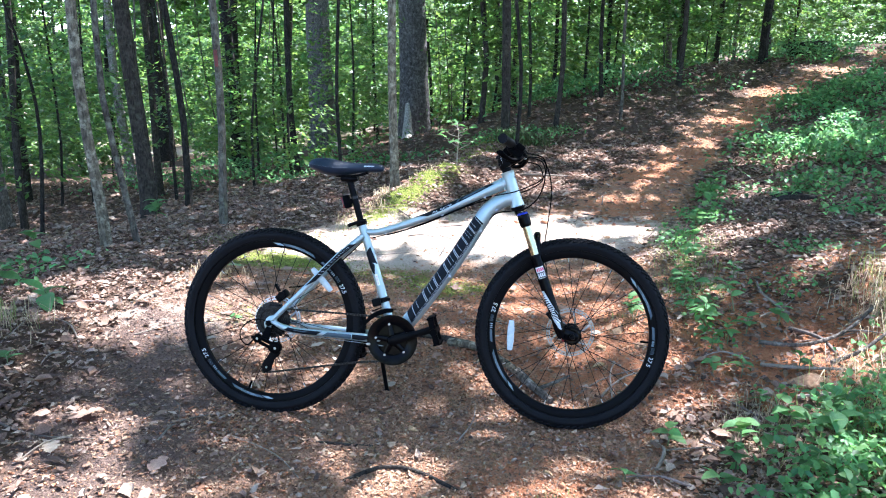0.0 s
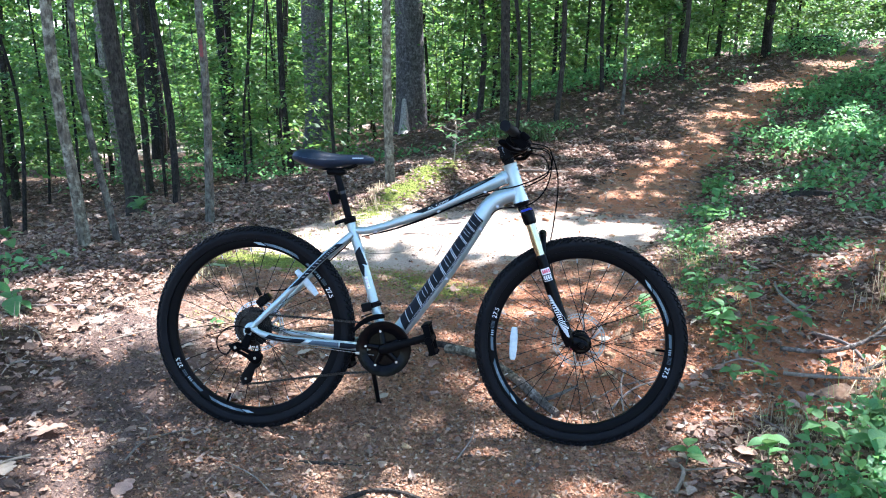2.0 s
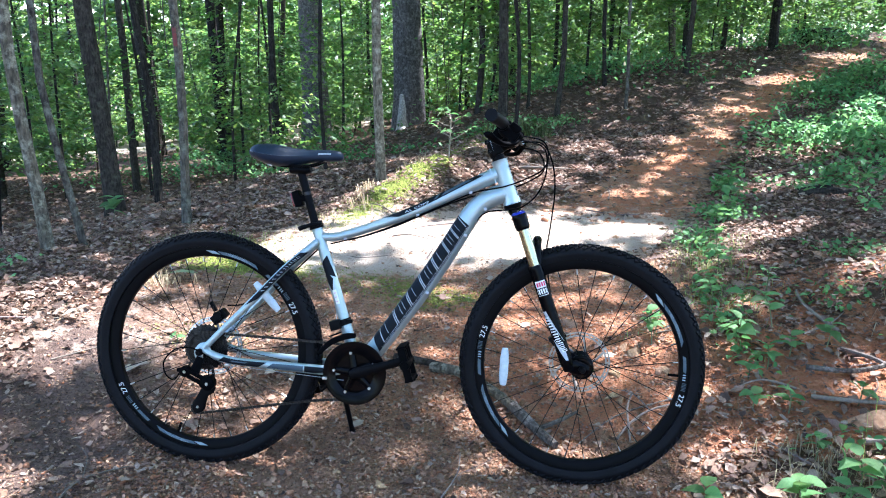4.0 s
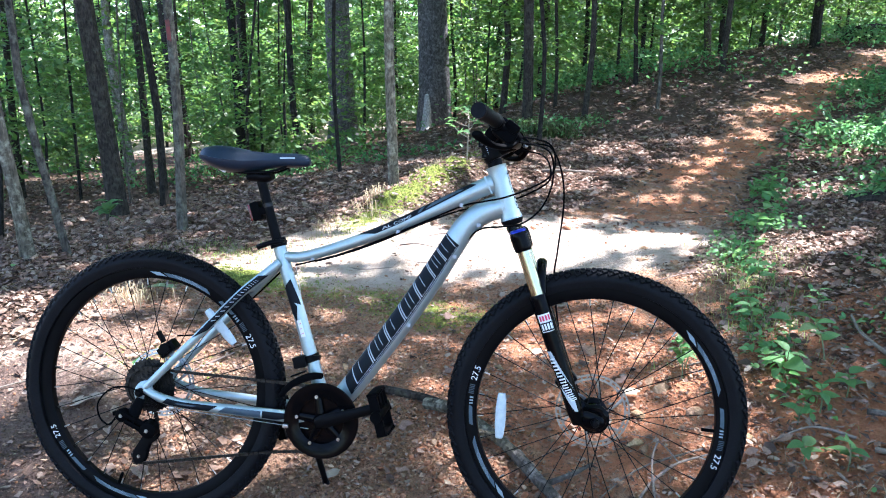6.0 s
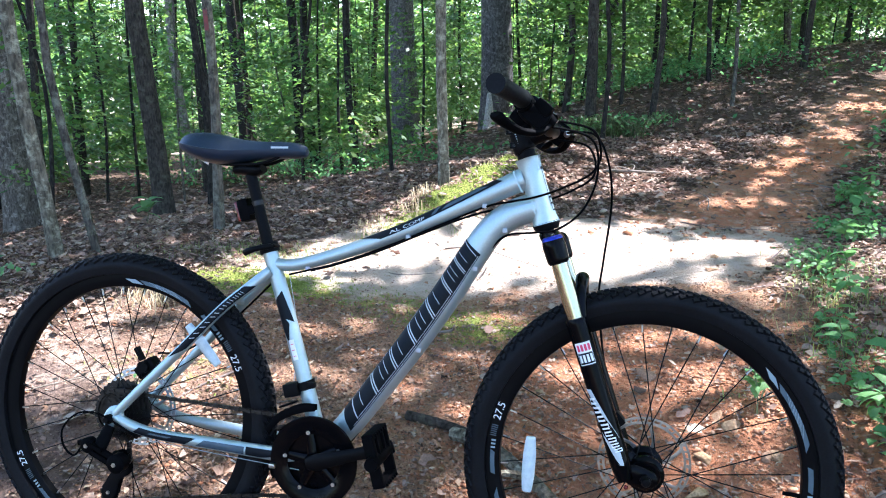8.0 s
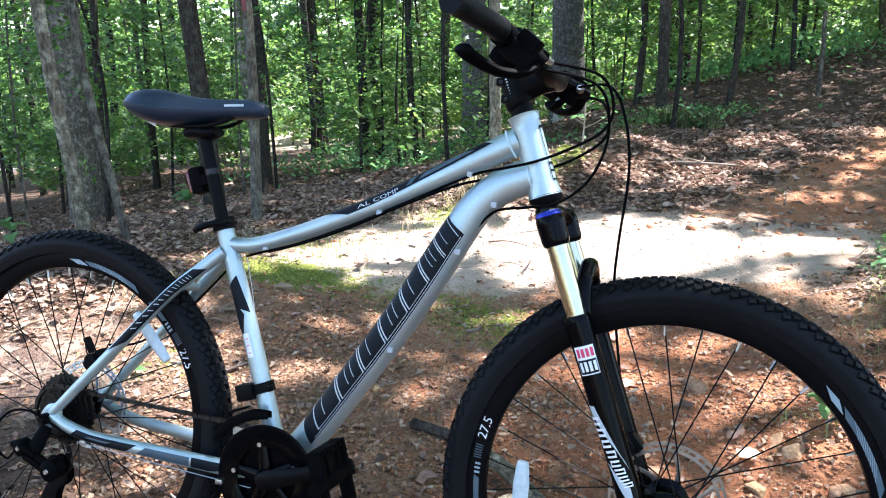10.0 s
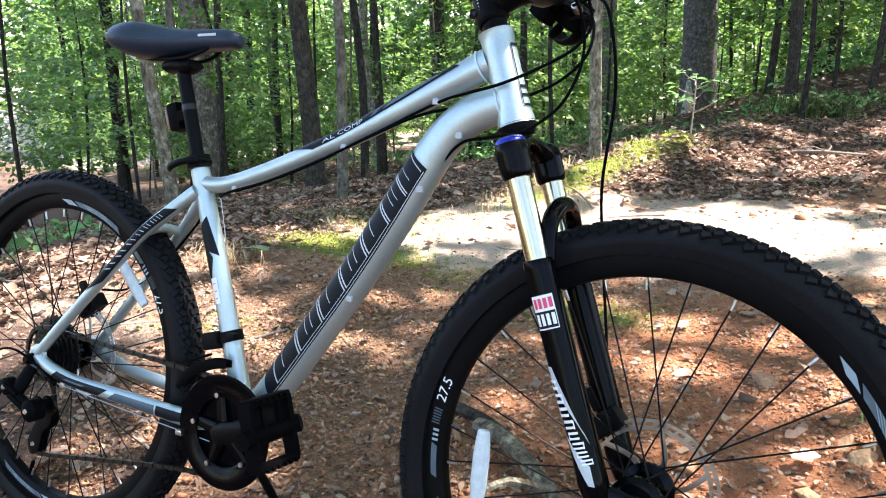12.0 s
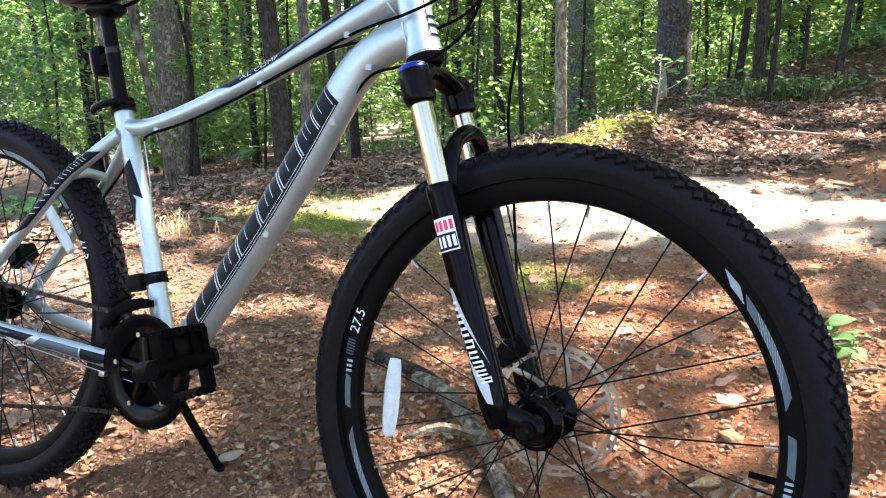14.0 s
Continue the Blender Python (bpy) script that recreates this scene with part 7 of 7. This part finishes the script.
stick([(1.62, 3.35, 0.0), (1.70, 3.22, 0.03), (1.72, 3.1, 0.0)], 0.010, 0.007, seed=13)
stick([(1.28, 2.45, 0.01), (1.18, 2.66, 0.02), (1.12, 2.84, 0.0)], 0.005, 0.003, seed=14)
stick([(0.74, 2.34, 0), (0.80, 2.46, 0.01), (0.78, 2.56, 0)], 0.008, 0.004, seed=15, side=1)
stick([(2.56, 5.80, -0.01), (2.66, 5.66, 0.01), (2.74, 5.5, 0.0)], 0.028, 0.02, "log", "short dark rotten log on the bank", bark_dark, 1, 16)
stick([(1.42, 3.20, 0.02), (1.60, 3.16, 0.03), (1.80, 3.20, 0.03), (1.95, 3.24, 0.05)], 0.011, 0.007, "root", "pale bare root crossing the eroded bank", bark_pale, 1, 21)
stick([(1.62, 2.95, 0.02), (1.76, 2.98, 0.04), (1.95, 3.06, 0.05)], 0.010, 0.006, "root", "pale bare root crossing the eroded bank", bark_pale, 0, 22)
stick([(1.66, 3.45, 0.02), (1.60, 3.62, 0.03), (1.64, 3.80, 0.02)], 0.008, 0.005, seed=23, side=1)
stick([(2.62, 6.02, -0.01), (2.72, 5.95, 0.0), (2.84, 5.92, -0.01)], 0.022, 0.028, "log", "dark rotten log half buried in the bank", bark_dark, 0, 24)
stick([(0.80, 7.5, 0.0), (1.0, 7.35, 0.06), (1.25, 7.45, 0.02)], 0.012, 0.006, seed=17, side=2)
stick([(-0.1, 4.2, 0.0), (-0.04, 4.12, 0.05), (-0.02, 4.0, 0.10)], 0.006, 0.004, seed=18)
for k in range(130):
    xx, yy = lr.uniform(-3.2, 3.2), lr.uniform(1.9, 7)
    if trail_wear(xx, yy) > 0.6 and lr.rand() < 0.7:
        continue
    a, ln = lr.rand() * 6.28, lr.uniform(0.12, 0.5)
    stick([(xx, yy, 0), (xx + math.cos(a) * ln * 0.5, yy + math.sin(a) * ln * 0.5, lr.uniform(0, 0.03)), (xx + math.cos(a + 0.2) * ln, yy + math.sin(a + 0.2) * ln, lr.uniform(0, 0.02))], lr.uniform(0.002, 0.006), 0.0015, side=lr.randint(0, 3), seed=30 + k, label="thin dry twig lying in the leaf litter")


# single leaves that stand out
def big_leaf(x, y, size, turn, mat, label, lobes=0, lift=0.012):
    """A single dead leaf with a bent blade, lobed like oak or smooth."""
    bm = bmesh.new()
    n = 22
    rim_l, rim_r, rib = [], [], []
    for i in range(n + 1):
        t = i / n
        w = 0.36 * math.sin(math.pi * t ** 0.8) ** 0.8
        if lobes:
            w *= 0.62 + 0.42 * abs(math.sin(lobes * math.pi * t))
        bend = 0.10 * math.sin(2.2 * t)
        rib.append(bm.verts.new((size * (t - 0.5), 0, size * bend)))
        rim_l.append(bm.verts.new((size * (t - 0.5 + (0.05 if lobes else 0)), size * w, size * (bend + 0.12 * w + 0.03 * math.sin(9 * t)))))
        rim_r.append(bm.verts.new((size * (t - 0.5 + (0.05 if lobes else 0)), -size * w, size * (bend + 0.18 * w + 0.03 * math.cos(8 * t)))))
    for i in range(n):
        bm.faces.new((rib[i], rib[i + 1], rim_l[i + 1], rim_l[i]))
        bm.faces.new((rib[i + 1], rib[i], rim_r[i], rim_r[i + 1]))
    tube(bm, [Vector((-size * 0.5, 0, 0)), Vector((-size * 0.72, 0.01, 0.004))], [size * 0.014, size * 0.010], 5, 1, (0, 0, 1))
    ob = part("dead_leaf", bm, mat)
    ob.location = (x, y, float(ground_z(x, y)) + lift)
    ob.rotation_euler = (lr.normal(0, 0.15), lr.normal(0, 0.15), turn)
    return tagged(ob, label, "leaf", "fallen leaves")


big_leaf(-1.33, 2.64, 0.135, 0.3, brown_leaf_single, "large lobed tan oak leaf on bare dirt", 4)
big_leaf(-1.36, 2.44, 0.09, 2.0, pale_leaf_single, "bleached lobed leaf lying on dirt", 4)
big_leaf(-0.96, 2.36, 0.09, 1.2, brown_leaf_single, "grey-brown curled leaf on dirt", 3)
big_leaf(-1.45, 3.64, 0.12, 0.2, pale_leaf_single, "pale bleached leaf standing in leaf litter", 2, 0.03)
big_leaf(0.73, 3.36, 0.075, 0.8, pale_leaf_single, "pale yellow leaf among clay stones", 2, 0.02)
big_leaf(1.02, 2.52, 0.08, 2.4, brown_leaf_single, "curled rust-brown leaf beside the seedling", 0)
big_leaf(0.92, 2.46, 0.06, 0.4, brown_leaf_single, "small tan leaf on dirt", 0)
big_leaf(-1.18, 4.2, 0.13, 2.9, green_leaf_single, "broad fresh green leaf lying on the litter", 0, 0.03)
big_leaf(-1.06, 3.25, 0.12, 0.2, pale_leaf_single, "large grey-green dead leaf lying flat", 0, 0.015)
big_leaf(-0.2, 2.95, 0.06, 1.0, pale_leaf_single, "small grey leaf on the trail", 0)
for k in range(24):
    xx, yy = lr.uniform(-2.2, 2.0), lr.uniform(1.9, 4.8)
    if sunlit_dust_wear(xx, yy) > 0.3:
        continue
    big_leaf(xx, yy, lr.uniform(0.03, 0.07), lr.rand() * 6.28, (brown_leaf_single, brown_leaf_single, brown_leaf_single, brown_leaf_single, pale_leaf_single)[lr.randint(5)], "dry brown leaf fallen on the trail", lr.choice([2, 3, 4, 5]))

# seedlings: stems with leaflets
bm = bmesh.new()
n = 8
rib, ll, rl = [], [], []
for i in range(n + 1):
    t = i / n
    w = 0.30 * math.sin(math.pi * t ** 0.72) ** 0.9
    rib.append(bm.verts.new((t, 0, 0.10 * math.sin(2.4 * t) - 0.16 * t * t)))
    ll.append(bm.verts.new((t, w, 0.10 * math.sin(2.4 * t) - 0.16 * t * t + 0.20 * w)))
    rl.append(bm.verts.new((t, -w, 0.10 * math.sin(2.4 * t) - 0.16 * t * t + 0.20 * w)))
for i in range(n):
    bm.faces.new((rib[i], rib[i + 1], ll[i + 1], ll[i]))
    bm.faces.new((rib[i + 1], rib[i], rl[i], rl[i + 1]))
leaf_data = bpy.data.meshes.new("leaf")
bmesh.ops.remove_doubles(bm, verts=bm.verts[:], dist=1e-5)
bm.to_mesh(leaf_data)
bm.free()
leaf_data.materials.append(seedling_mat)
leaf_data.shade_smooth()


def seedling(x, y, height, count, size, name="seedling", label="", seed=0, whorl=False):
    rng = np.random.RandomState(seed + 300)
    root = tagged(new(name), label or "low green seedling with broad leaves", "plant", "seedlings beside the trail")
    root.location = (x, y, float(ground_z(x, y)))
    top = Vector((rng.normal(0, 0.15) * height, rng.normal(0, 0.15) * height, height))
    bm = bmesh.new()
    tube(bm, [Vector((0, 0, -0.02)), top * 0.5 + Vector((0.005, 0, 0)), top], [0.0030, 0.0024, 0.0014], 6, 4, (1, 0, 0))
    part("stem", bm, green_stem, root)
    for k in range(count):
        f = 1.0 if whorl else 0.45 + 0.55 * (k + 1) / count
        ob = new("leaf", leaf_data)
        ob.parent = root
        ob.location = top * f
        a = 2.4 * k + rng.normal(0, 0.3) if not whorl else 6.283 * k / count + rng.normal(0, 0.15)
        s = size * rng.uniform(0.75, 1.2)
        ob.rotation_euler = (rng.normal(0, 0.25), rng.normal(-0.05, 0.25), a)
        ob.scale = (s, s, s)
    return root


# seedlings: place, height, leaves and leaf length
SEEDLINGS_NEAR = ((-1.92, 3.62, 0.1, 5, 0.13), (-2.45, 4.15, 0.14, 6, 0.1), (-2.24, 5.95, 0.18, 13, 0.11), (0.93, 3.48, 0.14, 9, 0.075), (0.95, 3.55, 0.1, 7, 0.06), (0.83, 2.53, 0.07, 4, 0.1), (1.24, 3.42, 0.13, 7, 0.11), (1.4, 3.3, 0.1, 6, 0.09), (1.33, 3.62, 0.12, 6, 0.09), (1.22, 2.69, 0.08, 5, 0.07), (1.2, 3.18, 0.06, 3, 0.07), (1.3, 3.85, 0.12, 6, 0.08), (1.55, 3.9, 0.12, 6, 0.07))
SEEDLINGS_BANK = ((1.48, 2.95, 0.08, 5, 0.08), (0.98, 2.28, 0.1, 6, 0.08), (0.9, 2.16, 0.06, 5, 0.08), (1.12, 2.32, 0.14, 7, 0.08), (1.16, 2.16, 0.12, 7, 0.085), (0.62, 2.28, 0.05, 3, 0.05), (-1.75, 2.9, 0.05, 4, 0.06), (-0.98, 3.5, 0.04, 3, 0.05), (1.05, 2.42, 0.1, 6, 0.1), (1.26, 2.5, 0.12, 7, 0.1), (1.34, 2.35, 0.15, 8, 0.11), (1.42, 2.55, 0.12, 7, 0.09), (2.2, 6.3, 0.18, 9, 0.12))
SEEDLINGS_FAR = ((2.35, 6.6, 0.2, 9, 0.12), (2.1, 5.9, 0.18, 8, 0.11), (1.3, 3.25, 0.1, 6, 0.08), (1.42, 3.5, 0.14, 7, 0.09), (1.36, 4.05, 0.12, 6, 0.08), (1.5, 4.35, 0.13, 7, 0.09), (1.62, 4.75, 0.14, 7, 0.09), (1.75, 5.2, 0.15, 8, 0.1), (1.95, 5.5, 0.16, 8, 0.1), (1.25, 2.95, 0.08, 5, 0.08), (1.56, 3.35, 0.12, 7, 0.08), (1.15, 3, 0.06, 5, 0.07), (-2.7, 5, 0.15, 6, 0.12))
for k, (sx, sy, tall, count, long) in enumerate(SEEDLINGS_NEAR + SEEDLINGS_BANK + SEEDLINGS_FAR):
    seedling(sx, sy, tall, count, long * (0.78 if sx > 0.8 else 1.0), seed=k)


# leggy seedling on the mossy ridge: a pale stem that forks into bare twigs with a few leaves at their ends
def leggy_seedling(x, y, height, twigs, size, seed):
    rng = np.random.RandomState(seed + 300)
    root = tagged(new("seedling"), "leggy pale-stemmed seedling with few leaves", "plant", "seedlings beside the trail")
    root.location = (x, y, float(ground_z(x, y)))
    top = Vector((0.02, 0.0, height))
    bm = bmesh.new()
    tube(bm, [Vector((0, 0, -0.02)), Vector((0.012, 0, height * 0.45)), top], [0.007, 0.0055, 0.003], 7, 4, (1, 0, 0))
    part("stem", bm, twig_pale, root)
    for k in range(twigs):
        f = 0.42 + 0.58 * k / max(1, twigs - 1)
        a = 2.4 * k + rng.normal(0, 0.3)
        ln = height * rng.uniform(0.38, 0.62) * (1.25 - 0.6 * f)
        p = Vector((0.012, 0, height * f))
        q = p + Vector((math.cos(a) * ln, math.sin(a) * ln, ln * rng.uniform(0.25, 0.7)))
        bm = bmesh.new()
        tube(bm, [p, p.lerp(q, 0.5) + Vector((0, 0, -0.012)), q], [0.004, 0.003, 0.0016], 6, 3, (0, 0, 1))
        part("twig", bm, twig_pale, root)
        for j in range(3):
            ob = new("leaf", leaf_data)
            ob.parent = root
            ob.location = p.lerp(q, 1.0 - 0.16 * j)
            s = size * rng.uniform(0.7, 1.15)
            ob.rotation_euler = (rng.normal(0, 0.3), rng.normal(0.05, 0.25), a + (0, 1.1, -1.1)[j] + rng.normal(0, 0.3))
            ob.scale = (s, s, s)
    return root


leggy_seedling(0.16, 7.2, 0.36, 8, 0.08, 77)


# dense ground cover on the right bank
def cover_patch(rng, cx, cy, rx, ry, count, size, tall):
    count, size = int(count * 1.25), size * 0.56
    q = rng.normal(0, 0.5, (count, 2))
    x, y = cx + q[:, 0] * rx, cy + q[:, 1] * ry
    ok = trail_wear(x, y) < 0.45
    x, y = x[ok], y[ok]
    m = len(x)
    z = ground_z(x, y) + tall * np.sqrt(rng.rand(m)) * (0.55 + 0.45 * vnoise(x, y, 3, 6))
    L = size * rng.uniform(0.6, 1.4, m)
    return round_leaves(np.stack([x, y, z], -1), L, L * rng.uniform(0.5, 0.8, m), rng.rand(m) * 6.28, rng.normal(0, 0.5, m), rng.normal(0.15, 0.5, m))


gr = np.random.RandomState(61)
cov = [cover_patch(gr, 1.26, 3.5, 0.10, 0.35, 110, 0.06, 0.12), cover_patch(gr, 1.36, 4.2, 0.10, 0.4, 160, 0.055, 0.12), cover_patch(gr, 1.55, 4.8, 0.12, 0.45, 200, 0.055, 0.13), cover_patch(gr, 1.95, 5.7, 0.16, 0.5, 260, 0.06, 0.15), cover_patch(gr, 2.3, 6.5, 0.18, 0.4, 260, 0.07, 0.2),
       cover_patch(gr, 1.62, 2.42, 0.34, 0.26, 760, 0.055, 0.22), cover_patch(gr, 1.36, 2.16, 0.34, 0.2, 560, 0.06, 0.16), cover_patch(gr, 1.12, 2.02, 0.2, 0.1, 120, 0.06, 0.1), cover_patch(gr, 2.05, 2.9, 0.3, 0.22, 260, 0.06, 0.14), cover_patch(gr, 1.75, 3.7, 0.16, 0.2, 70, 0.05, 0.1), cover_patch(gr, 2.1, 4.2, 0.2, 0.25, 110, 0.055, 0.12)]
for v, f in cov:
    blade = v.reshape(-1, 6, 3)
    base = blade[:, 0].mean(axis=0)
    base[2] = float(ground_z(base[0], base[1]))
    clump = tagged(new("plant_clump"), "low clump of broad green leaves beside the trail", "plant", "plant clumps beside the trail")
    clump.location = base
    for q in blade[:300] - base:
        along, across = Vector(q[3] - q[0]), Vector(q[1] - q[5])
        long = along.length
        along.normalize()
        up = along.cross(across).normalized()
        ob = new("leaf", leaf_data)
        ob.parent = clump
        ob.matrix_basis = Matrix.Translation(q[0]) @ Matrix((along, up.cross(along), up)).transposed().to_4x4() @ Matrix.Scale(long * 0.95, 4)
    rest = blade[300:] - base
    if len(rest):
        b = np.arange(len(rest))[:, None] * 6
        tagged(sheet("foliage", rest.reshape(-1, 3), np.concatenate([b + np.array((0, 1, 2, 3)), b + np.array((0, 3, 4, 5))]), cover_mat, clump), kind="stuff")
cov = [cover_patch(gr, 2.95, 6.1, 0.35, 0.4, 420, 0.075, 0.2), cover_patch(gr, 3.9, 7.6, 0.9, 1.1, 2600, 0.09, 0.40), cover_patch(gr, 5.2, 10.2, 1.2, 1.4, 2600, 0.10, 0.42), cover_patch(gr, 3.3, 5.0, 0.5, 0.5, 420, 0.08, 0.2), cover_patch(gr, 2.7, 4.9, 0.25, 0.3, 130, 0.07, 0.14),
       cover_patch(gr, 2.6, 3.4, 0.4, 0.5, 260, 0.07, 0.16), cover_patch(gr, 0.9, 9.3, 0.8, 0.35, 320, 0.09, 0.26), cover_patch(gr, -1.2, 9.2, 1.3, 0.4, 500, 0.09, 0.3), cover_patch(gr, -2.6, 4.3, 0.5, 0.4, 160, 0.08, 0.12), cover_patch(gr, 2.2, 12.5, 1.8, 1.2, 1500, 0.11, 0.5),
       cover_patch(gr, -3.2, 12.0, 2.2, 1.0, 1300, 0.11, 0.5), cover_patch(gr, 7.4, 15.2, 2.0, 1.6, 1800, 0.12, 0.5)]
v, f = gather(cov)
tagged(sheet("ground_cover", v, f, cover_mat), "dense low green plants on the bank beside the trail", "plants", kind="stuff")


bm = stone_bm(np.random.RandomState(5), 0.7, 3)
stump = part("stump", bm, bark_dark)
stump.location, stump.scale = (7.45, 15.9, float(ground_z(7.45, 15.9)) + 0.08), (0.48, 0.3, 0.26)
tagged(stump, "dark rotten upturned stump beside the trail", "stump")


# grass and moss
def blades(rng, cx, cy, rx, ry, count, lo, hi, lean=0.5, drop=0.0, wide=1.0):
    q = rng.normal(0, 0.5, (count, 2))
    x, y = cx + q[:, 0] * rx, cy + q[:, 1] * ry
    z = ground_z(x, y) - 0.005
    a = rng.rand(count) * 6.28
    L = rng.uniform(lo, hi, count)
    k = rng.uniform(0.2, 1.0, count) * lean
    w = (0.0009 + 0.0010 * rng.rand(count)) * wide
    dx, dy = np.cos(a), np.sin(a)
    p0 = np.stack([x, y, z], -1)
    p1 = p0 + np.stack([dx * k * L * 0.35, dy * k * L * 0.35, L * 0.55], -1)
    p2 = p0 + np.stack([dx * k * L, dy * k * L, L * (0.85 - 0.5 * k - drop)], -1)
    s = np.stack([-dy * w, dx * w, np.zeros(count)], -1)
    vv = np.stack([p0 - s, p0 + s, p1 + s * 0.8, p1 - s * 0.8, p2], 1).reshape(-1, 3)
    b = np.arange(count)[:, None] * 5
    f = np.stack([b + np.array(t) for t in ((0, 1, 2), (0, 2, 3), (3, 2, 4))], 1).reshape(-1, 3)
    return vv, f


v, f = gather([blades(gr, -0.62, 5.75, 0.16, 0.5, 120, 0.03, 0.09), blades(gr, -0.3, 6.2, 0.25, 0.7, 160, 0.03, 0.09), blades(gr, 1.45, 4.2, 0.25, 0.6, 260, 0.03, 0.08, 0.95), blades(gr, 1.65, 4.9, 0.2, 0.5, 260, 0.03, 0.09, 0.95), blades(gr, -1.2, 5.1, 0.5, 0.25, 1500, 0.015, 0.05),
               blades(gr, 0.35, 2.12, 0.08, 0.06, 90, 0.03, 0.07), blades(gr, -2.1, 3.15, 0.22, 0.25, 300, 0.08, 0.2), blades(gr, 0.9, 3.6, 0.1, 0.1, 16, 0.03, 0.07, 0.95), blades(gr, 1.6, 2.4, 0.3, 0.3, 500, 0.08, 0.24), blades(gr, 1.34, 3.9, 0.14, 0.5, 240, 0.04, 0.10, 0.98, 0.1), blades(gr, 1.5, 4.6, 0.14, 0.4, 240, 0.04, 0.10, 0.98, 0.1), blades(gr, 2.15, 3.3, 0.2, 0.4, 500, 0.08, 0.2)])
tagged(sheet("grass", v, f, grass_mat), "thin grass tufts along the trail and mossy bank", "grass", kind="stuff")
v, f = gather([blades(gr, 1.66, 2.74, 0.16, 0.25, 200, 0.08, 0.2, 0.95, 0.3), blades(gr, 2.0, 3.2, 0.2, 0.4, 360, 0.08, 0.22, 0.95, 0.25), blades(gr, 1.95, 2.75, 0.2, 0.2, 200, 0.1, 0.25, 0.95, 0.2), blades(gr, -1.26, 4.1, 0.14, 0.12, 100, 0.06, 0.15, 0.98, 0.25, 1.1), blades(gr, -0.72, 5.6, 0.15, 0.3, 70, 0.05, 0.13, 0.8, 0.1), blades(gr, 1.2, 2.6, 0.2, 0.3, 140, 0.06, 0.16, 0.95, 0.3), blades(gr, -2.0, 3.2, 0.25, 0.2, 160, 0.1, 0.22, 0.8, 0.2)])
tagged(sheet("dry_grass", v, f, straw_mat), "bleached dry grass stalks on the bank", "dry grass", kind="stuff")
v, f = gather([blades(gr, 0.98, 9.3, 0.3, 0.25, 700, 0.18, 0.36, 1.0, 0.15, 3.0), blades(gr, 1.5, 9.9, 0.25, 0.25, 110, 0.1, 0.2, 1.0, 0.15, 3.0)])
tagged(sheet("arching_grass", v, f, dark_grass_mat), "dark green clump of long arching grass on the slope", "grass", kind="stuff")
v, f = gather([blades(gr, -0.48, 6.2, 0.08, 0.4, 110, 0.06, 0.16, 0.9, 0.1, 1.6), blades(gr, -0.1, 7.2, 0.1, 0.5, 90, 0.05, 0.13, 0.9, 0.1, 1.6)])
tagged(sheet("dry_grass", v, f, straw_mat), "yellow dry grass fringing the mossy bank", "dry grass", kind="stuff")
m = 130000
x, y = gr.uniform(-2, 1.3, m), gr.uniform(3.3, 10.6, m)
ok = gr.rand(m) < moss_wear(x, y) * 1.1 - 0.12
x, y = x[ok], y[ok]
k = len(x)
L = gr.uniform(0.007, 0.016, k)
v, f = leaf_mesh(np.stack([x, y, ground_z(x, y) + 0.002], -1), L, L * 0.5, gr.rand(k) * 6.28, gr.normal(0, 0.5, k), gr.normal(-0.9, 0.35, k))
tagged(sheet("moss", v, f, moss_mat), "bright green moss tufts on the bank and trail edge", "moss", kind="stuff")
